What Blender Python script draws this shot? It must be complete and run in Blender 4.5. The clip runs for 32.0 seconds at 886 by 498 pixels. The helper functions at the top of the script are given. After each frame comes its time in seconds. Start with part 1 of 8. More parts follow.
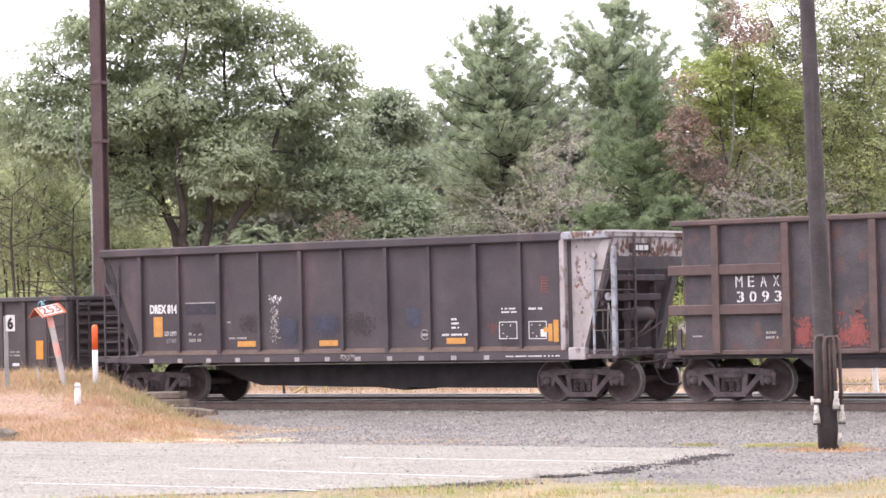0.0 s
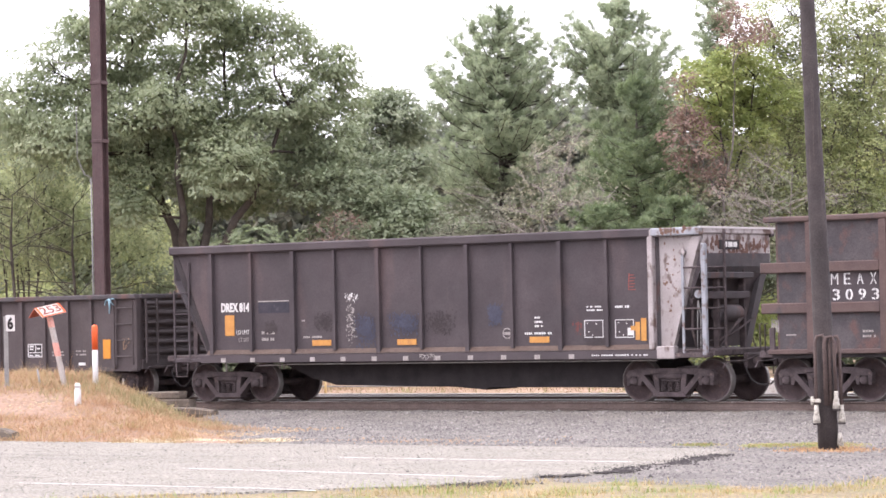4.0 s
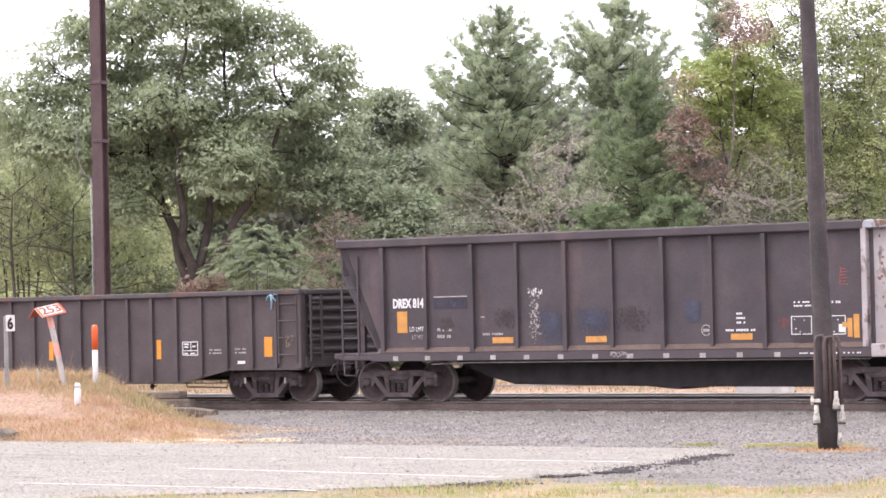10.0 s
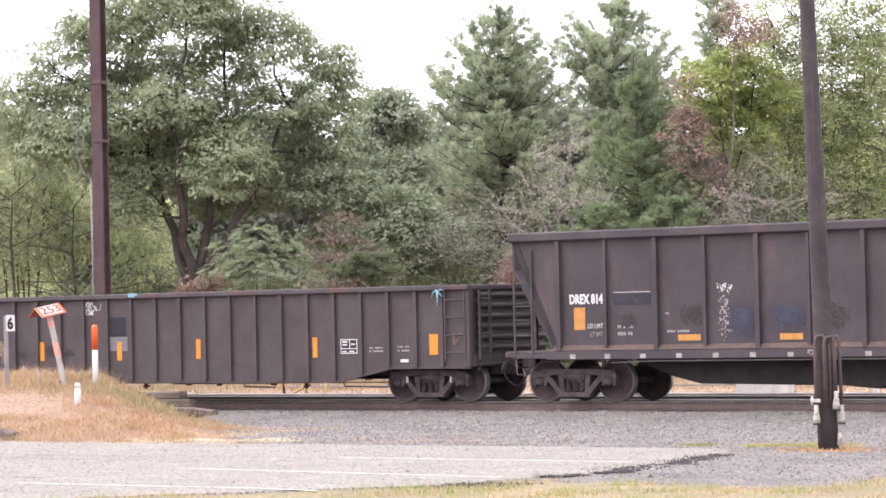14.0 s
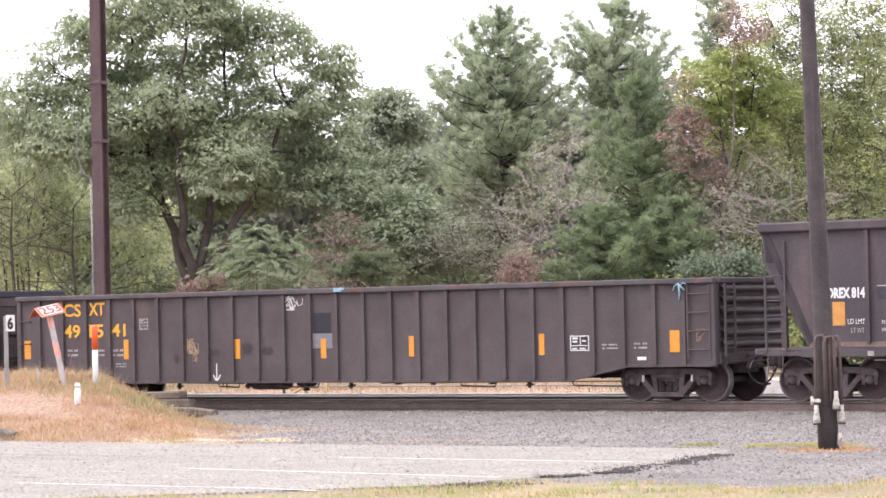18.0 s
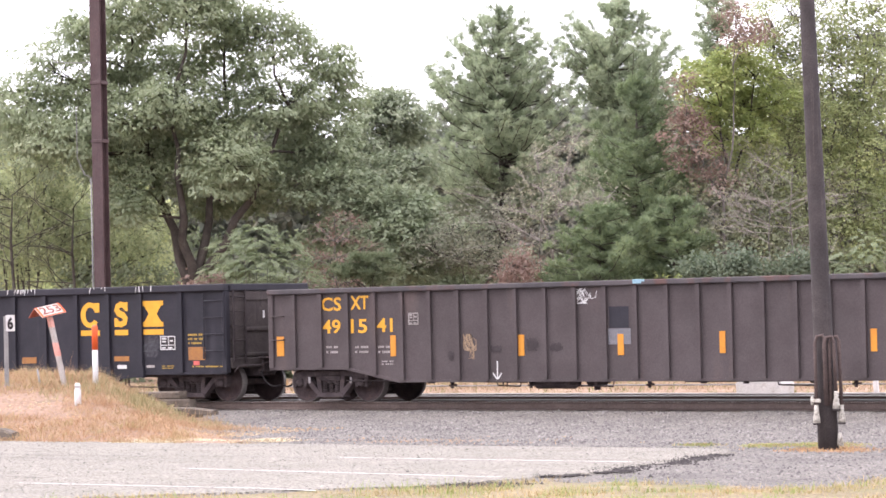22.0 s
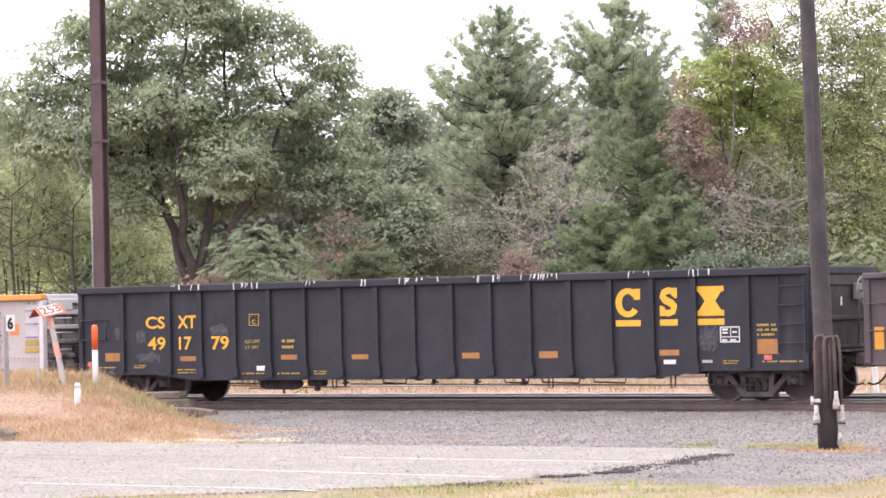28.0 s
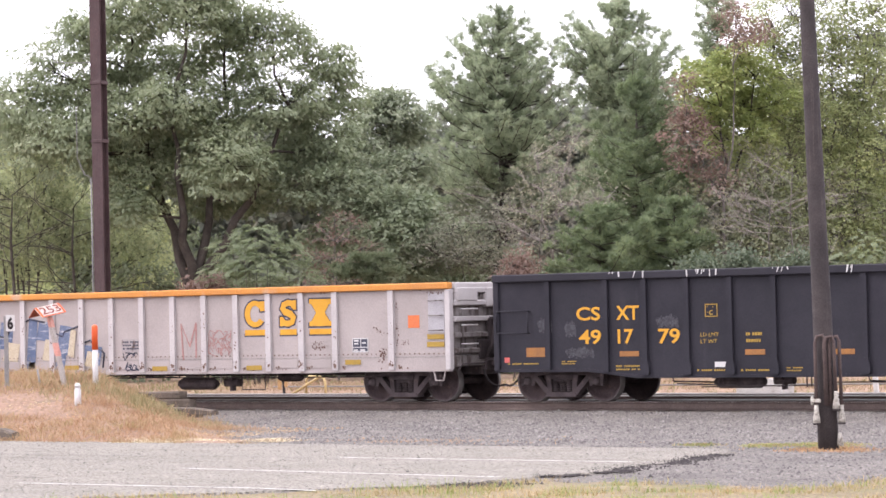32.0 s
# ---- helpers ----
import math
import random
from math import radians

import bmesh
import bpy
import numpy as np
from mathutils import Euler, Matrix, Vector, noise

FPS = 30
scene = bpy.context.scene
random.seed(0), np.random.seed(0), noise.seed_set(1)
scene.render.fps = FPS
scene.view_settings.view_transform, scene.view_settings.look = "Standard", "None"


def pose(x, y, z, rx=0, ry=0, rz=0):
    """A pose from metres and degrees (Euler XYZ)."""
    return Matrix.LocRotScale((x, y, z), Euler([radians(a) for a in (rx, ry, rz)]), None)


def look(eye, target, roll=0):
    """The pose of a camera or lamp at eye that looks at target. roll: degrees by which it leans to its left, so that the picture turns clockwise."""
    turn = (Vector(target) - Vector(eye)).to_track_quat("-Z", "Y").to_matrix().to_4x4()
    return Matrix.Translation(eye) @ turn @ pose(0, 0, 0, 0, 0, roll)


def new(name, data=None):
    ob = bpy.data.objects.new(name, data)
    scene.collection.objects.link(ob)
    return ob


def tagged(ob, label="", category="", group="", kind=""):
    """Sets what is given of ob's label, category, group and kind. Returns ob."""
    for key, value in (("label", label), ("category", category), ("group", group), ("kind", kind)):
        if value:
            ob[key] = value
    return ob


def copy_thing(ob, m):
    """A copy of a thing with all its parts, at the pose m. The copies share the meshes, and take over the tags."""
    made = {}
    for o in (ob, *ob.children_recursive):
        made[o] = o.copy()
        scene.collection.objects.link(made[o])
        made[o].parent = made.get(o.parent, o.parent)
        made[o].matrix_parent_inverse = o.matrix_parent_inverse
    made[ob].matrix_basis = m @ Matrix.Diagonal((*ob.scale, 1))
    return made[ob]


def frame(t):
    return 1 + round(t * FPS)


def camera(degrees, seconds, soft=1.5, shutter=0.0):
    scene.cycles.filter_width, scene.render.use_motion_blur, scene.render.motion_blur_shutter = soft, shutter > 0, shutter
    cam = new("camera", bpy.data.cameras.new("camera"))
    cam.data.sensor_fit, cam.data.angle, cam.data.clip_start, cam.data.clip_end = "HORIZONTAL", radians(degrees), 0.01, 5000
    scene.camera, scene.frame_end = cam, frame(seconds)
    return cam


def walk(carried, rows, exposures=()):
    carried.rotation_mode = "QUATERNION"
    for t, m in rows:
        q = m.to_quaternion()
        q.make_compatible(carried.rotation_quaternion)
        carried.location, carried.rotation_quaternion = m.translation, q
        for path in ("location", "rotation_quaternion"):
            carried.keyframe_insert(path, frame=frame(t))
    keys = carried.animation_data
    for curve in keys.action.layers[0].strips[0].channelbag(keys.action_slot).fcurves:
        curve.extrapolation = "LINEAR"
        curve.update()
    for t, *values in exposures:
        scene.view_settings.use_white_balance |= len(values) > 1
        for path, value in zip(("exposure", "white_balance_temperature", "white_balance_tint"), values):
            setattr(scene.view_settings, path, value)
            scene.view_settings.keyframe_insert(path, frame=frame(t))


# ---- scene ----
# One still camera beside a railway; freight cars roll past it towards +X on track one.
EYE = Vector((38.447, -53.893, 1.999))
TURN, TILT = radians(35.504), radians(1.266)
AHEAD = Vector((-math.sin(TURN), math.cos(TURN), 0))
ASIDE = Vector((math.cos(TURN), math.sin(TURN), 0))
STAND = look(EYE, EYE + AHEAD * math.cos(TILT) + Vector((0, 0, math.sin(TILT))), -1.241)
cam = camera(17.407, 32.0, soft=1.6)
walk(cam, [(0, STAND), (32, STAND)], ((0, 1.45, 6350, 21), (30, 1.45, 6350, 21), (31, 1.38, 6350, 21), (32, 1.17, 6350, 21)))


def spot(u, v, z=0.0):
    """The place v metres ahead of the camera and u metres to its right."""
    p = EYE + AHEAD * v + ASIDE * u
    return Vector((p.x, p.y, z))


# How far the train has rolled after t seconds, as a power series of t / 32.
ROLL = (27.4654, -55.2587, -15.6714, 94.4927, -47.8132, 37.0155, 13.709, 0.0)


def rolled(t):
    q, d = t / 32.0, 0.0
    for c in ROLL:
        d = d * q + c
    return d


# ---- light ----
SUN_UP, SUN_FROM = radians(58), radians(215)
world = bpy.data.worlds.new("hazy_sky")
scene.world = world
world.use_nodes = True
wn, wl = world.node_tree.nodes, world.node_tree.links
sky = wn.new("ShaderNodeTexSky")
sky.sky_type, sky.sun_disc = "NISHITA", False
sky.sun_elevation, sky.sun_rotation = SUN_UP, radians(90) - SUN_FROM
sky.air_density, sky.dust_density, sky.ozone_density = 1.0, 6.0, 1.0
pale = wn.new("ShaderNodeHueSaturation")
pale.inputs["Saturation"].default_value = 0.2
wl.new(sky.outputs["Color"], pale.inputs["Color"])
veil = wn.new("ShaderNodeMix")
veil.data_type = "RGBA"
veil.inputs[0].default_value, veil.inputs[7].default_value = 0.75, (9.3, 9.5, 9.9, 1)
wl.new(pale.outputs["Color"], veil.inputs[6])
wl.new(veil.outputs[2], wn["Background"].inputs["Color"])
wn["Background"].inputs["Strength"].default_value = 0.15
sun = new("sun", bpy.data.lights.new("sun", "SUN"))
sun.data.energy, sun.data.angle, sun.data.color = 0.9, radians(40), (1.0, 0.96, 0.90)
toward = Vector((math.cos(SUN_UP) * math.cos(SUN_FROM), math.cos(SUN_UP) * math.sin(SUN_FROM), math.sin(SUN_UP)))
sun.matrix_world = look(toward * 80, (0, 0, 0))


# ---- materials ----
def material(name, c1, c2, scale=2.0, rough=0.7, metal=0.0, bump=0.15, fine=45.0, c3=None, stain=0.55, streak=(1, 1, 1), grit=0.25, spec=0.3):
    """Two tones in large patches, fine grain, and stains of a third tone drawn out along the streak."""
    m = bpy.data.materials.new(name)
    m.use_nodes = True
    n, l = m.node_tree.nodes, m.node_tree.links
    b = n["Principled BSDF"]
    b.inputs["Roughness"].default_value, b.inputs["Metallic"].default_value = rough, metal
    b.inputs["Specular IOR Level"].default_value = spec
    co = n.new("ShaderNodeTexCoord")

    def grain(s, detail=4.0, stretch=None):
        t = n.new("ShaderNodeTexNoise")
        t.inputs["Scale"].default_value, t.inputs["Detail"].default_value = s, detail
        if stretch:
            p = n.new("ShaderNodeMapping")
            p.inputs["Scale"].default_value = stretch
            l.new(co.outputs["Object"], p.inputs["Vector"])
            l.new(p.outputs["Vector"], t.inputs["Vector"])
        else:
            l.new(co.outputs["Object"], t.inputs["Vector"])
        return t.outputs["Fac"]

    def span(v, a, z, lo=0.0, hi=1.0):
        r = n.new("ShaderNodeMapRange")
        for k, w in zip(("From Min", "From Max", "To Min", "To Max"), (a, z, lo, hi)):
            r.inputs[k].default_value = w
        l.new(v, r.inputs["Value"])
        return r.outputs["Result"]

    def mix(f, a, z, how="MIX"):
        x = n.new("ShaderNodeMix")
        x.data_type, x.blend_type = "RGBA", how
        for k, w in ((0, f), (6, a), (7, z)):
            if isinstance(w, (tuple, float)):
                x.inputs[k].default_value = (*w, 1) if isinstance(w, tuple) else w
            else:
                l.new(w, x.inputs[k])
        return x.outputs[2]

    c = mix(span(grain(scale), 0.35, 0.65), c1, c2)
    if c3:
        c = mix(span(grain(scale * 1.7, 6.0, streak), stain, stain + 0.14), c, c3)
    g = grain(fine, 3.0)
    v = n.new("ShaderNodeHueSaturation")
    l.new(span(g, 0.3, 0.7, 1 - grit, 1 + grit), v.inputs["Value"])
    l.new(c, v.inputs["Color"])
    l.new(v.outputs["Color"], b.inputs["Base Color"])
    l.new(span(grain(scale * 3), 0.3, 0.7, max(rough - 0.12, 0.05), min(rough + 0.12, 1)), b.inputs["Roughness"])
    if bump:
        k = n.new("ShaderNodeBump")
        k.inputs["Strength"].default_value, k.inputs["Distance"].default_value = bump, 0.02
        l.new(g, k.inputs["Height"])
        l.new(k.outputs["Normal"], b.inputs["Normal"])
    return m


def foliage(name, c1, c2, c3, through_it=0.5, gloss=0.03, single=0.55, patches=1.6):
    """Leaves: three tones dealt out leaf by leaf and in patches, partly lit through."""
    m = bpy.data.materials.new(name)
    m.use_nodes = True
    n, l = m.node_tree.nodes, m.node_tree.links
    n.remove(n["Principled BSDF"])
    geo, co = n.new("ShaderNodeNewGeometry"), n.new("ShaderNodeTexCoord")
    ramp = n.new("ShaderNodeValToRGB")
    ramp.color_ramp.elements[0].color, ramp.color_ramp.elements[1].color = (*c1, 1), (*c3, 1)
    ramp.color_ramp.elements.new(0.5).color = (*c2, 1)
    patch = n.new("ShaderNodeTexNoise")
    patch.inputs["Scale"].default_value = 0.8
    l.new(co.outputs["Object"], patch.inputs["Vector"])
    add = n.new("ShaderNodeMath")
    add.operation = "MULTIPLY_ADD"
    add.inputs[1].default_value = single
    l.new(geo.outputs["Random Per Island"], add.inputs[0])
    sub = n.new("ShaderNodeMath")
    sub.operation = "MULTIPLY_ADD"
    sub.inputs[1].default_value, sub.inputs[2].default_value = patches, 0.525 - 0.5 * single - 0.5 * patches
    l.new(patch.outputs["Fac"], sub.inputs[0])
    l.new(sub.outputs[0], add.inputs[2])
    l.new(add.outputs[0], ramp.inputs["Fac"])
    d, t, g = n.new("ShaderNodeBsdfDiffuse"), n.new("ShaderNodeBsdfTranslucent"), n.new("ShaderNodeBsdfGlossy")
    g.inputs["Roughness"].default_value = 0.65
    g.inputs["Color"].default_value = (0.9, 0.9, 0.9, 1)
    for s in (d, t):
        l.new(ramp.outputs["Color"], s.inputs["Color"])
    a, z = n.new("ShaderNodeMixShader"), n.new("ShaderNodeMixShader")
    a.inputs[0].default_value, z.inputs[0].default_value = through_it, gloss
    l.new(d.outputs[0], a.inputs[1])
    l.new(t.outputs[0], a.inputs[2])
    l.new(a.outputs[0], z.inputs[1])
    l.new(g.outputs[0], z.inputs[2])
    l.new(z.outputs[0], n["Material Output"].inputs["Surface"])
    return m


STEEL_BROWN = material("brown_black_car_paint", (0.049, 0.0385, 0.0385), (0.063, 0.0495, 0.050), 0.7, 0.75, c3=(0.080, 0.058, 0.054), stain=0.60, streak=(1.2, 1, 0.25), bump=0.03, grit=0.16)
STEEL_HOPPER = material("dull_hopper_paint", (0.042, 0.0338, 0.0365), (0.057, 0.045, 0.048), 0.7, 0.75, c3=(0.074, 0.052, 0.052), stain=0.60, streak=(1.1, 1, 0.3), bump=0.03, grit=0.16)
STEEL_RUST = material("rusted_car_paint", (0.047, 0.042, 0.045), (0.068, 0.058, 0.060), 1.6, 0.85, c3=(0.086, 0.050, 0.045), stain=0.53, streak=(1, 1, 0.8), bump=0.1, grit=0.2)
FRAME_RUST = material("rust_brown_car_frame", (0.068, 0.046, 0.043), (0.090, 0.060, 0.054), 1.8, 0.85, c3=(0.055, 0.046, 0.047), stain=0.58, streak=(1, 1, 0.5), bump=0.1, grit=0.2)
RUSTPLATE = material("rust_mottled_pale_plate", (0.24, 0.21, 0.205), (0.30, 0.27, 0.265), 1.6, 0.75, c3=(0.070, 0.043, 0.036), stain=0.47, streak=(1.6, 1.6, 1.0), bump=0.1, grit=0.15)
# Pale grey paint, lifted so that the ribs' highlights are in the colour.
PALE_RIB = material("highlight_grey_rib_paint", (0.371, 0.339, 0.331), (0.429, 0.397, 0.388), 1.5, 0.6, c3=(0.174, 0.115, 0.091), stain=0.66, streak=(2, 1, 0.5), bump=0.05, grit=0.1)
STEEL_NAVY = material("blue_black_car_paint", (0.0188, 0.0175, 0.0228), (0.0245, 0.0225, 0.0290), 0.8, 0.65, c3=(0.032, 0.030, 0.037), stain=0.62, streak=(1.5, 1, 0.2), bump=0.03, grit=0.14, spec=0.2)
STEEL_GREY = material("pale_grey_car_paint", (0.290, 0.252, 0.238), (0.340, 0.297, 0.281), 0.8, 0.6, c3=(0.197, 0.139, 0.113), stain=0.64, streak=(2.4, 1, 0.25), bump=0.05, grit=0.1)
PALE_PANEL = material("chipped_pale_panel", (0.246, 0.215, 0.209), (0.312, 0.279, 0.275), 1.6, 0.65, c3=(0.086, 0.054, 0.043), stain=0.56, streak=(2.2, 1.5, 1.2), bump=0.1, grit=0.12)
BLUE_TRIM = material("pale_blue_trim", (0.190, 0.197, 0.215), (0.245, 0.250, 0.270), 3.0, 0.6, c3=(0.100, 0.062, 0.048), stain=0.52, bump=0.05, grit=0.12)
UNDER = material("grimy_cast_steel", (0.052, 0.041, 0.042), (0.084, 0.066, 0.067), 5.0, 0.85, c3=(0.130, 0.098, 0.089), stain=0.6, bump=0.2, spec=0.15)
WHEEL = material("dark_wheel_steel", (0.050, 0.035, 0.036), (0.072, 0.052, 0.052), 5.0, 0.75, c3=(0.090, 0.058, 0.050), stain=0.6, bump=0.1, spec=0.18)
TREAD = material("worn_wheel_rim", (0.111, 0.096, 0.092), (0.162, 0.148, 0.140), 6.0, 0.5, metal=0.3, bump=0.03, grit=0.1)
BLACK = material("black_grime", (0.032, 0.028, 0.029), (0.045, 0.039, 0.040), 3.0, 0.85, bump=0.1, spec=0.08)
YELLOW = material("yellow_lettering_paint", (0.551, 0.282, 0.024), (0.484, 0.242, 0.021), 4.0, 0.6, bump=0.03, grit=0.08)
ORANGE = material("amber_reflector", (0.484, 0.206, 0.022), (0.436, 0.172, 0.019), 5.0, 0.45, bump=0.03, grit=0.06)
OCHRE = material("dirty_ochre_reflector", (0.270, 0.120, 0.034), (0.220, 0.100, 0.036), 6.0, 0.7, c3=(0.130, 0.075, 0.042), stain=0.60, streak=(3, 1, 1), bump=0.03, grit=0.12)
DULLAMBER = material("dusty_amber_reflector", (0.420, 0.205, 0.050), (0.360, 0.165, 0.042), 6.0, 0.6, c3=(0.25, 0.12, 0.05), stain=0.58, streak=(4, 1, 0.4), bump=0.03, grit=0.12)
MUSTARD = material("mustard_reflector", (0.323, 0.208, 0.037), (0.282, 0.181, 0.034), 5.0, 0.6, bump=0.03, grit=0.1)
WHITE = material("white_lettering_paint", (0.525, 0.511, 0.498), (0.444, 0.430, 0.417), 6.0, 0.6, bump=0.02, grit=0.08)
FADED = material("faded_white_marking", (0.202, 0.181, 0.168), (0.282, 0.256, 0.242), 9.0, 0.7, bump=0.0)
BLUEPAINT = material("faded_blue_spray_paint", (0.040, 0.040, 0.058), (0.048, 0.049, 0.072), 6.0, 0.75, bump=0.0)
REDPAINT = material("red_spray_paint", (0.213, 0.061, 0.051), (0.164, 0.051, 0.045), 7.0, 0.75, bump=0.0)
ORANGE_RED = material("fluorescent_orange_paint", (0.572, 0.101, 0.027), (0.525, 0.080, 0.021), 5.0, 0.5, bump=0.03, grit=0.06)
RAIL_SIDE = material("rusty_rail_web", (0.102, 0.074, 0.066), (0.127, 0.094, 0.082), 3.0, 0.85, bump=0.15)
RAIL_TOP = material("worn_rail_head", (0.451, 0.435, 0.426), (0.508, 0.492, 0.484), 5.0, 0.4, metal=0.15, bump=0.0, grit=0.05, spec=0.6)
TIE = material("weathered_timber", (0.080, 0.064, 0.050), (0.128, 0.104, 0.084), 3.0, 0.9, c3=(0.040, 0.034, 0.028), stain=0.55, streak=(0.3, 3, 3), bump=0.4)
POLEWOOD = material("creosoted_pole_wood", (0.034, 0.028, 0.028), (0.054, 0.044, 0.043), 2.0, 0.85, c3=(0.078, 0.062, 0.057), stain=0.6, streak=(6, 6, 0.2), bump=0.3)
POLESTEEL = material("maroon_steel_column", (0.054, 0.032, 0.032), (0.071, 0.044, 0.043), 1.5, 0.7, c3=(0.034, 0.024, 0.023), stain=0.6, streak=(4, 4, 0.2), bump=0.1)
GRAVEL = material("grey_crushed_stone", (0.094, 0.084, 0.076), (0.126, 0.112, 0.100), 0.8, 0.95, c3=(0.148, 0.128, 0.110), stain=0.62, bump=0.7, fine=22.0, grit=0.8)
DIRT = material("sandy_dry_ground", (0.180, 0.110, 0.074), (0.235, 0.152, 0.106), 0.7, 0.95, c3=(0.138, 0.098, 0.066), stain=0.55, bump=0.8, fine=11.0, grit=0.45)
FIELD = material("dry_grass_ground", (0.238, 0.156, 0.107), (0.287, 0.201, 0.139), 0.25, 0.95, c3=(0.156, 0.135, 0.070), stain=0.56, bump=0.6, fine=10.0)
ASPHALT = material("worn_pale_asphalt", (0.160, 0.146, 0.122), (0.184, 0.168, 0.142), 0.7, 0.9, c3=(0.146, 0.132, 0.110), stain=0.58, streak=(0.35, 1.4, 1), bump=0.8, fine=21.0, grit=0.75)
CRACKED = material("broken_dark_asphalt", (0.030, 0.026, 0.026), (0.062, 0.054, 0.052), 5.0, 0.95, bump=0.8, fine=16.0)
LINE = material("worn_white_road_paint", (0.400, 0.388, 0.365), (0.465, 0.452, 0.430), 3.0, 0.8, c3=(0.200, 0.185, 0.160), stain=0.50, streak=(1.5, 6, 1), bump=0.2)
STRAW = foliage("straw_grass", (0.285, 0.165, 0.092), (0.370, 0.235, 0.138), (0.335, 0.252, 0.128), 0.3)
GREENGRASS = foliage("green_grass", (0.107, 0.129, 0.035), (0.164, 0.176, 0.054), (0.250, 0.215, 0.090), 0.3)
BARK = material("grey_brown_bark", (0.037, 0.030, 0.025), (0.066, 0.054, 0.045), 3.0, 0.95, c3=(0.082, 0.074, 0.064), stain=0.58, streak=(3, 3, 0.5), bump=0.6)
TWIG = material("grey_bare_branch", (0.085, 0.074, 0.066), (0.135, 0.118, 0.104), 3.0, 0.9, bump=0.2)
CONCRETE = material("whitewashed_concrete", (0.403, 0.390, 0.370), (0.471, 0.458, 0.437), 2.0, 0.9, c3=(0.303, 0.269, 0.235), stain=0.6, bump=0.3)
GREYPOST = material("weathered_grey_post", (0.168, 0.162, 0.158), (0.229, 0.222, 0.215), 3.0, 0.8, bump=0.2)
LEAF_OAK = foliage("oak_leaves", (0.186, 0.226, 0.128), (0.233, 0.276, 0.153), (0.337, 0.375, 0.226), 0.54, 0.045)
LEAF_ASH = foliage("ash_leaves", (0.197, 0.239, 0.148), (0.254, 0.294, 0.184), (0.362, 0.390, 0.264), 0.5, 0.05)
# Lifted needle tones; the haze over the far pines is in the colour.
LEAF_PINE = foliage("pine_needles", (0.236, 0.280, 0.180), (0.305, 0.355, 0.225), (0.410, 0.460, 0.303), 0.58)
LEAF_YOUNGPINE = foliage("young_pine_needles", (0.100, 0.134, 0.072), (0.148, 0.192, 0.097), (0.235, 0.293, 0.141), 0.52)
LEAF_DARKPINE = foliage("dark_pine_needles", (0.082, 0.108, 0.055), (0.130, 0.161, 0.086), (0.192, 0.215, 0.127), 0.45)
LEAF_LIME = foliage("yellow_green_leaves", (0.205, 0.255, 0.085), (0.285, 0.335, 0.115), (0.410, 0.430, 0.165), 0.55)
LEAF_THIN = foliage("pale_olive_leaves", (0.165, 0.194, 0.095), (0.285, 0.326, 0.145), (0.455, 0.483, 0.218), 0.5)
LEAF_FLECK = foliage("yellowish_fleck_leaves", (0.230, 0.220, 0.160), (0.330, 0.315, 0.225), (0.440, 0.420, 0.300), 0.4)
LEAF_OLIVE = foliage("olive_leaves", (0.135, 0.155, 0.100), (0.195, 0.218, 0.132), (0.345, 0.352, 0.195), 0.45)
LEAF_PALE = foliage("pale_thicket_leaves", (0.262, 0.298, 0.165), (0.360, 0.400, 0.222), (0.480, 0.505, 0.300), 0.55)
LEAF_RED = foliage("russet_leaves", (0.165, 0.110, 0.090), (0.225, 0.150, 0.120), (0.270, 0.195, 0.150))
LEAF_VINE = foliage("dull_vine_leaves", (0.205, 0.135, 0.115), (0.255, 0.172, 0.142), (0.300, 0.215, 0.170))
VERGESOIL = material("verge_thatch", (0.150, 0.118, 0.068), (0.195, 0.155, 0.090), 0.8, 0.95, c3=(0.128, 0.122, 0.055), stain=0.52, bump=0.6, fine=14.0, grit=0.5)
LEAF_BUSH = foliage("bush_leaves", (0.150, 0.188, 0.107), (0.192, 0.230, 0.130), (0.288, 0.322, 0.196), 0.45, 0.05)
LEAF_SUMAC = foliage("sumac_leaves", (0.120, 0.157, 0.081), (0.162, 0.201, 0.107), (0.240, 0.276, 0.153))
LEAF_LOW = foliage("bluish_shrub_leaves", (0.070, 0.096, 0.060), (0.106, 0.138, 0.086), (0.170, 0.200, 0.128))
LEAF_GREY = foliage("grey_olive_leaves", (0.140, 0.145, 0.105), (0.185, 0.190, 0.135), (0.270, 0.265, 0.190))
# Sunlit and shaded tones of the same woodland leaves, the light put into colour.
LEAF_GLOW = foliage("sunlight_tinted_leaves", (0.278, 0.320, 0.150), (0.410, 0.448, 0.212), (0.530, 0.540, 0.285), 0.58)
LEAF_FAR = foliage("shade_tinted_leaves", (0.155, 0.182, 0.144), (0.206, 0.220, 0.174), (0.308, 0.300, 0.245), 0.5)
PALETWIG = material("bleached_bare_branch", (0.20, 0.175, 0.155), (0.28, 0.25, 0.225), 3.0, 0.9, bump=0.2)


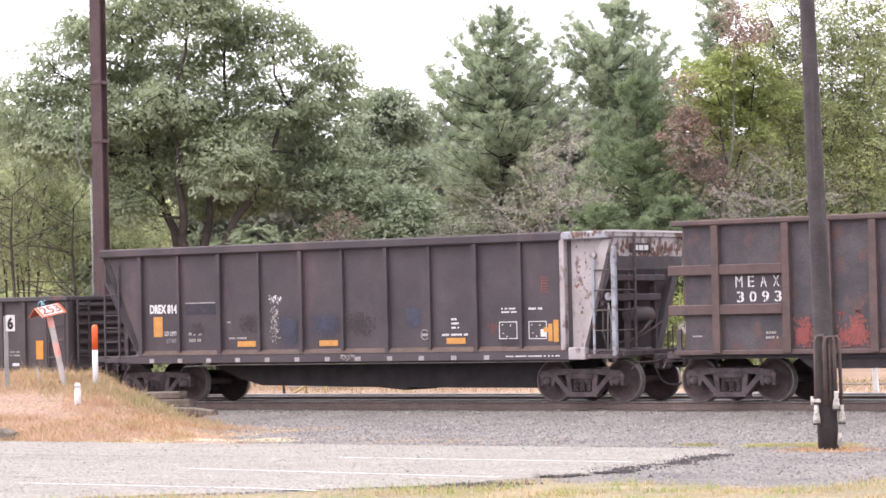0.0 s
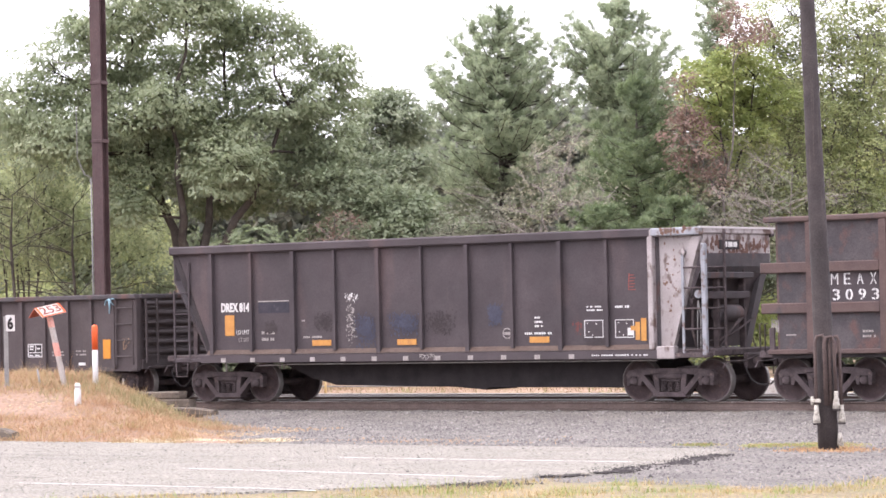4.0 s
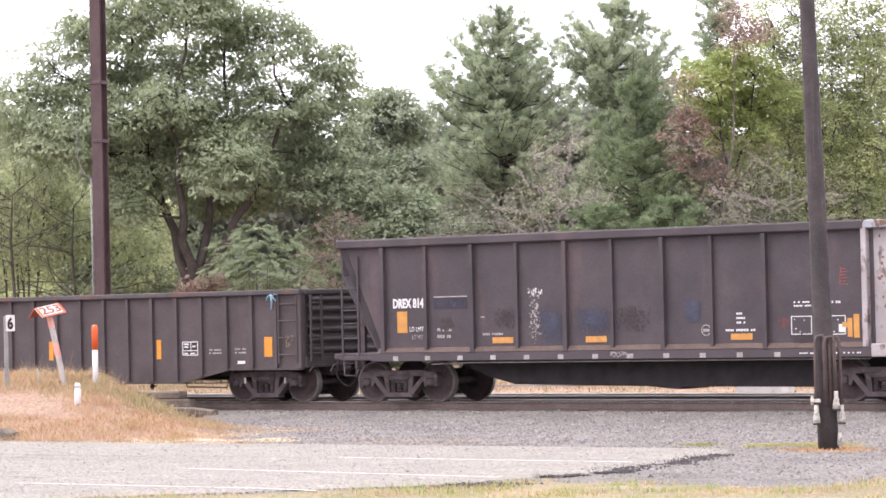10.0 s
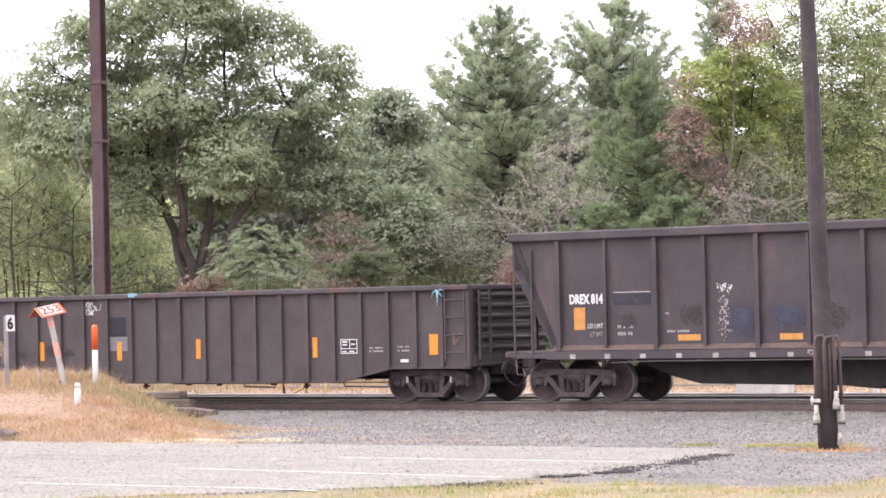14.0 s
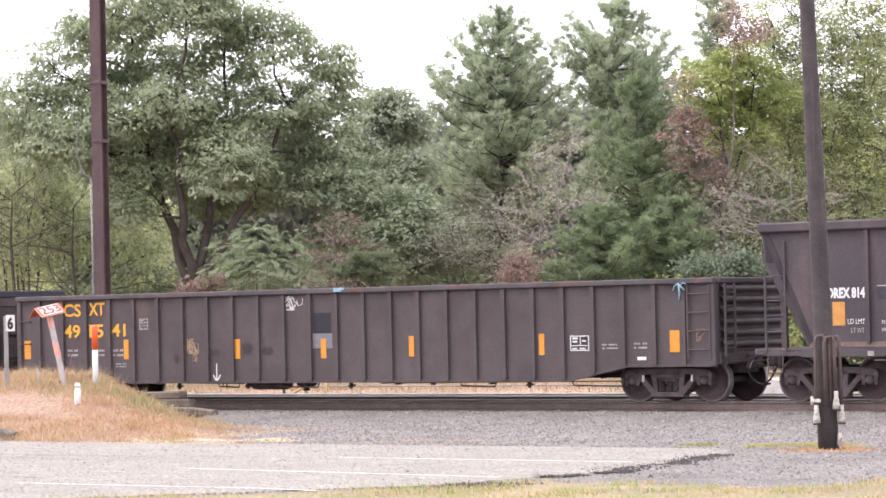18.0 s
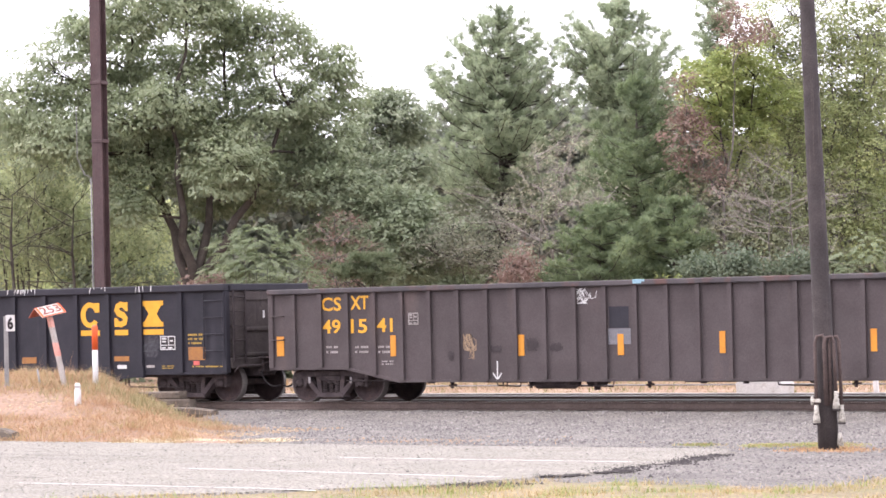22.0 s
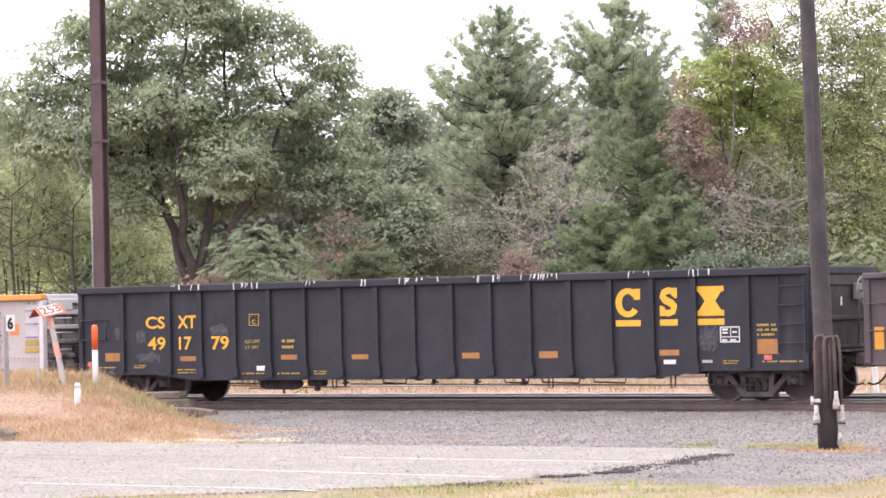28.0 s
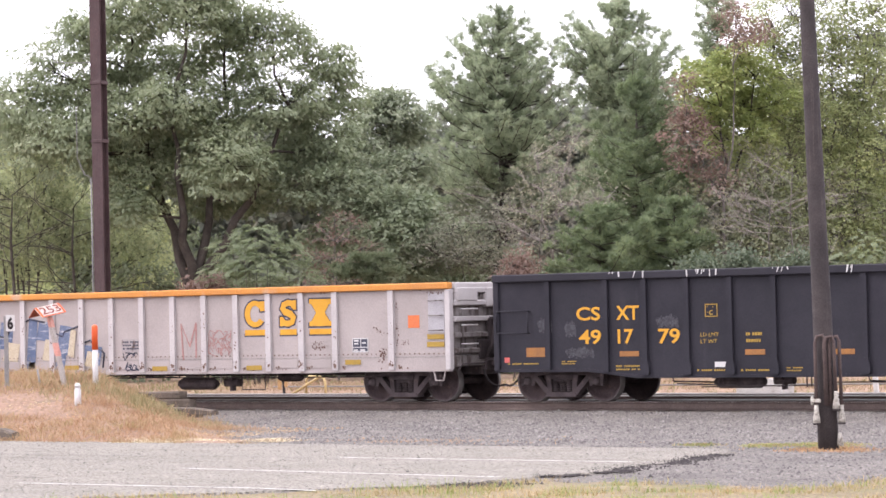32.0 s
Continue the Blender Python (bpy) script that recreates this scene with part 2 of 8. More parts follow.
# ---- mesh tools ----
class Geo:
    """Collects vertices and faces for one part."""

    def __init__(self):
        self.v, self.f, self.s = [], [], []

    def add(self, verts, faces, smooth=False):
        k = len(self.v)
        self.v.extend(tuple(p) for p in verts)
        self.f.extend(tuple(k + i for i in q) for q in faces)
        self.s.extend([smooth] * len(faces))
        return self

    def box(self, x0, x1, y0, y1, z0, z1, c=0.0):
        """A box, with its edges taken off by c."""
        a, z = (min(x0, x1), min(y0, y1), min(z0, z1)), (max(x0, x1), max(y0, y1), max(z0, z1))
        c = min(c, 0.45 * min(z[i] - a[i] for i in range(3)))
        if c <= 0:
            p = [(x, y, w) for x in (a[0], z[0]) for y in (a[1], z[1]) for w in (a[2], z[2])]
            return self.add(p, [(0, 1, 3, 2), (4, 6, 7, 5), (0, 4, 5, 1), (2, 3, 7, 6), (0, 2, 6, 4), (1, 5, 7, 3)])
        bm = bmesh.new()
        p = [bm.verts.new((x + i * sx * c, y + j * sy * c, w + k * sz * c))
             for x, sx in ((a[0], 1), (z[0], -1)) for y, sy in ((a[1], 1), (z[1], -1)) for w, sz in ((a[2], 1), (z[2], -1))
             for i, j, k in ((0, 1, 1), (1, 0, 1), (1, 1, 0))]
        bmesh.ops.convex_hull(bm, input=p)
        bm.verts.index_update()
        self.add([v.co for v in bm.verts], [[v.index for v in q.verts] for q in bm.faces])
        bm.free()
        return self

    def prism(self, poly, y0, y1):
        """A polygon in x and z, drawn out from y0 to y1."""
        n = len(poly)
        p = [(x, y0, z) for x, z in poly] + [(x, y1, z) for x, z in poly]
        q = [tuple(range(n)), tuple(reversed(range(n, 2 * n)))] + [(i, i + n, (i + 1) % n + n, (i + 1) % n) for i in range(n)]
        return self.add(p, [tuple(reversed(w)) for w in q])

    def tube(self, path, radii, n=8, cap=True):
        """A round bar along a path, tapering through the radii."""
        path = [Vector(p) for p in path]
        if isinstance(radii, (int, float)):
            radii = [radii] * len(path)
        p, q = [], []
        side = None
        for i, c in enumerate(path):
            d = (path[min(i + 1, len(path) - 1)] - path[max(i - 1, 0)]).normalized()
            if side is None:
                side = d.orthogonal().normalized()
            side = (side - d * side.dot(d)).normalized()
            up = d.cross(side)
            p += [c + (side * math.cos(6.28319 * j / n) + up * math.sin(6.28319 * j / n)) * radii[i] for j in range(n)]
        for i in range(len(path) - 1):
            q += [(i * n + j, i * n + (j + 1) % n, i * n + n + (j + 1) % n, i * n + n + j) for j in range(n)]
        self.add(p, q, True)
        if cap:
            k = len(self.v) - len(p)
            self.f += [tuple(k + j for j in reversed(range(n))), tuple(k + len(p) - n + j for j in range(n))]
            self.s += [False, False]
        return self

    def lathe(self, prof, n=28, flip=False):
        """A profile of (y, radius) turned round the y axis."""
        p = [(r * math.cos(6.28319 * j / n), y, r * math.sin(6.28319 * j / n)) for y, r in prof for j in range(n)]
        q = [(i * n + j, i * n + (j + 1) % n, i * n + n + (j + 1) % n, i * n + n + j) for i in range(len(prof) - 1) for j in range(n)]
        return self.add(p, [tuple(reversed(w)) for w in q] if flip else q, True)

    def mesh(self, name):
        m = bpy.data.meshes.new(name)
        m.from_pydata(self.v, [], self.f)
        m.polygons.foreach_set("use_smooth", self.s)
        m.update()
        return m


def part(name, geo, mat, parent, label=""):
    ob = new(name, geo if isinstance(geo, bpy.types.Mesh) else geo.mesh(name))
    if not ob.data.materials:
        ob.data.materials.append(mat)
    ob.parent = parent
    return tagged(ob, label) if label else ob


def thing(name, geo, mat, label, category, group="", kind="", m=None):
    ob = new(name, geo.mesh(name) if isinstance(geo, Geo) else geo)
    if ob.data and mat:
        ob.data.materials.append(mat)
    if m:
        ob.matrix_world = m
    return tagged(ob, label, category, group, kind)


def lettering(body, x0, x1, z0, z1, y, mat, parent, name="lettering", bold=0.02):
    """Words on a side that faces -Y, fitted to their width and height."""
    cu = bpy.data.curves.new(name, "FONT")
    cu.body, cu.extrude, cu.offset, cu.resolution_u = body, 0.01, bold, 3
    ob = bpy.data.objects.new(name, cu)
    me = bpy.data.meshes.new_from_object(ob)
    bpy.data.objects.remove(ob)
    a = np.empty(len(me.vertices) * 3)
    me.vertices.foreach_get("co", a)
    a = a.reshape(-1, 3)
    lo, hi = a.min(0), a.max(0)
    b = np.empty_like(a)
    b[:, 0] = x0 + (a[:, 0] - lo[0]) / (hi[0] - lo[0]) * (x1 - x0)
    b[:, 2] = z0 + (a[:, 1] - lo[1]) / (hi[1] - lo[1]) * (z1 - z0)
    b[:, 1] = y - 0.003 - (a[:, 2] - lo[2]) * 0.2
    me.vertices.foreach_set("co", b.ravel())
    me.materials.clear()
    me.update()
    return part(name, me, mat, parent)


def bars(x0, x1, z0, z1, rows, y, mat, parent, seed=1, name="small_writing"):
    """Writing too small to read: rows of short bars."""
    rng, g, h = random.Random(seed), Geo(), (z1 - z0) / rows
    for i in range(rows):
        x = x0
        while x < x1 - 0.02:
            w = min(rng.uniform(0.028, 0.055), x1 - x)
            g.box(x, x + w, y - 0.006, y - 0.002, z0 + i * h + h * 0.28, z0 + i * h + h * 0.74)
            x += w + (0.014 if rng.random() < 0.8 else 0.06)
    return tagged(part(name, g, mat, parent), kind="stuff")


def plate(x0, x1, z0, z1, y, mat, parent, name="reflector", thick=0.006):
    return part(name, Geo().box(x0, x1, y - thick, y + 0.002, z0, z1), mat, parent)


# ---- ground, road and tracks ----
def smooth(q):
    q = min(max(q, 0.0), 1.0)
    return q * q * (3 - 2 * q)


def level(x, y):
    """The ground's height: flat road side, a weedy mound before the track, the ballast bed, a dry field beyond."""
    z = -0.30 + 0.11 * smooth((y + 3.6) / 1.6) + 0.10 * smooth((y - 6.0) / 4.0)
    q = 4.6 - x - 0.95 * (y + 13.4)
    z += min(max(0.35 * q, 0.0), 1.0) * min(max((y + 13.5) / 7.5, 0.0), 1.0) * smooth((-2.6 - y) / 1.0)
    return z + 0.025 * noise.noise((x * 0.7, y * 0.7, 3.1))


def sheet(name, xs, ys, lift, mat, label, category, inside=None):
    g, idx = Geo(), {}
    for i, x in enumerate(xs):
        for j, y in enumerate(ys):
            idx[i, j] = len(g.v)
            g.v.append((x, y, level(x, y) + lift))
    for i in range(len(xs) - 1):
        for j in range(len(ys) - 1):
            if inside is None or inside(0.5 * (xs[i] + xs[i + 1]), 0.5 * (ys[j] + ys[j + 1])):
                g.f.append((idx[i, j], idx[i + 1, j], idx[i + 1, j + 1], idx[i, j + 1]))
                g.s.append(True)
    return thing(name, g, mat, label, category, kind="structure")


def steps(a, z, d):
    n = max(1, round((z - a) / d))
    return [a + (z - a) * i / n for i in range(n + 1)]


far_x = [-2500, -800, -300, -120, -60] + steps(-40, 40, 0.8) + [60, 120, 300, 800, 2500]
far_y = [-2500, -800, -300, -120, -70] + steps(-50, 50, 0.8) + [70, 120, 300, 800, 2500]
sheet("ground", far_x, far_y, -0.05, FIELD, "dry straw-coloured field and verge reaching the horizon", "ground")
sheet("ballast", [-400, -120, -60] + steps(-40, 40, 0.5) + [60, 120, 400], [-40, -34] + steps(-30, 6.2, 0.45), 0.0, GRAVEL,
      "grey crushed stone bed beside and under the tracks", "gravel")
sheet("mound", steps(-40, 8, 0.4), steps(-13.9, -2.2, 0.35), 0.015, DIRT, "sandy weed-grown mound before the track", "mound",
      lambda x, y: 4.9 - x - 0.95 * (y + 13.4) > 0.35 * noise.noise((x, y, 0.5)))


rng = random.Random(15)
g = Geo()
for i in range(2600):
    x, y = rng.uniform(-9, 3), rng.uniform(-12.6, -7.5)
    s = rng.uniform(0.012, 0.035)
    p = [(x + s * rng.uniform(0.6, 1.3) * i, y + s * rng.uniform(0.6, 1.3) * j, level(x, y) + 0.02 + s * k) for i, j, k in ((1, 0, 0), (-1, 0, 0), (0, 1, 0), (0, -1, 0), (0, 0, 0.8))]
    g.add(p, [(0, 2, 4), (2, 1, 4), (1, 3, 4), (3, 0, 4)])
thing("sand_pebbles", g, foliage("sandy_pebble", (0.16, 0.105, 0.06), (0.27, 0.18, 0.105), (0.42, 0.33, 0.20), 0.0), "yellowish pebbles on the bare sandy patch", "gravel", kind="stuff")


EDGE = ((-34.0, 7.0), (-29.0, 10.5), (-26.8, 12.5), (-24.4, 14.5), (-22.7, 16.0), (-20.1, 16.35), (-17.9, 16.35), (-15.5, 15.9), (-13.9, 15.5), (-13.3, 14.9))


def road_end(y):
    """Where the asphalt breaks off towards +X."""
    for (y0, x0), (y1, x1) in zip(EDGE, EDGE[1:]):
        if y <= y1:
            break
    return x0 + (x1 - x0) * (y - y0) / (y1 - y0) + 0.28 * noise.noise((y * 1.7, 0.3, 0.2)) + 0.16 * noise.noise((y * 6.0, 1.3, 0.2))


road = Geo()
rows = steps(-34, -13.42, 0.12)
for y in rows:
    e = road_end(y)
    for x, z in ((-400, -0.275), (-60, -0.275), (-12, -0.275), (2, -0.275), (e, -0.275), (e + 0.05, -0.33)):
        far = y + (0.10 * noise.noise((x * 1.3, 4.4, 0.1)) if y > -13.5 else 0)
        road.v.append((x, far, z))
for i in range(len(rows) - 1):
    for j in range(5):
        k = 6 * i + j
        road.f.append((k, k + 1, k + 7, k + 6))
        road.s.append(False)
thing("road", road, ASPHALT, "pale worn asphalt service road with a crumbling edge", "road", kind="structure")
# crumbled pieces along the broken end
g = Geo()
rng = random.Random(5)
for i in range(3000):
    y = rng.uniform(-22.9, -14.9)
    x = road_end(y) + rng.gauss(0.03, 0.14 + 0.12 * math.exp(-((y + 18.3) / 1.2) ** 2)) + 0.22 * max(0, noise.noise((y * 0.9, 7, 7)))
    s = rng.uniform(0.007, 0.030)
    if noise.noise((y * 1.6, 3.0, 1.0)) < (-0.30 if y > -19.6 else 0.10):
        continue
    p = [(x + s * rng.uniform(0.6, 1.4) * i, y + s * rng.uniform(0.8, 1.8) * j, -0.29 + s * rng.uniform(0.5, 1.2) * k)
         for i, j, k in ((1, 0, 0), (-1, 0, 0), (0, 1, 0), (0, -1, 0), (0, 0, 1), (0, 0, -0.6))]
    g.add(p, [(0, 2, 4), (2, 1, 4), (1, 3, 4), (3, 0, 4), (2, 0, 5), (1, 2, 5), (3, 1, 5), (0, 3, 5)])
thing("broken_asphalt", g, CRACKED, "crumbled dark asphalt pieces along the road edge", "rubble", kind="stuff")


def road_line(x0, y0, x1, y1, w):
    g, a, z = Geo(), Vector((x0, y0)), Vector((x1, y1))
    d = (z - a).normalized()
    n = Vector((-d.y, d.x)) * w / 2
    g.add([(*(a + n), -0.271), (*(a - n), -0.271), (*(z - n), -0.271), (*(z + n), -0.271)], [(0, 1, 2, 3)])
    thing("road_marking", g, LINE, "worn white painted line on the asphalt", "road marking", "parking lines")


for q in ((9.66, -24.05, 14.19, -24.05, 0.1), (14.19, -24.05, 15.19, -24.24, 0.1), (9.55, -20.38, 15.94, -21.05, 0.1), (10.13, -17.19, 15.68, -17.26, 0.1)):
    road_line(*q)

# rails and ties of both tracks
RAIL = [(-0.075, -0.18), (0.075, -0.18), (0.075, -0.165), (0.012, -0.14), (0.012, -0.045), (0.036, -0.03), (0.036, -0.006), (0.028, 0.0),
        (-0.028, 0.0), (-0.036, -0.006), (-0.036, -0.03), (-0.012, -0.045), (-0.012, -0.14), (-0.075, -0.165)]


def rail(y, x0, x1, bright):
    g = Geo()
    n = len(RAIL)
    g.add([(x, y + a, z) for x in (x0, x1) for a, z in RAIL], [(i, (i + 1) % n, (i + 1) % n + n, i + n) for i in range(n)])
    ob = thing("rail", g, RAIL_SIDE, "long steel rail, rust-brown web under a shiny worn head", "rail", "rails of the two tracks")
    part("rail_head", Geo().box(x0, x1, y - (0.039 if bright else 0.027), y + 0.027, -0.028 if bright else -0.002, 0.002), RAIL_TOP, ob)


for y in (-0.753, 0.753, 3.25, 4.756):
    rail(y, -160, 120, y > 0)
tie = Geo().box(-0.115, 0.115, -1.3, 1.3, -0.34, -0.178, 0.012)
first = thing("railway_tie", tie, TIE, "weathered wooden tie bedded in the ballast", "railway tie", "ties of the two tracks", m=pose(-26, 0, 0))
rng = random.Random(8)
for k in range(1, 200):
    copy_thing(first, pose(-26 + 0.52 * (k % 100), 0 if k < 100 else 4.003, rng.uniform(-0.01, 0.0), 0, 0, rng.uniform(-1, 1)))

# loose stones
rng = random.Random(3)
g = Geo()
for i in range(32000):
    x, y = rng.uniform(-12, 24), (rng.uniform(-13.6, -1.0) if i % 4 else rng.uniform(-20.5, -13.6))
    s = rng.uniform(0.012, 0.032) * (1.6 if rng.random() < 0.05 else 1)
    if 4.9 - x - 0.95 * (y + 13.4) > 0 or (y < -13.4 and x < road_end(y)):
        continue
    z = level(x, y)
    p = [(x + s * rng.uniform(0.6, 1.3) * a, y + s * rng.uniform(0.6, 1.3) * b, z + s * rng.uniform(0.5, 1.0) * c)
         for a, b, c in ((1, 0, 0), (-1, 0, 0), (0, 1, 0), (0, -1, 0), (0, 0, 1), (0, 0, -0.6))]
    g.add(p, [(0, 2, 4), (2, 1, 4), (1, 3, 4), (3, 0, 4), (2, 0, 5), (1, 2, 5), (3, 1, 5), (0, 3, 5)])
STONE = foliage("loose_stone", (0.040, 0.036, 0.034), (0.112, 0.100, 0.094), (0.24, 0.225, 0.21), 0.0, single=0.9, patches=0.25)
thing("loose_stones", g, STONE, "loose grey ballast stones strewn beside the track", "gravel", kind="stuff")


g = Geo()
for i in range(3600):
    x, y = rng.uniform(-2, 16.5), -13.5 - 13.5 * rng.random()
    s = rng.uniform(0.006, 0.017) * (1.8 if rng.random() < 0.05 else 1)
    if x > road_end(y) - 0.05:
        continue
    p = [(x + s * rng.uniform(0.6, 1.6) * a, y + s * rng.uniform(0.6, 1.6) * b, -0.275 + s * rng.uniform(0.5, 1.0) * c)
         for a, b, c in ((1, 0, 0), (-1, 0, 0), (0, 1, 0), (0, -1, 0), (0, 0, 1))]
    g.add(p, [(0, 2, 4), (2, 1, 4), (1, 3, 4), (3, 0, 4)])
thing("road_pebbles", g, STONE, "small pebbles strewn over the worn asphalt", "gravel", kind="stuff")
for k in range(9):
    g, x, y = Geo(), rng.uniform(0, 9), rng.uniform(-23, -14.2)
    path = [(x, y)]
    for i in range(rng.randint(14, 34)):
        path.append((path[-1][0] + rng.uniform(0.08, 0.3), path[-1][1] + rng.uniform(-0.12, 0.12)))
    path = [(a, b) for a, b in path if a < road_end(b) - 0.1]
    w = [rng.uniform(0.006, 0.018) for q in path]
    g.add([(a, b + j * c, -0.2715) for (a, b), c in zip(path, w) for j in (-1, 1)], [(2 * i, 2 * i + 2, 2 * i + 3, 2 * i + 1) for i in range(len(path) - 1)])
    thing("asphalt_crack", g, CRACKED, "thin dark crack across the worn asphalt", "crack", "cracks in the asphalt")


# ---- freight cars ----
def prof(pts, n=28):
    return Geo().lathe(pts, n)


_wheel = [(-0.82, 0.0), (-0.82, 0.10), (-0.80, 0.12), (-0.765, 0.16), (-0.735, 0.30), (-0.75, 0.37), (-0.815, 0.385), (-0.822, 0.452),
          (-0.815, 0.459), (-0.735, 0.462), (-0.715, 0.485), (-0.69, 0.483), (-0.685, 0.46), (-0.69, 0.38), (-0.72, 0.35), (-0.70, 0.16), (-0.66, 0.10), (-0.60, 0.09)]
WHEELS = []
for k in (-1, 1):
    g = Geo().lathe([(-k * y, r) for y, r in _wheel], 36, k < 0)
    n = len(g.f)
    g.lathe([(k * 0.8225, 0.436), (k * 0.8235, 0.450), (k * 0.817, 0.461), (k * 0.74, 0.4635), (k * 0.716, 0.4865), (k * 0.69, 0.4845)], 36, k < 0)
    m = g.mesh("wheel")
    m.materials.append(WHEEL)
    m.materials.append(TREAD)
    m.polygons.foreach_set("material_index", [0] * n + [1] * (len(g.f) - n))
    WHEELS.append(m)
AXLE = Geo().tube([(0, -0.66, 0), (0, -0.5, 0), (0, 0.5, 0), (0, 0.66, 0)], [0.09, 0.08, 0.08, 0.09], 12).mesh("axle")
_sf = Geo()
_y0, _y1 = -1.10, -0.94
_sf.prism([(-1.08, 0.60), (-1.02, 0.68), (-0.60, 0.72), (0.60, 0.72), (1.02, 0.68), (1.08, 0.60), (1.06, 0.36), (0.99, 0.36), (0.98, 0.55),
           (0.80, 0.55), (0.79, 0.36), (0.72, 0.36), (0.66, 0.58), (0.44, 0.60), (-0.44, 0.60), (-0.66, 0.58), (-0.72, 0.36), (-0.79, 0.36),
           (-0.80, 0.55), (-0.98, 0.55), (-0.99, 0.36), (-1.06, 0.36)], _y0, _y1)
for k in (-1, 1):
    _sf.prism([(k * 0.78, 0.56), (k * 0.64, 0.58), (k * 0.26, 0.20), (k * 0.36, 0.13)][::k], _y0 - 0.01, _y1 + 0.01)
    _sf.prism([(k * 0.42, 0.62), (k * 0.28, 0.62), (k * 0.26, 0.18), (k * 0.36, 0.16)][::k], _y0, _y1)
_sf.prism([(-0.40, 0.12), (0.40, 0.12), (0.34, 0.22), (-0.34, 0.22)], _y0 - 0.03, _y1 + 0.06)
_sf.box(-0.30, 0.30, _y0 - 0.02, _y1, 0.50, 0.62, 0.02)
SIDEFRAME = _sf.mesh("sideframe")
_sp = Geo()
for k in (-0.17, 0.0, 0.17):
    _sp.tube([(k + 0.055 * math.cos(a * 0.9), -1.05 + 0.05 * math.sin(a * 0.9), 0.22 + 0.28 * a / 40) for a in range(41)], 0.020, 5)
SPRING = _sp.mesh("spring_nest")
BEARING = Geo().lathe([(-1.16, 0.0), (-1.16, 0.05), (-1.14, 0.085), (-1.10, 0.10), (-0.92, 0.10)], 14, True).mesh("bearing_cap")
BOLSTER = Geo().box(-0.24, 0.24, -1.08, 1.08, 0.42, 0.62, 0.03).box(-0.3, 0.3, -0.35, 0.35, 0.55, 0.74, 0.03).box(-0.30, 0.30, -0.98, 0.98, 0.20, 0.46, 0.02).mesh("truck")
for m, w in ((AXLE, WHEEL), (SIDEFRAME, UNDER), (SPRING, UNDER), (BEARING, UNDER), (BOLSTER, UNDER)):
    m.materials.append(w)
ROLLING = []


def truck(car, x):
    tr = part("truck", BOLSTER, UNDER, car)
    tr.location = (x, 0, 0)
    for turned in (0, math.pi):
        for n, me in (("sideframe", SIDEFRAME), ("spring_nest", SPRING)):
            part(n, me, UNDER, tr).rotation_euler = (0, 0, turned)
        for k in (-0.889, 0.889):
            b = part("bearing_cap", BEARING, UNDER, tr)
            b.location, b.rotation_euler = (k, 0, 0.457), (0, 0, turned)
    for k in (-0.889, 0.889):
        for n, me in (("axle", AXLE), ("wheel", WHEELS[0]), ("wheel", WHEELS[1])):
            ROLLING.append((part(n, me, WHEEL, tr), k))


def coupler(car, x, k):
    """A knuckle coupler with its hose at the end x; k tells which way it faces."""
    g = Geo().box(x - 0.5 * k, x + 0.42 * k, -0.07, 0.07, 0.78, 0.94, 0.02).box(x + 0.30 * k, x + 0.66 * k, -0.16, 0.12, 0.72, 1.00, 0.05)
    g.box(x - 0.05 * k, x + 0.08 * k, -0.28, 0.28, 0.68, 1.02, 0.03)
    part("coupler", g, UNDER, car)
    part("air_hose", Geo().tube([(x + 0.05 * k, -0.35, 0.72), (x + 0.12 * k, -0.36, 0.58), (x + 0.20 * k, -0.36, 0.46), (x + 0.32 * k, -0.35, 0.37), (x + 0.45 * k, -0.32, 0.34), (x + 0.58 * k, -0.28, 0.37)], 0.022, 7), BLACK, car)
    part("uncoupling_lever", Geo().tube([(x + 0.1 * k, -1.40, 0.72), (x + 0.12 * k, -1.25, 0.86), (x + 0.14 * k, -0.5, 0.86), (x + 0.3 * k, -0.15, 0.98)], 0.016, 6), UNDER, car)


def ladder(car, x0, x1, y, z0, z1, n, mat, r=0.016, stand=0.07, name="ladder"):
    """Rungs and stiles on a side facing -Y."""
    g = Geo()
    for x in (x0, x1):
        g.box(x - 0.02, x + 0.02, y - stand - 0.012, y - stand + 0.012, z0, z1, 0.004)
    for i in range(n):
        z = z0 + (z1 - z0) * (i + 0.5) / n
        g.tube([(x0, y, z), (x0, y - stand, z), (x1, y - stand, z), (x1, y, z)], r, 6)
    part(name, g, mat, car)


def end_ladder(car, x, y0, y1, z0, z1, n, mat, k, stand=0.09):
    """The same on an end."""
    g = Geo()
    for y in (y0, y1):
        g.box(x + k * stand - 0.02, x + k * stand + 0.02, y - 0.028, y + 0.028, z0, z1, 0.004)
    for i in range(n):
        z = z0 + (z1 - z0) * (i + 0.5) / n
        g.tube([(x, y0, z), (x + k * stand, y0, z), (x + k * stand, y1, z), (x, y1, z)], 0.016, 6)
    part("end_ladder", g, mat, car)


def grab(car, x0, x1, y, z, mat):
    part("grab_iron", Geo().tube([(x0, y, z), (x0, y - 0.07, z), (x1, y - 0.07, z), (x1, y, z)], 0.014, 6), mat, car)


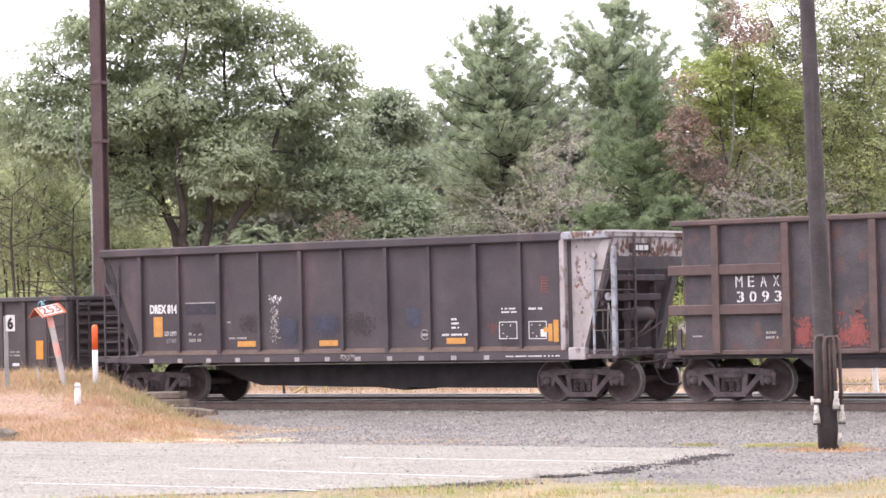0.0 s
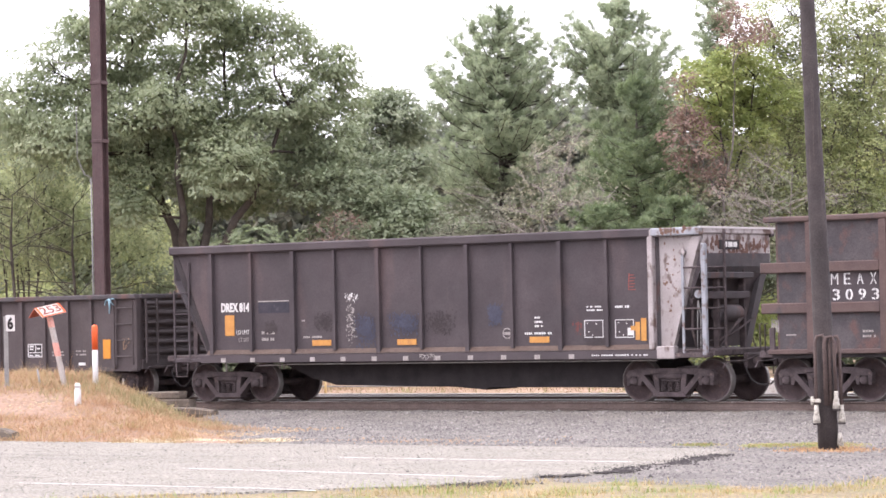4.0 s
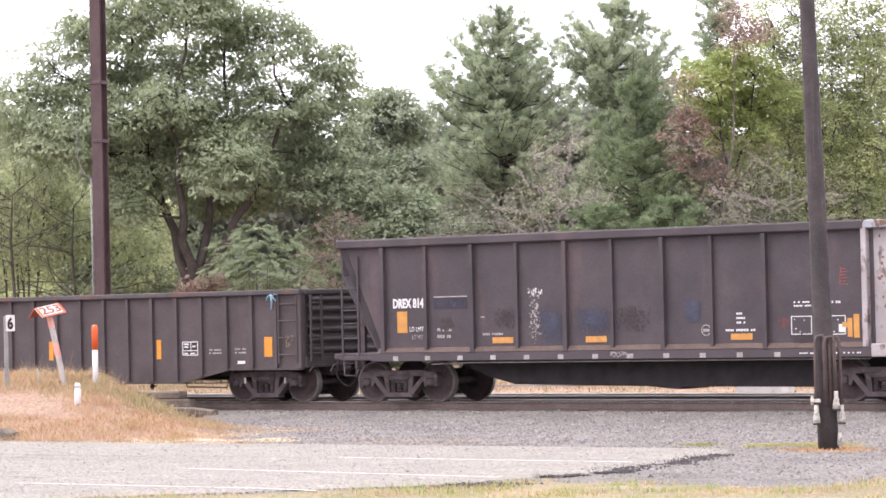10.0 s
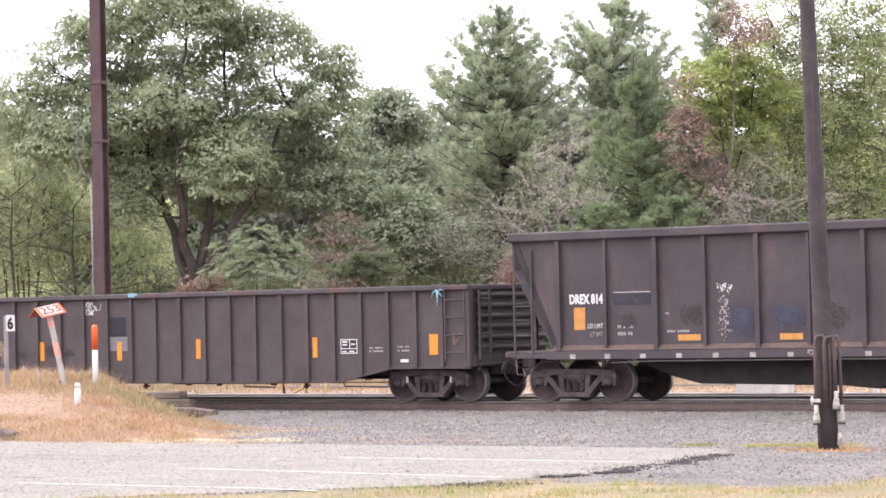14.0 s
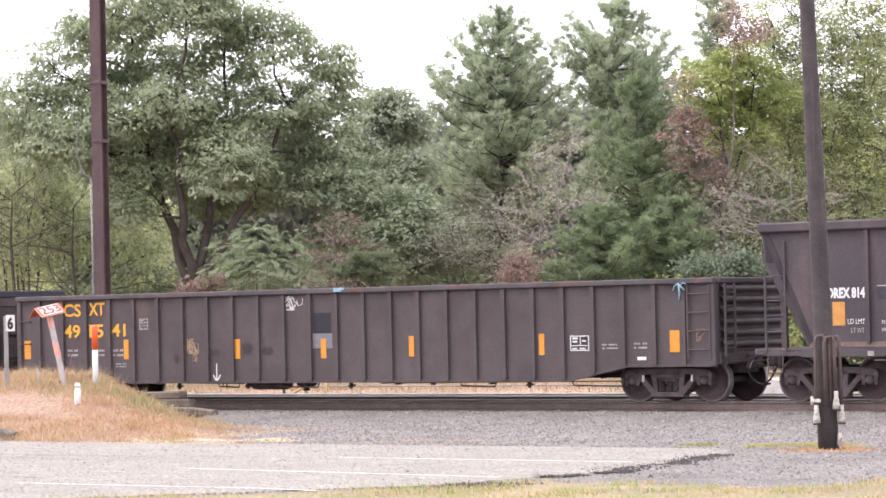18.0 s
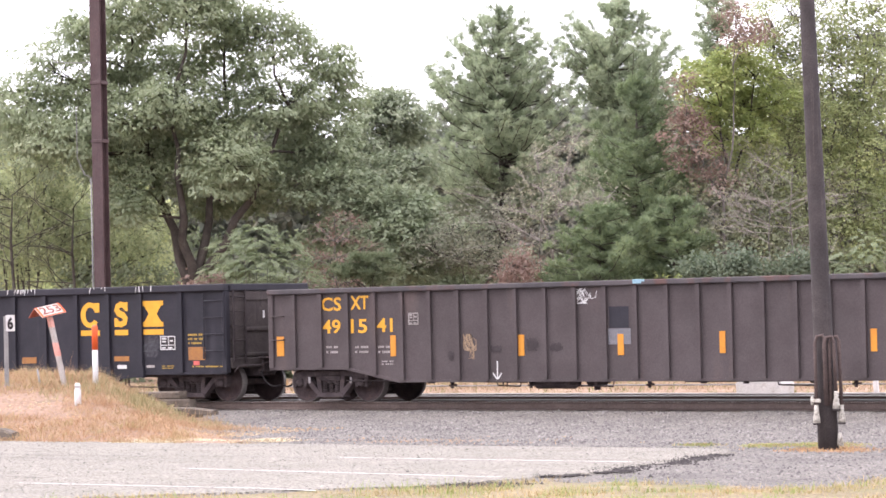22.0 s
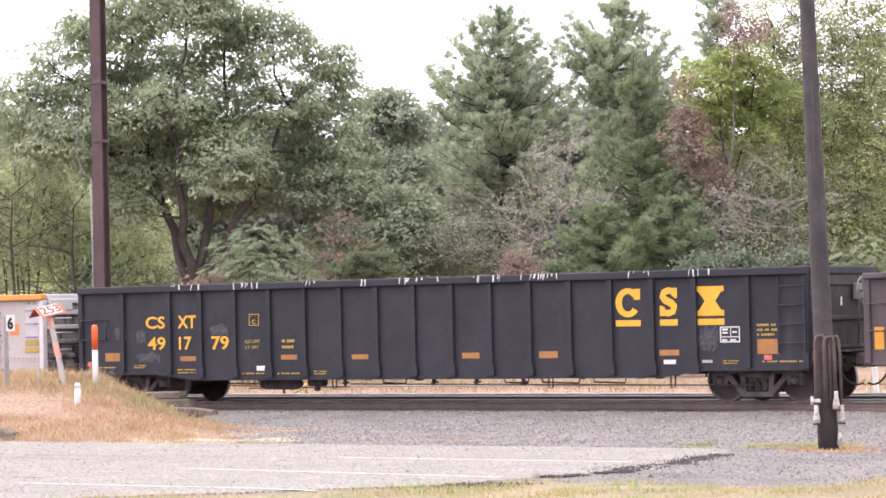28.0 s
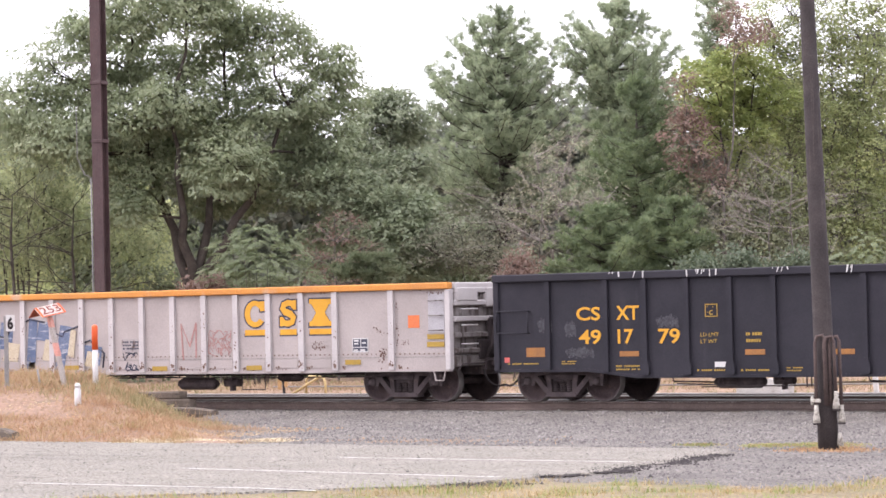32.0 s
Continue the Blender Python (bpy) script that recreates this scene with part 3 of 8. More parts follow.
def brake_wheel(car, x, y, z, k, mat):
    g = Geo()
    ring = [(x + k * 0.16, y + 0.27 * math.cos(a * 0.3927), z + 0.27 * math.sin(a * 0.3927)) for a in range(17)]
    g.tube(ring, 0.016, 6, False)
    for a in range(4):
        g.tube([(x + k * 0.16, y, z), ring[a * 4]], 0.012, 5)
    g.tube([(x, y, z), (x + k * 0.18, y, z)], 0.035, 8)
    g.box(x, x + k * 0.10, y - 0.14, y + 0.14, z - 0.2, z + 0.14, 0.02)
    part("brake_wheel", g, mat, car)


def gondola(name, label, x, paint, top_paint, L, top, ze, zm, xa, xb, ribs, rib_w, trucks, chord=0.13, rib_y=-1.57, end_paint=None, cap_paint=None, rib_paint=None):
    """An open-topped car: x its middle, L half its body, ze and zm the sill's height at the ends and between, xa and xb where it steps."""
    car = new(name)
    car.location = (x, 0, 0)
    tagged(car, label, "railroad car", "cars of the freight train")

    def sill(q):
        q = abs(q)
        return ze if q > xb else zm if q < xa else zm + (ze - zm) * (q - xa) / (xb - xa)

    outline = [(-L, ze), (-xb, ze), (-xa, zm), (xa, zm), (xb, ze), (L, ze), (L, top - 0.05), (-L, top - 0.05)]
    for s in (-1, 1):
        part("side_sheet", Geo().prism(outline, *sorted((s * 1.50, s * 1.47))), paint, car)
        a, z = sorted((s * 1.60, s * 1.42))
        part("top_chord", Geo().box(-L - 0.02, L + 0.02, a, z, top - chord, top, 0.02), top_paint, car)
        for q in ribs:
            g = Geo().prism([(q - rib_w / 2, sill(q) + 0.02), (q + rib_w / 2, sill(q) + 0.02), (q + rib_w / 2, top - chord), (q - rib_w / 2, top - chord)],
                            *sorted((s * 1.50, s * abs(rib_y))))
            part("rib", g, rib_paint or paint, car)
        lip = [(-L, ze - 0.03), (-xb, ze - 0.03), (-xa, zm - 0.03), (xa, zm - 0.03), (xb, ze - 0.03), (L, ze - 0.03),
               (L, ze + 0.03), (xb, ze + 0.03), (xa, zm + 0.03), (-xa, zm + 0.03), (-xb, ze + 0.03), (-L, ze + 0.03)]
        part("side_sill", Geo().prism(lip, *sorted((s * 1.53, s * 1.44))), paint, car)
    for k in (-1, 1):
        part("end_wall", Geo().box(k * (L - 0.05), k * (L - 0.01), -1.46, 1.46, 0.82, top - 0.06), end_paint or paint, car)
        part("end_chord", Geo().box(k * (L - 0.08), k * (L + 0.06), -1.41, 1.41, top - chord, top - 0.004, 0.02), cap_paint or top_paint, car)
        part("end_sill", Geo().box(k * (L - 0.12), k * (L + 0.05), -1.40, 1.40, 0.80, 1.05, 0.02), end_paint or paint, car)
        part("corner_post", Geo().box(k * (L - 0.12), k * (L + 0.02), -1.56, -1.40, ze, top - chord, 0.015), rib_paint or paint, car)
        coupler(car, k=k, x=k * (L + 0.02))
        truck(car, k * trucks)
    part("floor", Geo().box(-L + 0.06, L - 0.06, -1.46, 1.46, 0.84, 0.90), BLACK, car)
    part("centre_sill", Geo().box(-L, L, -0.30, 0.30, 0.60, 0.84, 0.02), UNDER, car)
    return car


def corrugated_end(car, x, k, z0, z1, n, mat, r=0.07):
    for i in range(n):
        z = z0 + (z1 - z0) * (i + 0.5) / n
        g = Geo()
        m = 10
        sec = [(x + k * r * 1.1 * max(0, math.sin(math.pi * j / m)) ** 0.7, z - r + 2 * r * j / m) for j in range(m + 1)]
        g.add([(a, y, b) for y in (-1.30, 1.40) for a, b in sec], [(j, j + 1, j + 2 + m, j + 1 + m)[::-k] for j in range(m)], True)
        part("end_corrugation", g, mat, car)


def brake_gear(car, x, mat, rods=()):
    """Cylinder, reservoir and rods hung under the floor."""
    part("air_reservoir", Geo().tube([(x - 0.60, -0.95, 0.43), (x - 0.48, -0.95, 0.43), (x + 0.48, -0.95, 0.43), (x + 0.60, -0.95, 0.43)], [0.07, 0.14, 0.14, 0.07], 14), mat, car)
    part("brake_cylinder", Geo().tube([(x + 0.8, -0.9, 0.46), (x + 1.25, -0.9, 0.46)], 0.10, 12).box(x + 0.98, x + 1.06, -0.98, -0.82, 0.26, 0.6, 0.01), mat, car)
    for a, za, b, zb in rods:
        part("brake_rod", Geo().tube([(a, -1.2, za), (b, -1.2, zb)], 0.014, 6), mat, car)


def pipework(car, x0, x1, z, seed, mat):
    """Valves, brackets and short pipes along the sill."""
    rng, x = random.Random(seed), x0
    while x < x1:
        k, y = rng.random(), rng.uniform(-1.3, -0.9)
        if k < 0.4:
            part("sill_bracket", Geo().box(x, x + rng.uniform(0.06, 0.18), y, y + 0.12, z - rng.uniform(0.03, 0.08), z + 0.06, 0.01), mat, car)
        elif k < 0.7:
            d = rng.uniform(0.5, 1.4)
            part("train_pipe", Geo().tube([(x, y, z + 0.04), (x + 0.05, y, z - 0.10), (x + d, y, z - 0.12), (x + d + 0.05, y, z + 0.04)], 0.018, 6), mat, car)
        else:
            part("valve", Geo().tube([(x, y, z - 0.02), (x, y, z - 0.16)], [0.05, 0.035], 8).tube([(x - 0.08, y, z - 0.1), (x + 0.12, y, z - 0.08)], 0.022, 6), mat, car)
        x += rng.uniform(0.35, 1.3)


def hanger(car, x, z0, z1, mat):
    part("rod_hanger", Geo().tube([(x - 0.05, -1.2, z1), (x - 0.05, -1.2, z0), (x + 0.06, -1.2, z0), (x + 0.06, -1.2, z1)], 0.018, 6), mat, car)


def emblem(car, spans, z0, z1, base, y, mat, edge=None):
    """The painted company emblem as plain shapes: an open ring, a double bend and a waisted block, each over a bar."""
    (a0, a1), (b0, b1), (c0, c1) = spans
    h = z1 - z0

    def ring(x0, x1, grow, yy):
        g, cx, cz, rx, rz = Geo(), (x0 + x1) / 2, (z0 + z1) / 2, (x1 - x0) / 2 + grow, h / 2 + grow
        n, t = 22, 0.52 + grow * 0.6
        a = [0.62 + (6.283 - 1.24) * i / n for i in range(n + 1)]
        p = [(cx + rx * math.cos(q), yy, cz + rz * math.sin(q)) for q in a] + [(cx + rx * (1 - t) * math.cos(q), yy, cz + rz * (1 - t * 0.75) * math.sin(q)) for q in a]
        g.add(p, [(i, i + 1, i + n + 2, i + n + 1) for i in range(n)])
        k = x1 - 0.26 * (x1 - x0)
        return g.add([(a, yy - 0.0008, b) for a, b in ((k - grow, z0 + 0.60 * h - grow), (x1 + grow, z0 + 0.60 * h - grow), (x1 + grow, z0 + 0.97 * h + grow), (k - grow, z0 + 0.97 * h + grow))], [(0, 1, 2, 3)])

    def stack(x0, x1, grow, yy):
        """A double bend of even width with a block at either end."""
        w, t = x1 - x0, h * 0.115 + grow
        line = [(0.86, 0.74), (0.74, 0.86), (0.50, 0.89), (0.24, 0.82), (0.18, 0.68), (0.30, 0.57), (0.66, 0.46), (0.82, 0.34), (0.76, 0.18), (0.50, 0.11), (0.24, 0.14), (0.12, 0.27)]
        line = [Vector((x0 + a * w, z0 + b * h)) for a, b in line]
        p, n = [], len(line)
        for i in range(n):
            d = (line[min(i + 1, n - 1)] - line[max(i - 1, 0)]).normalized()
            k = Vector((-d.y, d.x)) * t * (1.15 if 3 < i < 8 else 1.0)
            p += [(*(line[i] + k), 0), (*(line[i] - k), 0)]
        g = Geo().add([(a, yy, b) for a, b, c in p], [(2 * i, 2 * i + 1, 2 * i + 3, 2 * i + 2) for i in range(n - 1)])
        for a, b, c, d in ((0.80, 1.0, 0.63, 0.98), (0.0, 0.20, 0.02, 0.37)):
            g.add([(x0 + q * w + e * grow, yy - 0.0008, z0 + r * h + f * grow) for q, e, r, f in ((a, -1, c, -1), (b, 1, c, -1), (b, 1, d, 1), (a, -1, d, 1))], [(0, 1, 2, 3)])
        return g

    def waist(x0, x1, grow, yy):
        """A waisted block with slab ends."""
        w, cx, cz = x1 - x0, (x0 + x1) / 2, (z0 + z1) / 2
        half = [(0.0, 0.0), (1.0, 0.0), (1.0, 0.18), (0.90, 0.19), (0.69, 0.5)]
        half += [(0.90, 0.81)]
        p = half + [(1.0, 0.82)] + [(1 - a, 1 - b) for a, b in half] + [(0.0, 0.18)]
        return Geo().add([(cx + (a - 0.5) * (w + 2 * grow), yy, cz + (b - 0.5) * (h + 2 * grow)) for a, b in p], [tuple(range(len(p)))])

    for f, (q, r) in ((ring, (a0, a1)), (stack, (b0, b1)), (waist, (c0, c1))):
        if edge:
            part("emblem_outline", f(q, r, 0.035, y - 0.003), edge, car)
            part("emblem_outline", Geo().box(q - 0.02, r + 0.02, y - 0.003, y - 0.001, base[0] - 0.02, base[0] + 0.05), edge, car)
        part("emblem_shape", f(q, r, 0.0, y - 0.006), mat, car)
        part("emblem_bar", Geo().box(q, r, y - 0.006, y - 0.003, base[0] + 0.01, base[1]), mat, car)


def data_box(car, x0, x1, z0, z1, y, mat, back=None, name="stencil_panel", plain=False):
    """A white ruled square with small print."""
    g, w = Geo(), 0.018 if plain else 0.022
    xm, zm = x0 + (x1 - x0) * 0.52, z0 + (z1 - z0) * 0.32
    for a, b, c, d in ((x0, x1, z0, z0 + w), (x0, x1, z1 - w, z1), (x0, x0 + w, z0, z1), (x1 - w, x1, z0, z1), (x0, x1, zm, zm + w * 0.8), (xm, xm + w * 0.8, zm, z1))[: 4 if plain else 6]:
        g.box(a, b, y - 0.006, y - 0.002, c, d)
    for a, b, c, d in ((0.15, 0.2, 0.78, 0.84), (0.6, 0.66, 0.74, 0.8), (0.2, 0.26, 0.3, 0.36), (0.4, 0.46, 0.12, 0.18)) if plain else ((0.12, 0.4, 0.75, 0.88), (0.12, 0.38, 0.55, 0.66), (0.62, 0.85, 0.6, 0.7), (0.1, 0.35, 0.1, 0.2), (0.5, 0.8, 0.1, 0.2)):
        g.box(x0 + a * (x1 - x0), x0 + b * (x1 - x0), y - 0.005, y - 0.002, z0 + c * (z1 - z0), z0 + d * (z1 - z0))
    tagged(part(name, g, mat, car), kind="stuff")
    if back:
        part("panel_ground", Geo().box(x0 + 0.01, x1 - 0.01, y - 0.002, y, z0 + 0.01, z1 - 0.01), back, car)


def scrawl(car, x0, x1, z0, z1, y, mat, seed, n=14, r=0.014, name="spray_paint"):
    """Loops of spray paint."""
    rng, g = random.Random(seed), Geo()
    for i in range(n):
        p = [(rng.uniform(x0, x1), rng.uniform(z0, z1))]
        for j in range(4):
            p.append((min(max(p[-1][0] + rng.uniform(-0.14, 0.14), x0), x1), min(max(p[-1][1] + rng.uniform(-0.2, 0.2), z0), z1)))
        for (a, b), (c, d) in zip(p, p[1:]):
            n2 = Vector((-(d - b), c - a))
            if n2.length < 1e-4:
                continue
            n2 = n2.normalized() * r
            yy = y - 0.003 - 0.0002 * i
            g.add([(a + n2.x, yy, b + n2.y), (a - n2.x, yy, b - n2.y), (c - n2.x, yy, d - n2.y), (c + n2.x, yy, d + n2.y)], [(0, 1, 2, 3)])
    tagged(part(name, g, mat, car), kind="stuff")


def speckle(car, x0, x1, z0, z1, y, mat, seed, n=200, r=0.03, name="chipped_paint"):
    """Patchy remains of paint or frost-like scuffs."""
    rng, g = random.Random(seed), Geo()
    for i in range(n):
        x, z, s = rng.triangular(x0, x1), rng.triangular(z0, z1), rng.uniform(0.15, 1.0) ** 2 * r
        a = rng.uniform(0, 3)
        g.add([(x + s * math.cos(a + q), y - 0.003 - 0.00002 * i, z + s * 1.3 * math.sin(a + q)) for q in (0, 1.1, 2.3, 3.4, 4.7)], [(0, 1, 2, 3, 4)])
    tagged(part(name, g, mat, car), kind="stuff")


BROWNEND = material("brown_grimy_car_end", (0.050, 0.041, 0.040), (0.072, 0.059, 0.056), 2.0, 0.8, c3=(0.036, 0.031, 0.032), stain=0.58, streak=(2, 2, 0.6), bump=0.1, spec=0.1)
# Sooty end paints, darkened so the recesses' shade is in the colour.
SHADESOOT = material("shaded_sooty_car_end", (0.032, 0.026, 0.027), (0.050, 0.040, 0.040), 2.0, 0.8, c3=(0.080, 0.060, 0.055), stain=0.6, bump=0.1, spec=0.08)
GREYSHADESOOT = material("shaded_grimy_grey_car_end", (0.16, 0.14, 0.135), (0.21, 0.19, 0.18), 2.0, 0.75, c3=(0.07, 0.052, 0.046), stain=0.5, streak=(2, 2, 0.5), bump=0.1)
# the long brown-black gondola
SIDE = -1.503
car_a = gondola("gondola_car", "long brown-black open gondola freight car with yellow numbers", -20.19, STEEL_BROWN, STEEL_RUST, 9.96, 2.62, 0.79, 0.49, 6.3, 7.8,
                [-9.23 + 0.7705 * i for i in range(24)] + [9.22], 0.10, 8.535, chord=0.12)
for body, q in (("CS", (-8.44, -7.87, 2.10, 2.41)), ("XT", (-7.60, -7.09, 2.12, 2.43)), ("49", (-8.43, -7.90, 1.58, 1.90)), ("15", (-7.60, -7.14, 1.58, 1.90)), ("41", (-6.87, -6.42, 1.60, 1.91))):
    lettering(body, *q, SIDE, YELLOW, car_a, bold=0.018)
for q in ((-9.77, -9.56, 1.08, 1.53), (-6.49, -6.34, 1.05, 1.52), (-3.02, -2.86, 1.03, 1.49), (-0.46, -0.31, 1.02, 1.47), (2.04, 2.18, 1.04, 1.50), (5.54, 5.68, 1.04, 1.50), (8.85, 9.09, 1.07, 1.53)):
    plate(*q, SIDE - 0.002, ORANGE, car_a)
for q, n in (((-8.32, -7.99, 1.1, 1.33), 2), ((-7.49, -7.12, 1.1, 1.32), 2), ((-6.84, -6.5, 1.09, 1.32), 2), ((7.17, 7.56, 1.13, 1.28), 2), ((7.96, 8.31, 1.13, 1.30), 2), ((-6.75, -6.4, 0.84, 0.97), 2)):
    bars(*q, n, SIDE, FADED, car_a, n)
data_box(car_a, -5.98, -5.70, 1.75, 2.02, SIDE, FADED)
plate(-0.66, -0.17, 1.60, 2.06, SIDE, STEEL_NAVY, car_a, "repainted_patch", 0.003)
plate(-0.70, -0.13, 1.25, 1.59, SIDE, material("pale_patch_paint", (0.114, 0.111, 0.121), (0.141, 0.134, 0.144), 3, 0.7), car_a, "repainted_patch", 0.003)
data_box(car_a, 6.35, 6.83, 1.12, 1.45, SIDE, WHITE, BLACK)
plate(8.04, 8.26, 0.91, 0.98, SIDE, WHITE, car_a, "stencil")
scrawl(car_a, -1.50, -0.96, 2.14, 2.46, SIDE, WHITE, 4, 13, 0.006)
SMUDGE = material("dark_smudge", (0.033, 0.026, 0.027), (0.042, 0.033, 0.034), 6, 0.8)
for i, q in enumerate(((-2.82, -2.48, 1.12, 1.42), (-4.9, -4.75, 0.95, 1.15), (-2.2, -1.85, 1.12, 1.30), (-3.75, -3.45, 1.1, 1.25))):
    speckle(car_a, *q, SIDE, SMUDGE, 200 + i, 420, 0.026, "grime_smudge")
TAN = material("tan_chalk_paint", (0.20, 0.135, 0.085), (0.27, 0.19, 0.125), 6, 0.8)
scrawl(car_a, -4.48, -4.14, 1.16, 1.52, SIDE, TAN, 9, 15, 0.009)
scrawl(car_a, -4.36, -4.20, 0.98, 1.2, SIDE, TAN, 10, 4, 0.007)
scrawl(car_a, 9.50, 9.70, 1.28, 1.55, SIDE, TAN, 13, 6, 0.006)
for q in (-8.535, 8.535):
    for k in (-0.6, 0.6):
        part("white_pad", Geo().box(q + k - 0.025, q + k + 0.025, -1.135, -1.10, 0.44, 0.58, 0.008), WHITE, car_a, "white worn pad on the truck")
part("arrow_mark", Geo().prism([(-3.60, 0.52), (-3.57, 0.52), (-3.57, 0.92), (-3.60, 0.92)], SIDE - 0.006, SIDE - 0.002).prism([(-3.585, 0.48), (-3.46, 0.64), (-3.48, 0.67), (-3.585, 0.53)], SIDE - 0.009, SIDE - 0.007)
     .prism([(-3.585, 0.48), (-3.585, 0.53), (-3.69, 0.67), (-3.71, 0.64)], SIDE - 0.009, SIDE - 0.007), WHITE, car_a)
LIGHTBLUE = material("pale_blue_rag", (0.134, 0.241, 0.295), (0.201, 0.302, 0.348), 8, 0.8)
part("tied_rag", Geo().box(0.0, 0.22, -1.615, -1.59, 2.53, 2.625, 0.01).box(0.16, 0.30, -1.612, -1.59, 2.57, 2.62, 0.01), LIGHTBLUE, car_a, "pale blue rag")
part("tied_rag", Geo().tube([(9.0, -1.6, 2.36), (9.06, -1.6, 2.47), (9.14, -1.6, 2.50), (9.20, -1.6, 2.44), (9.30, -1.6, 2.36)], [0.012, 0.022, 0.03, 0.022, 0.012], 6).tube([(9.15, -1.6, 2.48), (9.17, -1.6, 2.32), (9.15, -1.6, 2.16)], [0.026, 0.02, 0.014], 6).tube([(9.18, -1.6, 2.46), (9.25, -1.6, 2.52), (9.33, -1.6, 2.50)], [0.02, 0.016, 0.01], 6), LIGHTBLUE, car_a, "pale blue rag")
ladder(car_a, 9.33, 9.86, SIDE, 0.92, 2.48, 4, STEEL_BROWN)
grab(car_a, -9.90, -9.55, SIDE, 2.0, STEEL_BROWN)
grab(car_a, -9.90, -9.55, SIDE, 1.45, STEEL_BROWN)
corrugated_end(car_a, 9.95, 1, 1.10, 2.50, 6, STEEL_BROWN, 0.085)
corrugated_end(car_a, -9.95, -1, 1.10, 2.50, 6, STEEL_BROWN, 0.085)
end_ladder(car_a, 10.03, -1.35, -0.95, 0.95, 2.5, 4, STEEL_BROWN, 1)
brake_gear(car_a, -2.4, UNDER, ((-8, 0.50, -3, 0.44), (1.0, 0.44, 7.6, 0.46)))
hanger(car_a, -3.6, 0.36, 0.56, UNDER)

# the long blue-black gondola
car_b = gondola("gondola_car", "long blue-black open gondola freight car with yellow emblem and numbers", -41.48, STEEL_NAVY, STEEL_NAVY, 10.02, 2.80, 0.70, 0.56, 6.4, 7.6,
                [-8.62, -7.14] + [-6.17 + 1.04 * i for i in range(14)] + [8.62], 0.13, 8.575, chord=0.17, end_paint=BROWNEND)
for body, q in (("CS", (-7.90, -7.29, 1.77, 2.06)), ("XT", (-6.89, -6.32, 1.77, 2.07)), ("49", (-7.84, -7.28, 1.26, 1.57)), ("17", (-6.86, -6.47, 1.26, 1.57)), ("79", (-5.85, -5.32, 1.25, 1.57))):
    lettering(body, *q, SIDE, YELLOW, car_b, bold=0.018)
emblem(car_b, ((5.40, 6.02), (6.50, 6.93), (7.39, 8.06)), 1.82, 2.44, (1.62, 1.76), SIDE, YELLOW)
for q in ((-9.21, -8.73, 1.0, 1.2), (-6.82, -6.34, 0.99, 1.1), (-3.76, -3.29, 1.0, 1.11), (-1.7, -1.23, 0.99, 1.1), (1.37, 1.84, 0.98, 1.11), (3.42, 3.9, 0.97, 1.12), (6.47, 6.95, 1.0, 1.12), (8.83, 9.34, 1.01, 1.32)):
    plate(*q, SIDE - 0.002, OCHRE, car_b)
data_box(car_b, -4.70, -4.40, 1.80, 2.07, SIDE, MUSTARD, plain=True)
lettering("C", -4.60, -4.51, 1.84, 1.94, SIDE, MUSTARD, car_b)
lettering("LD LMT", -4.82, -4.38, 1.39, 1.47, SIDE, MUSTARD, car_b, bold=0.0)
lettering("LT WT", -4.82, -4.42, 1.25, 1.33, SIDE, MUSTARD, car_b, bold=0.0)
for q, n in (((-3.73, -3.36, 1.22, 1.5), 2), ((-6.92, -6.26, 0.68, 0.82), 2), ((-4.92, -4.24, 0.65, 0.72), 1), ((-3.87, -3.18, 0.64, 0.72), 1), ((-2.8, -2.41, 0.64, 0.75), 2), ((8.94, 9.95, 0.82, 0.89), 1), ((8.83, 9.3, 1.36, 1.66), 3), ((8.0, 8.4, 0.80, 0.90), 2), ((-9.7, -8.9, 0.82, 0.88), 1), ((-8.3, -7.9, 0.82, 0.92), 2)):
    bars(*q, n, SIDE, MUSTARD, car_b, n + 5)
data_box(car_b, 7.95, 8.42, 1.26, 1.59, SIDE, WHITE, BLACK)
PINK = material("faded_red_reflector", (0.482, 0.107, 0.087), (0.415, 0.087, 0.074), 6, 0.5)
for q, m in (((8.98, 9.16, 0.89, 0.99), PINK), ((-9.79, -9.66, 0.88, 0.99), PINK), ((-4.49, -4.21, 0.75, 0.86), WHITE), ((6.57, 6.86, 0.82, 0.91), WHITE), ((7.5, 7.75, 0.84, 0.9), FADED)):
    plate(*q, SIDE, m, car_b, "stencil")
speckle(car_b, 7.35, 7.95, 1.05, 1.60, SIDE, material("scuffed_grey_paint", (0.036, 0.034, 0.040), (0.066, 0.064, 0.072), 14, 0.8), 3, 620, 0.034)
for q in ((-8.9, -8.5, 1.5, 1.85), (-8.2, -7.9, 1.4, 1.75), (-5.9, -5.3, 1.55, 1.85), (-8.2, -7.4, 0.95, 1.2)):
    speckle(car_b, *q, SIDE, bpy.data.materials["scuffed_grey_paint"], 7, 300, 0.034)
rng = random.Random(12)
drips = Geo()
for c in [rng.uniform(-7.2, 9) for i in range(19)]:
    for q in [c + rng.gauss(0, 0.16) for i in range(rng.choice((1, 2, 3, 4, 6)))]:
        w, s, h = rng.uniform(0.008, 0.030), rng.uniform(-0.04, 0.02), rng.uniform(0.03, 0.17)
        drips.prism([(q, 2.80), (q + s, 2.80 - h), (q + s + w, 2.80 - h * 0.9), (q + w * 1.3, 2.80)][::-1], -1.606, -1.598)
tagged(part("dropping_stain", drips, WHITE, car_b), kind="stuff")
ladder(car_b, 9.36, 9.98, SIDE, 1.03, 2.60, 4, STEEL_NAVY)
for z in (1.52, 2.0):
    grab(car_b, -9.95, -9.12, SIDE, z, STEEL_NAVY)
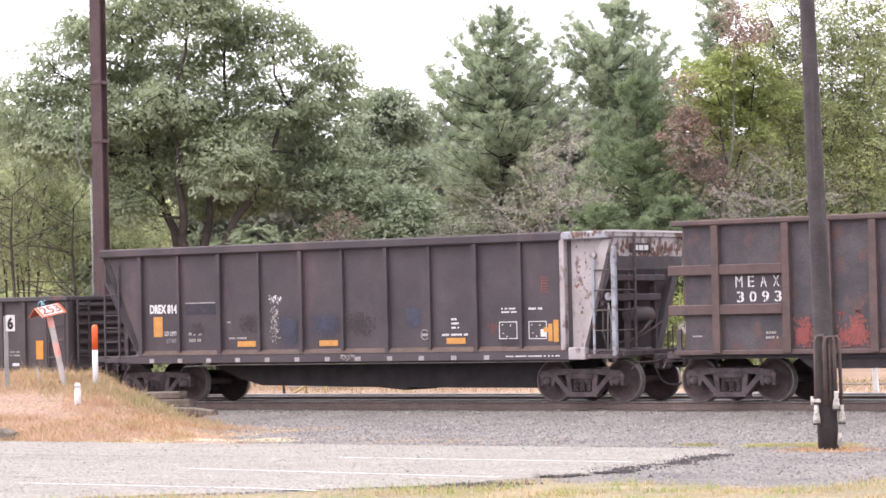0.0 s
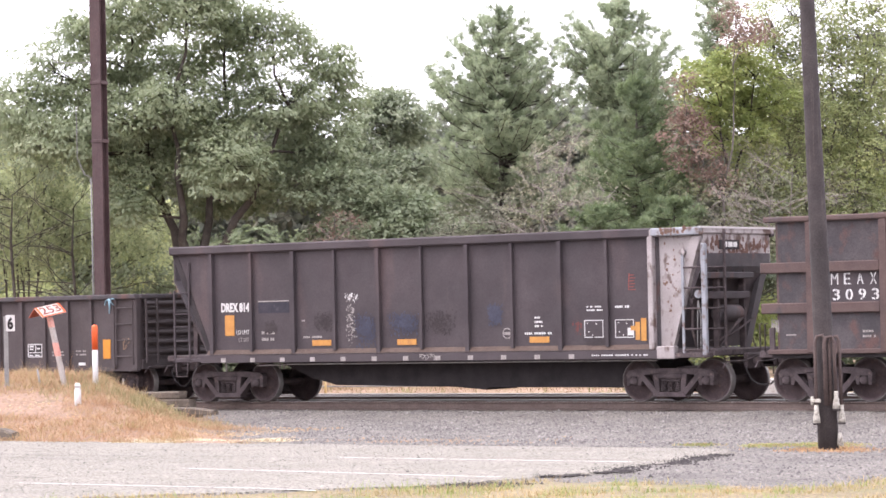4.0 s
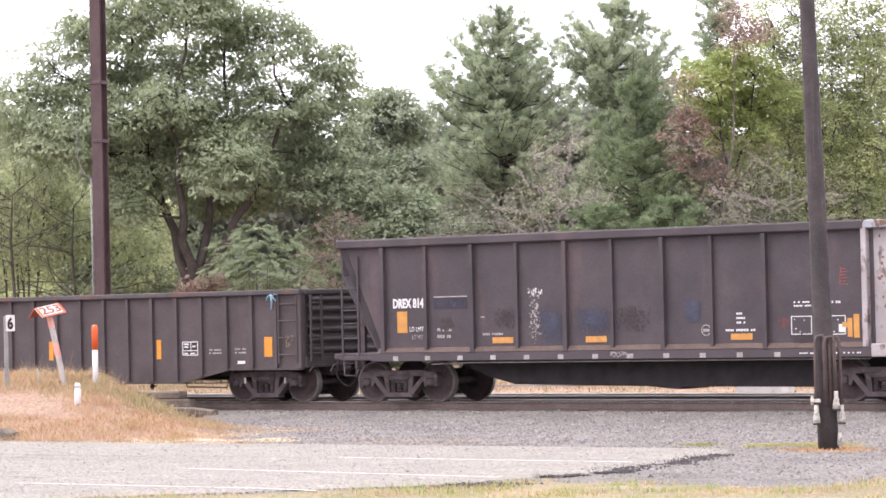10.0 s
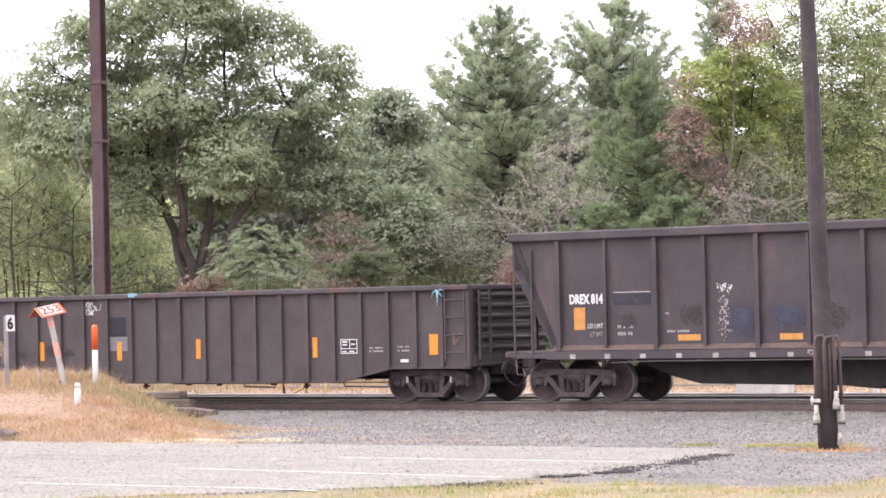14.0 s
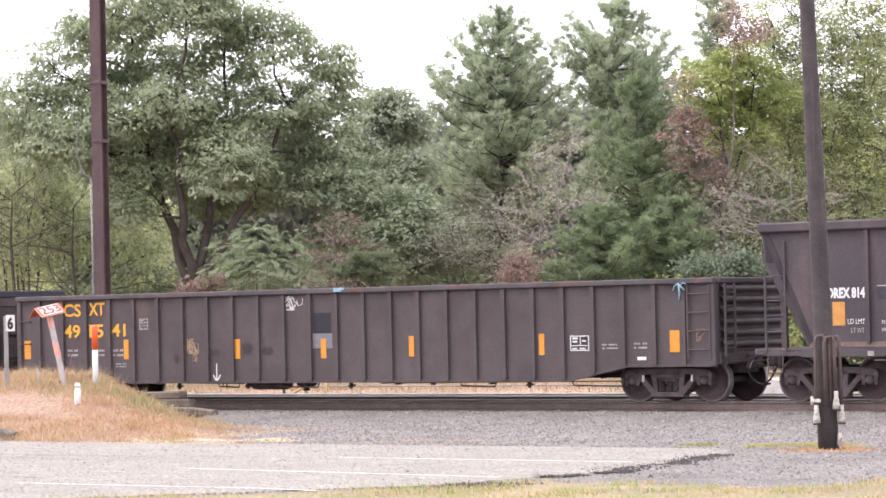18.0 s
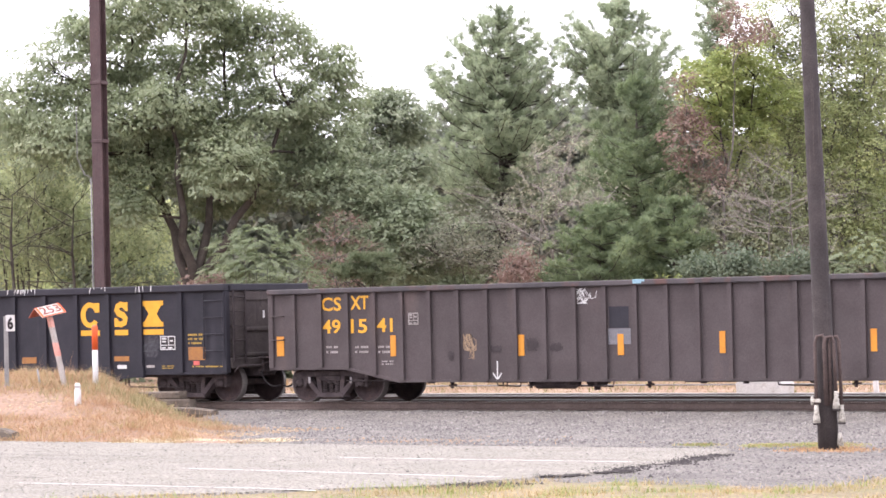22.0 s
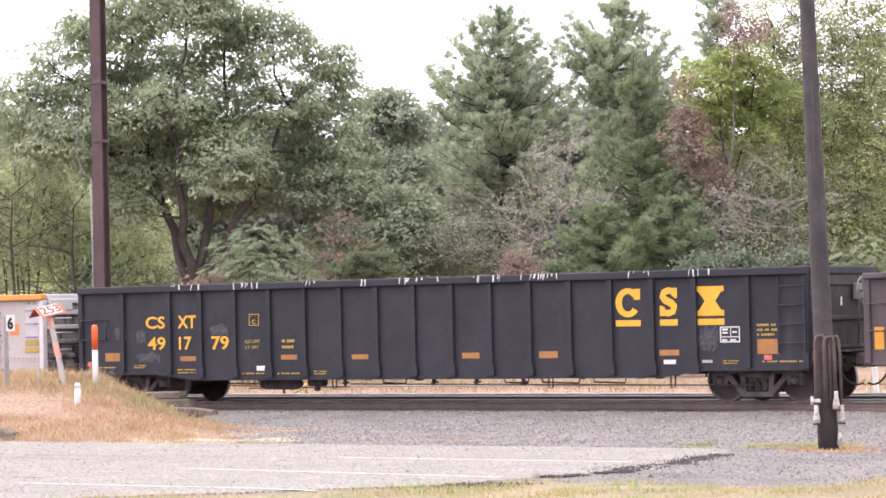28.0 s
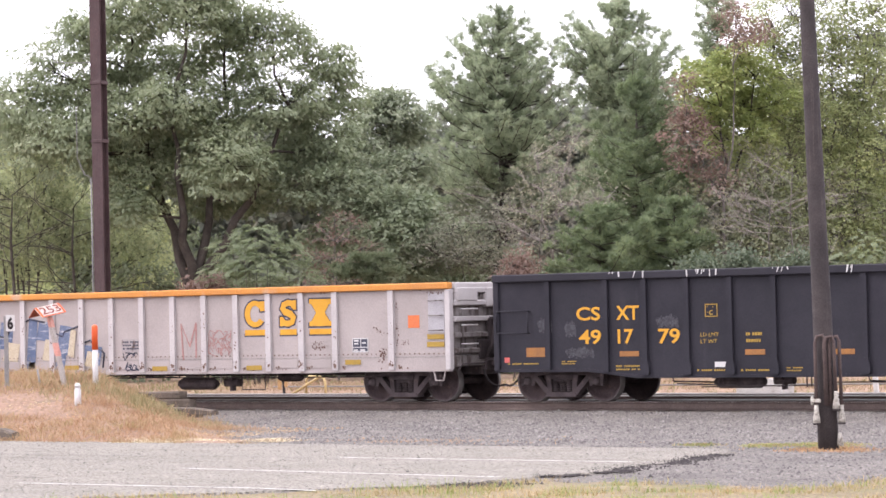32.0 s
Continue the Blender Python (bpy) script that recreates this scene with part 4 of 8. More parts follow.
for q in (-9.95, -9.12):
    part("grab_upright", Geo().tube([(q, SIDE - 0.07, 1.52), (q, SIDE - 0.07, 2.0)], 0.014, 6), STEEL_NAVY, car_b)
end_ladder(car_b, 10.02, -1.36, -0.92, 0.95, 2.66, 5, SHADESOOT, 1)
for z in (1.12, 1.72):
    part("end_rib", Geo().box(10.0, 10.06, -0.85, 1.4, z - 0.05, z + 0.05, 0.02), BROWNEND, car_b)
part("end_top_plate", Geo().box(10.0, 10.05, -0.85, 1.4, 2.40, 2.62, 0.015), BROWNEND, car_b)
brake_wheel(car_b, 10.06, 0.55, 2.30, 1, GREYPOST)
part("brake_chain", Geo().tube([(10.12, 0.55, 2.1), (10.14, 0.50, 1.6), (10.14, 0.45, 1.15)], 0.02, 6), UNDER, car_b)
part("white_tag", Geo().box(10.13, 10.15, -0.30, -0.24, 1.98, 2.16, 0.004), WHITE, car_b, "white hanging tag")
end_bars = Geo()
for i in range(4):
    for j in range(3):
        end_bars.box(10.052, 10.056, 0.85 + 0.14 * j, 0.95 + 0.14 * j, 1.98 + 0.07 * i, 2.01 + 0.07 * i)
tagged(part("small_writing", end_bars, MUSTARD, car_b), kind="stuff")
part("brake_platform", Geo().box(10.05, 10.45, -0.4, 0.8, 1.02, 1.06, 0.005), UNDER, car_b)
brake_gear(car_b, -4.2, UNDER, ((-5.6, 0.40, -3.0, 0.34), (-2.0, 0.42, 8.6, 0.36), (-2.0, 0.36, -5.0, 0.33)))
for q in (-4.55, -2.45, 3.5, 6.6):
    hanger(car_b, q, 0.32, 0.60, UNDER)

for q in [-6.17 + 1.04 * i for i in range(14)]:
    part("rib_foot", Geo().prism([(q - 0.11, 0.60), (q + 0.11, 0.60), (q + 0.11, 0.78), (q + 0.066, 0.92), (q - 0.066, 0.92), (q - 0.11, 0.78)], -1.585, -1.50), STEEL_NAVY, car_b)
pipework(car_a, -6.6, 6.5, 0.47, 3, UNDER)
pipework(car_b, -6.3, 6.3, 0.54, 4, UNDER)

# the pale grey gondola
car_c = gondola("gondola_car", "long pale grey gondola freight car with orange rim and spray paint", -62.87, STEEL_GREY,
                material("orange_rim_paint", (0.482, 0.201, 0.040), (0.415, 0.174, 0.047), 1.0, 0.65, c3=(0.40, 0.26, 0.17), stain=0.62, bump=0.06), 10.16, 2.68, 0.73, 0.71, 6.4, 7.4,
                [-8.4] + [6.95 - 0.976 * i for i in range(15)] + [8.55], 0.15, 8.55, chord=0.15, end_paint=GREYSHADESOOT, cap_paint=PALE_RIB, rib_paint=PALE_RIB)
edge = material("dark_blue_outline", (0.034, 0.037, 0.057), (0.047, 0.047, 0.067), 5, 0.6)
emblem(car_c, ((4.27, 4.90), (5.32, 5.81), (6.19, 6.84)), 1.76, 2.38, (1.56, 1.70), SIDE, YELLOW, edge)
for q in ((-1.46, -0.99, 0.8, 0.91), (1.39, 1.86, 0.76, 0.87), (4.3, 4.76, 0.76, 0.87), (7.21, 7.65, 0.87, 0.98), (9.53, 9.99, 1.42, 1.53), (9.52, 9.99, 1.25, 1.36)):
    plate(*q, SIDE - 0.010, MUSTARD, car_c)
plate(9.0, 9.31, 1.68, 1.96, SIDE, material("orange_placard", (0.570, 0.147, 0.047), (0.503, 0.134, 0.054), 5, 0.6), car_c, "placard")
data_box(car_c, 7.41, 7.87, 1.15, 1.47, SIDE, WHITE, edge)
part("joint_strip", Geo().box(-10.1, 10.1, SIDE - 0.006, SIDE, 1.02, 1.035), FADED, car_c)
rivets = Geo()
for i in range(150):
    q = -10.0 + i * 0.134
    rivets.box(q - 0.018, q + 0.018, SIDE - 0.010, SIDE, 1.08, 1.115, 0.004)
tagged(part("rivets", rivets, material("rusted_rivet", (0.147, 0.101, 0.074), (0.201, 0.147, 0.121), 8, 0.8), car_c), kind="stuff")
kick = [6.95 - 0.976 * i for i in range(1, 15)]
for a in kick:
    part("kick_panel", Geo().box(a + 0.15, a + 0.83, SIDE - 0.008, SIDE, 0.80, 1.00, 0.003), STEEL_GREY, car_c)
RIBRUST = material("rust_chip", (0.10, 0.058, 0.045), (0.15, 0.09, 0.065), 9, 0.9)
for i, q in enumerate([-8.4] + [6.95 - 0.976 * j for j in range(15)] + [8.55]):
    speckle(car_c, q - 0.08, q + 0.08, 0.75, 0.98, -1.571, RIBRUST, 80 + i, 16, 0.03, "rust_chip")
    speckle(car_c, q - 0.075, q + 0.075, 1.0, 2.5, -1.571, RIBRUST, 110 + i, 7, 0.022, "rust_chip")
    speckle(car_c, q + 0.12, q + 0.35, 0.76, 0.85, SIDE - 0.009, RIBRUST, 140 + i, 10, 0.03, "rust_chip")
plate(0.42, 1.0, 1.23, 1.53, SIDE, PALE_PANEL, car_c, "data_plate")
bars(0.46, 0.96, 1.26, 1.5, 3, SIDE - 0.006, edge, car_c, 2)
scrawl(car_c, 0.45, 0.95, 0.78, 1.2, SIDE - 0.006, edge, 5, 10, 0.012)
RUSTRED = material("faded_pink_spray_paint", (0.330, 0.185, 0.165), (0.300, 0.160, 0.145), 6, 0.7)
part("spray_paint", Geo().prism([(2.29, 1.86), (2.33, 1.88), (2.39, 1.02), (2.34, 1.00)], SIDE - 0.006, SIDE - 0.002).prism([(2.30, 1.88), (2.34, 1.84), (2.60, 1.32), (2.56, 1.32)], SIDE - 0.009, SIDE - 0.007)
     .prism([(2.56, 1.34), (2.60, 1.34), (2.80, 1.90), (2.76, 1.90)], SIDE - 0.012, SIDE - 0.010).prism([(2.75, 1.88), (2.80, 1.88), (2.78, 1.06), (2.74, 1.06)], SIDE - 0.006, SIDE - 0.002), RUSTRED, car_c)
scrawl(car_c, 3.15, 3.85, 1.1, 1.7, SIDE, RUSTRED, 8, 22, 0.008)
# letters of wild spray paint as plain blocks
GB, GY = material("blue_spray_fill", (0.075, 0.100, 0.165), (0.125, 0.150, 0.220), 3, 0.7, c3=(0.34, 0.34, 0.36), stain=0.55, streak=(0.6, 1, 3.5)), material("cream_spray_fill", (0.390, 0.320, 0.220), (0.430, 0.365, 0.270), 5, 0.7)
for i, (a, b, za, zb, m) in enumerate(((-3.7, -3.15, 1.35, 1.95, GB), (-3.55, -2.95, 1.05, 1.45, GY), (-2.75, -2.35, 0.85, 2.0, GB), (-2.4, -1.75, 1.55, 1.95, GB), (-2.2, -1.5, 1.05, 1.5, GY), (-1.75, -1.35, 0.9, 1.6, GB),
                                       (-1.7, -1.2, 1.2, 1.85, GB), (-1.35, -1.05, 1.15, 1.75, GY), (-0.95, -0.2, 0.95, 1.35, GB), (-0.8, -0.3, 0.9, 1.2, GY), (-4.6, -3.9, 0.95, 1.8, GB))):
    yy = SIDE - 0.003 - 0.002 * i
    part("spray_paint", Geo().prism([(a, za), (b - 0.1, za - 0.05), (b, zb), (a + 0.12, zb + 0.06)], yy - 0.001, yy), m, car_c)
for i, p in enumerate((((-2.85, 1.95), (-2.6, 2.07), (-2.1, 1.98)), ((-1.75, 1.70), (-1.5, 1.62), (-1.45, 1.74), (-1.0, 1.86)), ((-1.0, 1.4), (-0.6, 1.52), (-0.4, 1.3)), ((-0.4, 1.35), (-0.15, 1.2), (-0.2, 0.85)), ((-3.8, 1.7), (-3.4, 1.6), (-3.2, 1.95)))):
    part("spray_line", Geo().tube([(a, SIDE - 0.012, z) for a, z in p], 0.022, 5), edge, car_c)
plate(9.56, 10.0, 1.56, 2.46, SIDE, material("pale_ladder_panel", (0.30, 0.285, 0.295), (0.34, 0.325, 0.335), 3, 0.6), car_c, "ladder_panel")
for z in (1.62, 1.95, 2.28):
    grab(car_c, 9.60, 9.96, SIDE, z, GREYSHADESOOT)
RUSTSPOT = material("rust_scar", (0.085, 0.045, 0.035), (0.12, 0.065, 0.05), 9, 0.9)
for i, q in enumerate(((8.0, 8.45, 1.50, 1.75), (8.65, 9.1, 1.28, 1.42), (8.65, 8.75, 1.2, 2.3), (2.9, 3.0, 1.5, 2.3), (9.5, 10.0, 2.40, 2.48), (-3.0, 9.9, 0.74, 0.80), (-3.0, 9.9, 2.50, 2.54), (8.15, 8.4, 0.9, 1.3), (6.2, 6.7, 1.15, 1.45))):
    speckle(car_c, *q, SIDE - 0.006, RUSTSPOT, 60 + i, 26 if i < 5 else 60, 0.022, "rust_scar")
for z in (1.15, 1.50, 1.86, 2.22, 2.5):
    part("end_beam", Geo().box(10.12, 10.24, -1.38, 1.4, z - 0.06, z + 0.06, 0.02), PALE_RIB if z > 1.8 else GREYSHADESOOT, car_c)
part("end_plate", Geo().box(10.10, 10.26, -0.22, 1.36, 2.12, 2.56, 0.02), PALE_RIB, car_c, "white upper end plate")
part("end_plate", Geo().box(10.10, 10.26, -1.36, -0.55, 2.26, 2.56, 0.02), PALE_RIB, car_c)
for z in (1.30, 1.72, 2.08):
    part("grab_iron", Geo().tube([(10.24, -1.2, z), (10.34, -1.2, z), (10.34, -0.7, z), (10.24, -0.7, z)], 0.016, 6), PALE_RIB, car_c)
brake_wheel(car_c, 10.27, 0.22, 2.05, 1, GREYSHADESOOT)
part("end_gear_housing", Geo().box(10.14, 10.26, -0.5, 1.2, 0.95, 1.40, 0.03).box(10.14, 10.30, -0.15, 0.25, 1.0, 1.9, 0.06).tube([(10.30, 0.05, 1.9), (10.32, -0.1, 1.3), (10.3, -0.3, 1.0)], 0.05, 8), SHADESOOT, car_c)
part("sill_step", Geo().tube([(9.65, -1.48, 0.78), (9.72, -1.48, 0.50), (9.93, -1.48, 0.50), (10.0, -1.48, 0.78)], 0.02, 6), STEEL_GREY, car_c)
brake_gear(car_c, 2.35, UNDER, ((-8, 0.60, 8, 0.58),))
part("brake_reservoir", Geo().tube([(4.7, -0.8, 0.56), (4.8, -0.8, 0.56), (5.3, -0.8, 0.56), (5.4, -0.8, 0.56)], [0.05, 0.09, 0.09, 0.05], 12), UNDER, car_c)
part("brake_rod", Geo().tube([(3.9, -1.2, 0.62), (3.9, -1.2, 0.30), (4.6, -1.2, 0.30), (4.6, -1.2, 0.62)], 0.014, 6), UNDER, car_c)

pipework(car_c, -1.0, 7.0, 0.70, 5, UNDER)

# the dark steel hopper with sloped ends
car_d = new("hopper_car")
car_d.location = (-1.69, 0, 0)
tagged(car_d, "tall dull black hopper car with sloped ends and chipped pale corner", "railroad car", "cars of the freight train")
side = [(-6.35, 1.14), (5.98, 1.14), (5.98, 3.52), (-7.36, 3.52)]
for s in (-1, 1):
    part("side_sheet", Geo().prism(side, *sorted((s * 1.50, s * 1.46))), STEEL_HOPPER, car_d)
    part("top_chord", Geo().box(-7.42, 5.98 if s < 0 else 7.2, *sorted((s * 1.62, s * 1.42)), 3.50, 3.70, 0.03), STEEL_HOPPER, car_d)
    part("side_sill", Geo().box(-6.5, 6.42, *sorted((s * 1.60, s * 1.42)), 0.93, 1.13, 0.015), STEEL_HOPPER, car_d)
    part("sloped_ledge", Geo().add([(-6.3, s * 1.50, 1.24), (6.0, s * 1.50, 1.24), (6.0, s * 1.605, 1.135), (-6.3, s * 1.605, 1.135)], [(0, 1, 2, 3)[::s]]),
         material("rusty_ledge", (0.064, 0.044, 0.036), (0.080, 0.055, 0.044), 3, 0.85), car_d)
    for i in range(10):
        wide = i % 2 == 0
        q = -6.22 + 1.2255 * i + (0.07 if wide else 0.03)
        w, d, zb = (0.10, 1.60, 1.10) if wide else (0.075, 1.58, 1.20)
        part("rib", Geo().prism([(q - w / 2, zb), (q + w / 2, zb), (q + w / 2, 3.50), (q - w / 2, 3.50)], *sorted((s * 1.50, s * d))), STEEL_HOPPER, car_d)
for k, xe in ((-1, -7.40), (1, 7.16)):
    a = xe + (1.02 if k < 0 else -0.74)
    if k > 0:
        part("end_lip", Geo().prism([(xe - 0.02, 3.66), (xe + 0.07, 3.66), (xe + 0.07, 3.70), (xe - 0.02, 3.70)], -1.6, 1.6), PALE_RIB, car_d, "thin white top lip")
    part("slope_sheet", Geo().prism([(xe, 2.9), (a, 1.15), (a - k * 0.04, 1.15), (xe - k * 0.04, 2.9)][::k], -1.45, 1.45), STEEL_HOPPER, car_d)
    part("end_wall", Geo().box(xe, xe - k * 0.05, -1.45, 1.45, 2.9, 3.60), RUSTPLATE if k > 0 else STEEL_HOPPER, car_d, "rust-mottled pale upper end plate" if k > 0 else "")
    part("end_chord", Geo().box(xe - k * 0.1, xe + k * 0.05, -1.42, 1.6, 3.55, 3.69, 0.02), RUSTPLATE if k > 0 else STEEL_HOPPER, car_d)
    part("end_platform", Geo().box(a - k * 0.1, xe + k * 0.25, -1.45, 1.45, 0.98, 1.12, 0.02), UNDER, car_d)
    for y in (-0.75, 0.35):
        part("end_strut", Geo().box(xe - k * 0.15, xe - k * 0.02, y - 0.05, y + 0.05, 1.1, 2.95, 0.01), UNDER, car_d)
    coupler(car_d, xe + k * 0.3, k)
part("slope_edge", Geo().prism([(-7.38, 3.5), (-7.22, 3.5), (-6.22, 1.24), (-6.36, 1.24)], -1.512, -1.50), BLACK, car_d, "dark edge of the sloped end")
part("ladder_stile", Geo().box(-7.335, -7.285, -1.57, -1.53, 0.98, 2.66, 0.006), STEEL_HOPPER, car_d)
part("ladder_stile", Geo().box(-6.88, -6.83, -1.57, -1.53, 0.98, 3.32, 0.006), STEEL_HOPPER, car_d)
for z in (1.04, 1.46, 1.80, 2.10, 2.60):
    part("rung", Geo().tube([(-7.31, -1.55, z), (-6.85, -1.55, z)], 0.018, 6), STEEL_HOPPER, car_d)
part("ladder_foot", Geo().box(-7.36, -6.3, -1.57, -1.42, 0.96, 1.04, 0.01), STEEL_HOPPER, car_d)
part("end_step", Geo().tube([(-7.30, -1.54, 0.98), (-7.28, -1.54, 0.62), (-6.95, -1.54, 0.62), (-6.93, -1.54, 0.98)], 0.018, 6), UNDER, car_d)
part("pale_corner_panel", Geo().prism([(6.0, 1.14), (6.45, 1.14), (7.16, 3.44), (7.16, 3.52), (6.0, 3.52)], -1.44, -1.40), PALE_PANEL, car_d, "chipped pale corner panel")
part("corner_post", Geo().box(5.90, 6.03, -1.61, -1.40, 1.13, 3.66, 0.015), PALE_PANEL, car_d)
part("panel_brace", Geo().prism([(6.92, 3.5), (7.16, 3.5), (6.47, 1.2), (6.34, 1.2)], -1.53, -1.44), PALE_PANEL, car_d)
# Darker strip laid on the panel, standing in for the shade of a recess.
part("panel_shade_strip", Geo().box(6.03, 6.11, -1.47, -1.44, 1.2, 3.5), STEEL_RUST, car_d)
part("corner_foot", Geo().box(6.08, 6.52, -1.61, -1.42, 0.93, 1.20, 0.02), PALE_PANEL, car_d)
part("blue_top_rail", Geo().box(5.99, 7.2, -1.62, -1.42, 3.52, 3.69, 0.02), BLUE_TRIM, car_d)
part("blue_corner_post", Geo().box(7.20, 7.31, -1.60, -1.50, 1.0, 3.34, 0.015), BLUE_TRIM, car_d, "pale blue corner post")
part("ladder_stile", Geo().box(6.72, 6.78, -1.60, -1.56, 1.05, 3.15, 0.008), BLUE_TRIM, car_d, "pale blue ladder stile")
part("valve_wheel", Geo().tube([(6.74, -1.60, 3.16), (6.74, -1.50, 3.16)], 0.07, 12), PALE_PANEL, car_d)
for i in range(5):
    z = 1.12 + 0.43 * i
    part("rung", Geo().tube([(6.74, -1.58, z), (7.26, -1.58, z), (7.30, -1.5, z), (7.30, -0.78, z)], 0.02, 6), UNDER, car_d)
part("ladder_stile", Geo().box(7.28, 7.33, -0.81, -0.75, 1.1, 3.62, 0.008), UNDER, car_d)
part("ladder_foot", Geo().box(6.45, 7.35, -1.58, -1.40, 0.95, 1.05, 0.01), UNDER, car_d)
for q in (6.98, 7.06):
    part("brake_rigging_rod", Geo().tube([(q, -1.42, 1.05), (q + 0.02, -1.42, 1.8), (7.02, -1.42, 2.15)], 0.014, 6), GREYPOST, car_d)
part("brake_rigging_wheel", Geo().tube([(7.04, -1.46, 2.28), (7.04, -1.38, 2.28)], [0.09, 0.09], 14), BLUE_TRIM, car_d)
part("lower_end_plate", Geo().prism([(7.163, 3.14), (7.178, 3.14), (7.172, 2.86), (7.10, 2.72), (7.08, 2.73)][::-1], -1.42, 1.42), STEEL_RUST, car_d, "rust-brown lower end plate")
part("end_beam", Geo().box(7.02, 7.22, -1.4, 0.62, 2.60, 2.74, 0.02), STEEL_RUST, car_d)
part("end_beam", Geo().box(6.95, 7.18, -1.3, 0.50, 2.17, 2.33, 0.02), STEEL_HOPPER, car_d)
part("end_gusset", Geo().add([(x, y, z) for x in (6.98, 7.10) for y, z in ((1.30, 3.05), (1.52, 3.05), (0.62, 1.12), (0.36, 1.12))], [(0, 1, 2, 3), (7, 6, 5, 4), (0, 4, 5, 1), (1, 5, 6, 2), (2, 6, 7, 3), (3, 7, 4, 0)]), STEEL_RUST, car_d)
part("brake_cylinder", Geo().tube([(7.05, -0.75, 1.86), (7.05, -0.65, 1.86), (7.05, 0.15, 1.86), (7.05, 0.25, 1.86)], [0.12, 0.19, 0.19, 0.12], 14), STEEL_RUST, car_d)
for q in (0.0, 0.14):
    part("diagonal_bar", Geo().tube([(7.25, -0.95, 1.15 + q), (7.25, -0.1 + q, 1.75)], 0.018, 6), UNDER, car_d)
part("brake_pipe", Geo().tube([(6.85, -1.35, 2.2), (6.85, -1.38, 1.5), (6.9, -1.3, 1.15)], 0.03, 7).tube([(6.8, -1.2, 1.2), (7.2, -0.4, 1.4), (7.3, 0.4, 1.75)], 0.02, 6), UNDER, car_d)
part("valve_box", Geo().box(6.72, 6.90, -1.40, -1.2, 2.0, 2.3, 0.02).tube([(6.86, -1.45, 2.12), (6.86, -1.38, 2.12)], 0.06, 10), UNDER, car_d)
rng, rot = random.Random(71), Geo()
for i in range(240):
    y, z, r = rng.uniform(-1.38, 1.40), rng.triangular(2.92, 3.50, 2.95), rng.uniform(0.15, 1.0) ** 2 * 0.075
    a = rng.uniform(0, 3)
    rot.add([(7.163 + 0.00002 * i, y + r * math.cos(a + q), z + r * 1.5 * math.sin(a + q)) for q in (0, 1.1, 2.3, 3.4, 4.7)], [(0, 1, 2, 3, 4)])
tagged(part("rust_blotch", rot, RUSTSPOT, car_d), kind="stuff")
speckle(car_d, 6.12, 6.75, 1.35, 3.45, -1.441, RIBRUST, 72, 70, 0.034, "rust_chip")
speckle(car_d, 6.0, 7.2, 3.52, 3.69, -1.621, RIBRUST, 73, 46, 0.05, "rust_chip")
lettering("DREX 814", -5.90, -5.05, 2.12, 2.34, SIDE, WHITE, car_d, bold=0.045)
for q in ((-5.79, -5.51, 1.57, 2.05), (-3.2, -2.65, 1.31, 1.44), (-0.77, -0.24, 1.3, 1.43), (2.81, 3.32, 1.31, 1.44), (5.52, 5.63, 1.34, 1.72), (5.66, 5.79, 1.32, 1.80), (5.40, 5.52, 1.54, 1.64)):
    plate(*q, SIDE - 0.002, DULLAMBER, car_d)
for q, n in (((-4.69, -4.3, 1.40, 1.70), 2), ((-3.5, -3.38, 1.85, 1.93), 1), ((-3.46, -2.9, 1.46, 1.56), 1), ((2.69, 3.40, 1.46, 1.56), 1), ((2.95, 3.15, 1.62, 1.9), 3), ((4.3, 4.7, 1.95, 2.1), 2), ((5.02, 5.4, 2.0, 2.1), 1), ((4.46, 5.88, 0.99, 1.05), 1)):
    bars(*q, n, SIDE if q[2] > 1.2 else -1.60, WHITE if q[0] > 2 else FADED, car_d, n + 2)
lettering("LD LMT", -5.45, -5.06, 1.60, 1.70, SIDE, WHITE, car_d, bold=0.0)
lettering("LT WT", -5.38, -5.08, 1.42, 1.52, SIDE, FADED, car_d, bold=0.0)
data_box(car_d, 4.23, 4.71, 1.40, 1.78, SIDE, WHITE, plain=True)
data_box(car_d, 5.01, 5.48, 1.39, 1.78, SIDE, WHITE, plain=True)
plate(5.32, 5.46, 1.44, 1.60, SIDE, WHITE, car_d, "stencil")
plate(-4.78, -3.86, 2.08, 2.36, SIDE, material("painted_out_patch", (0.022, 0.020, 0.028), (0.030, 0.026, 0.035), 3, 0.7, c3=(0.055, 0.05, 0.06), stain=0.64), car_d, "repainted_patch", 0.003)
plate(-4.78, -3.86, 2.345, 2.37, SIDE - 0.003, FADED, car_d, "patch_edge", 0.002)
speckle(car_d, -2.25, -1.9, 1.25, 2.5, SIDE, FADED, 21, 240, 0.02, "white_splash")
speckle(car_d, -2.28, -1.80, 2.30, 2.52, SIDE, WHITE, 22, 70, 0.022, "white_splash")
for q in ((-2.0, -1.30, 1.25, 2.05), (-1.05, -0.10, 1.5, 2.05), (1.70, 2.12, 1.70, 2.18)):
    speckle(car_d, *q, SIDE, BLUEPAINT, 31, 760, 0.030, "spray_paint")
speckle(car_d, 3.9, 4.2, 1.45, 1.78, SIDE, material("dull_red_spray", (0.107, 0.034, 0.030), (0.087, 0.030, 0.027), 5, 0.7), 33, 30, 0.05, "spray_paint")
for i in range(6):
    plate(5.36 + 0.02 * (i % 3), 5.54 - 0.03 * (i % 2), 2.40 + 0.062 * i, 2.418 + 0.062 * i, SIDE, REDPAINT, car_d, "red_stroke", 0.004)
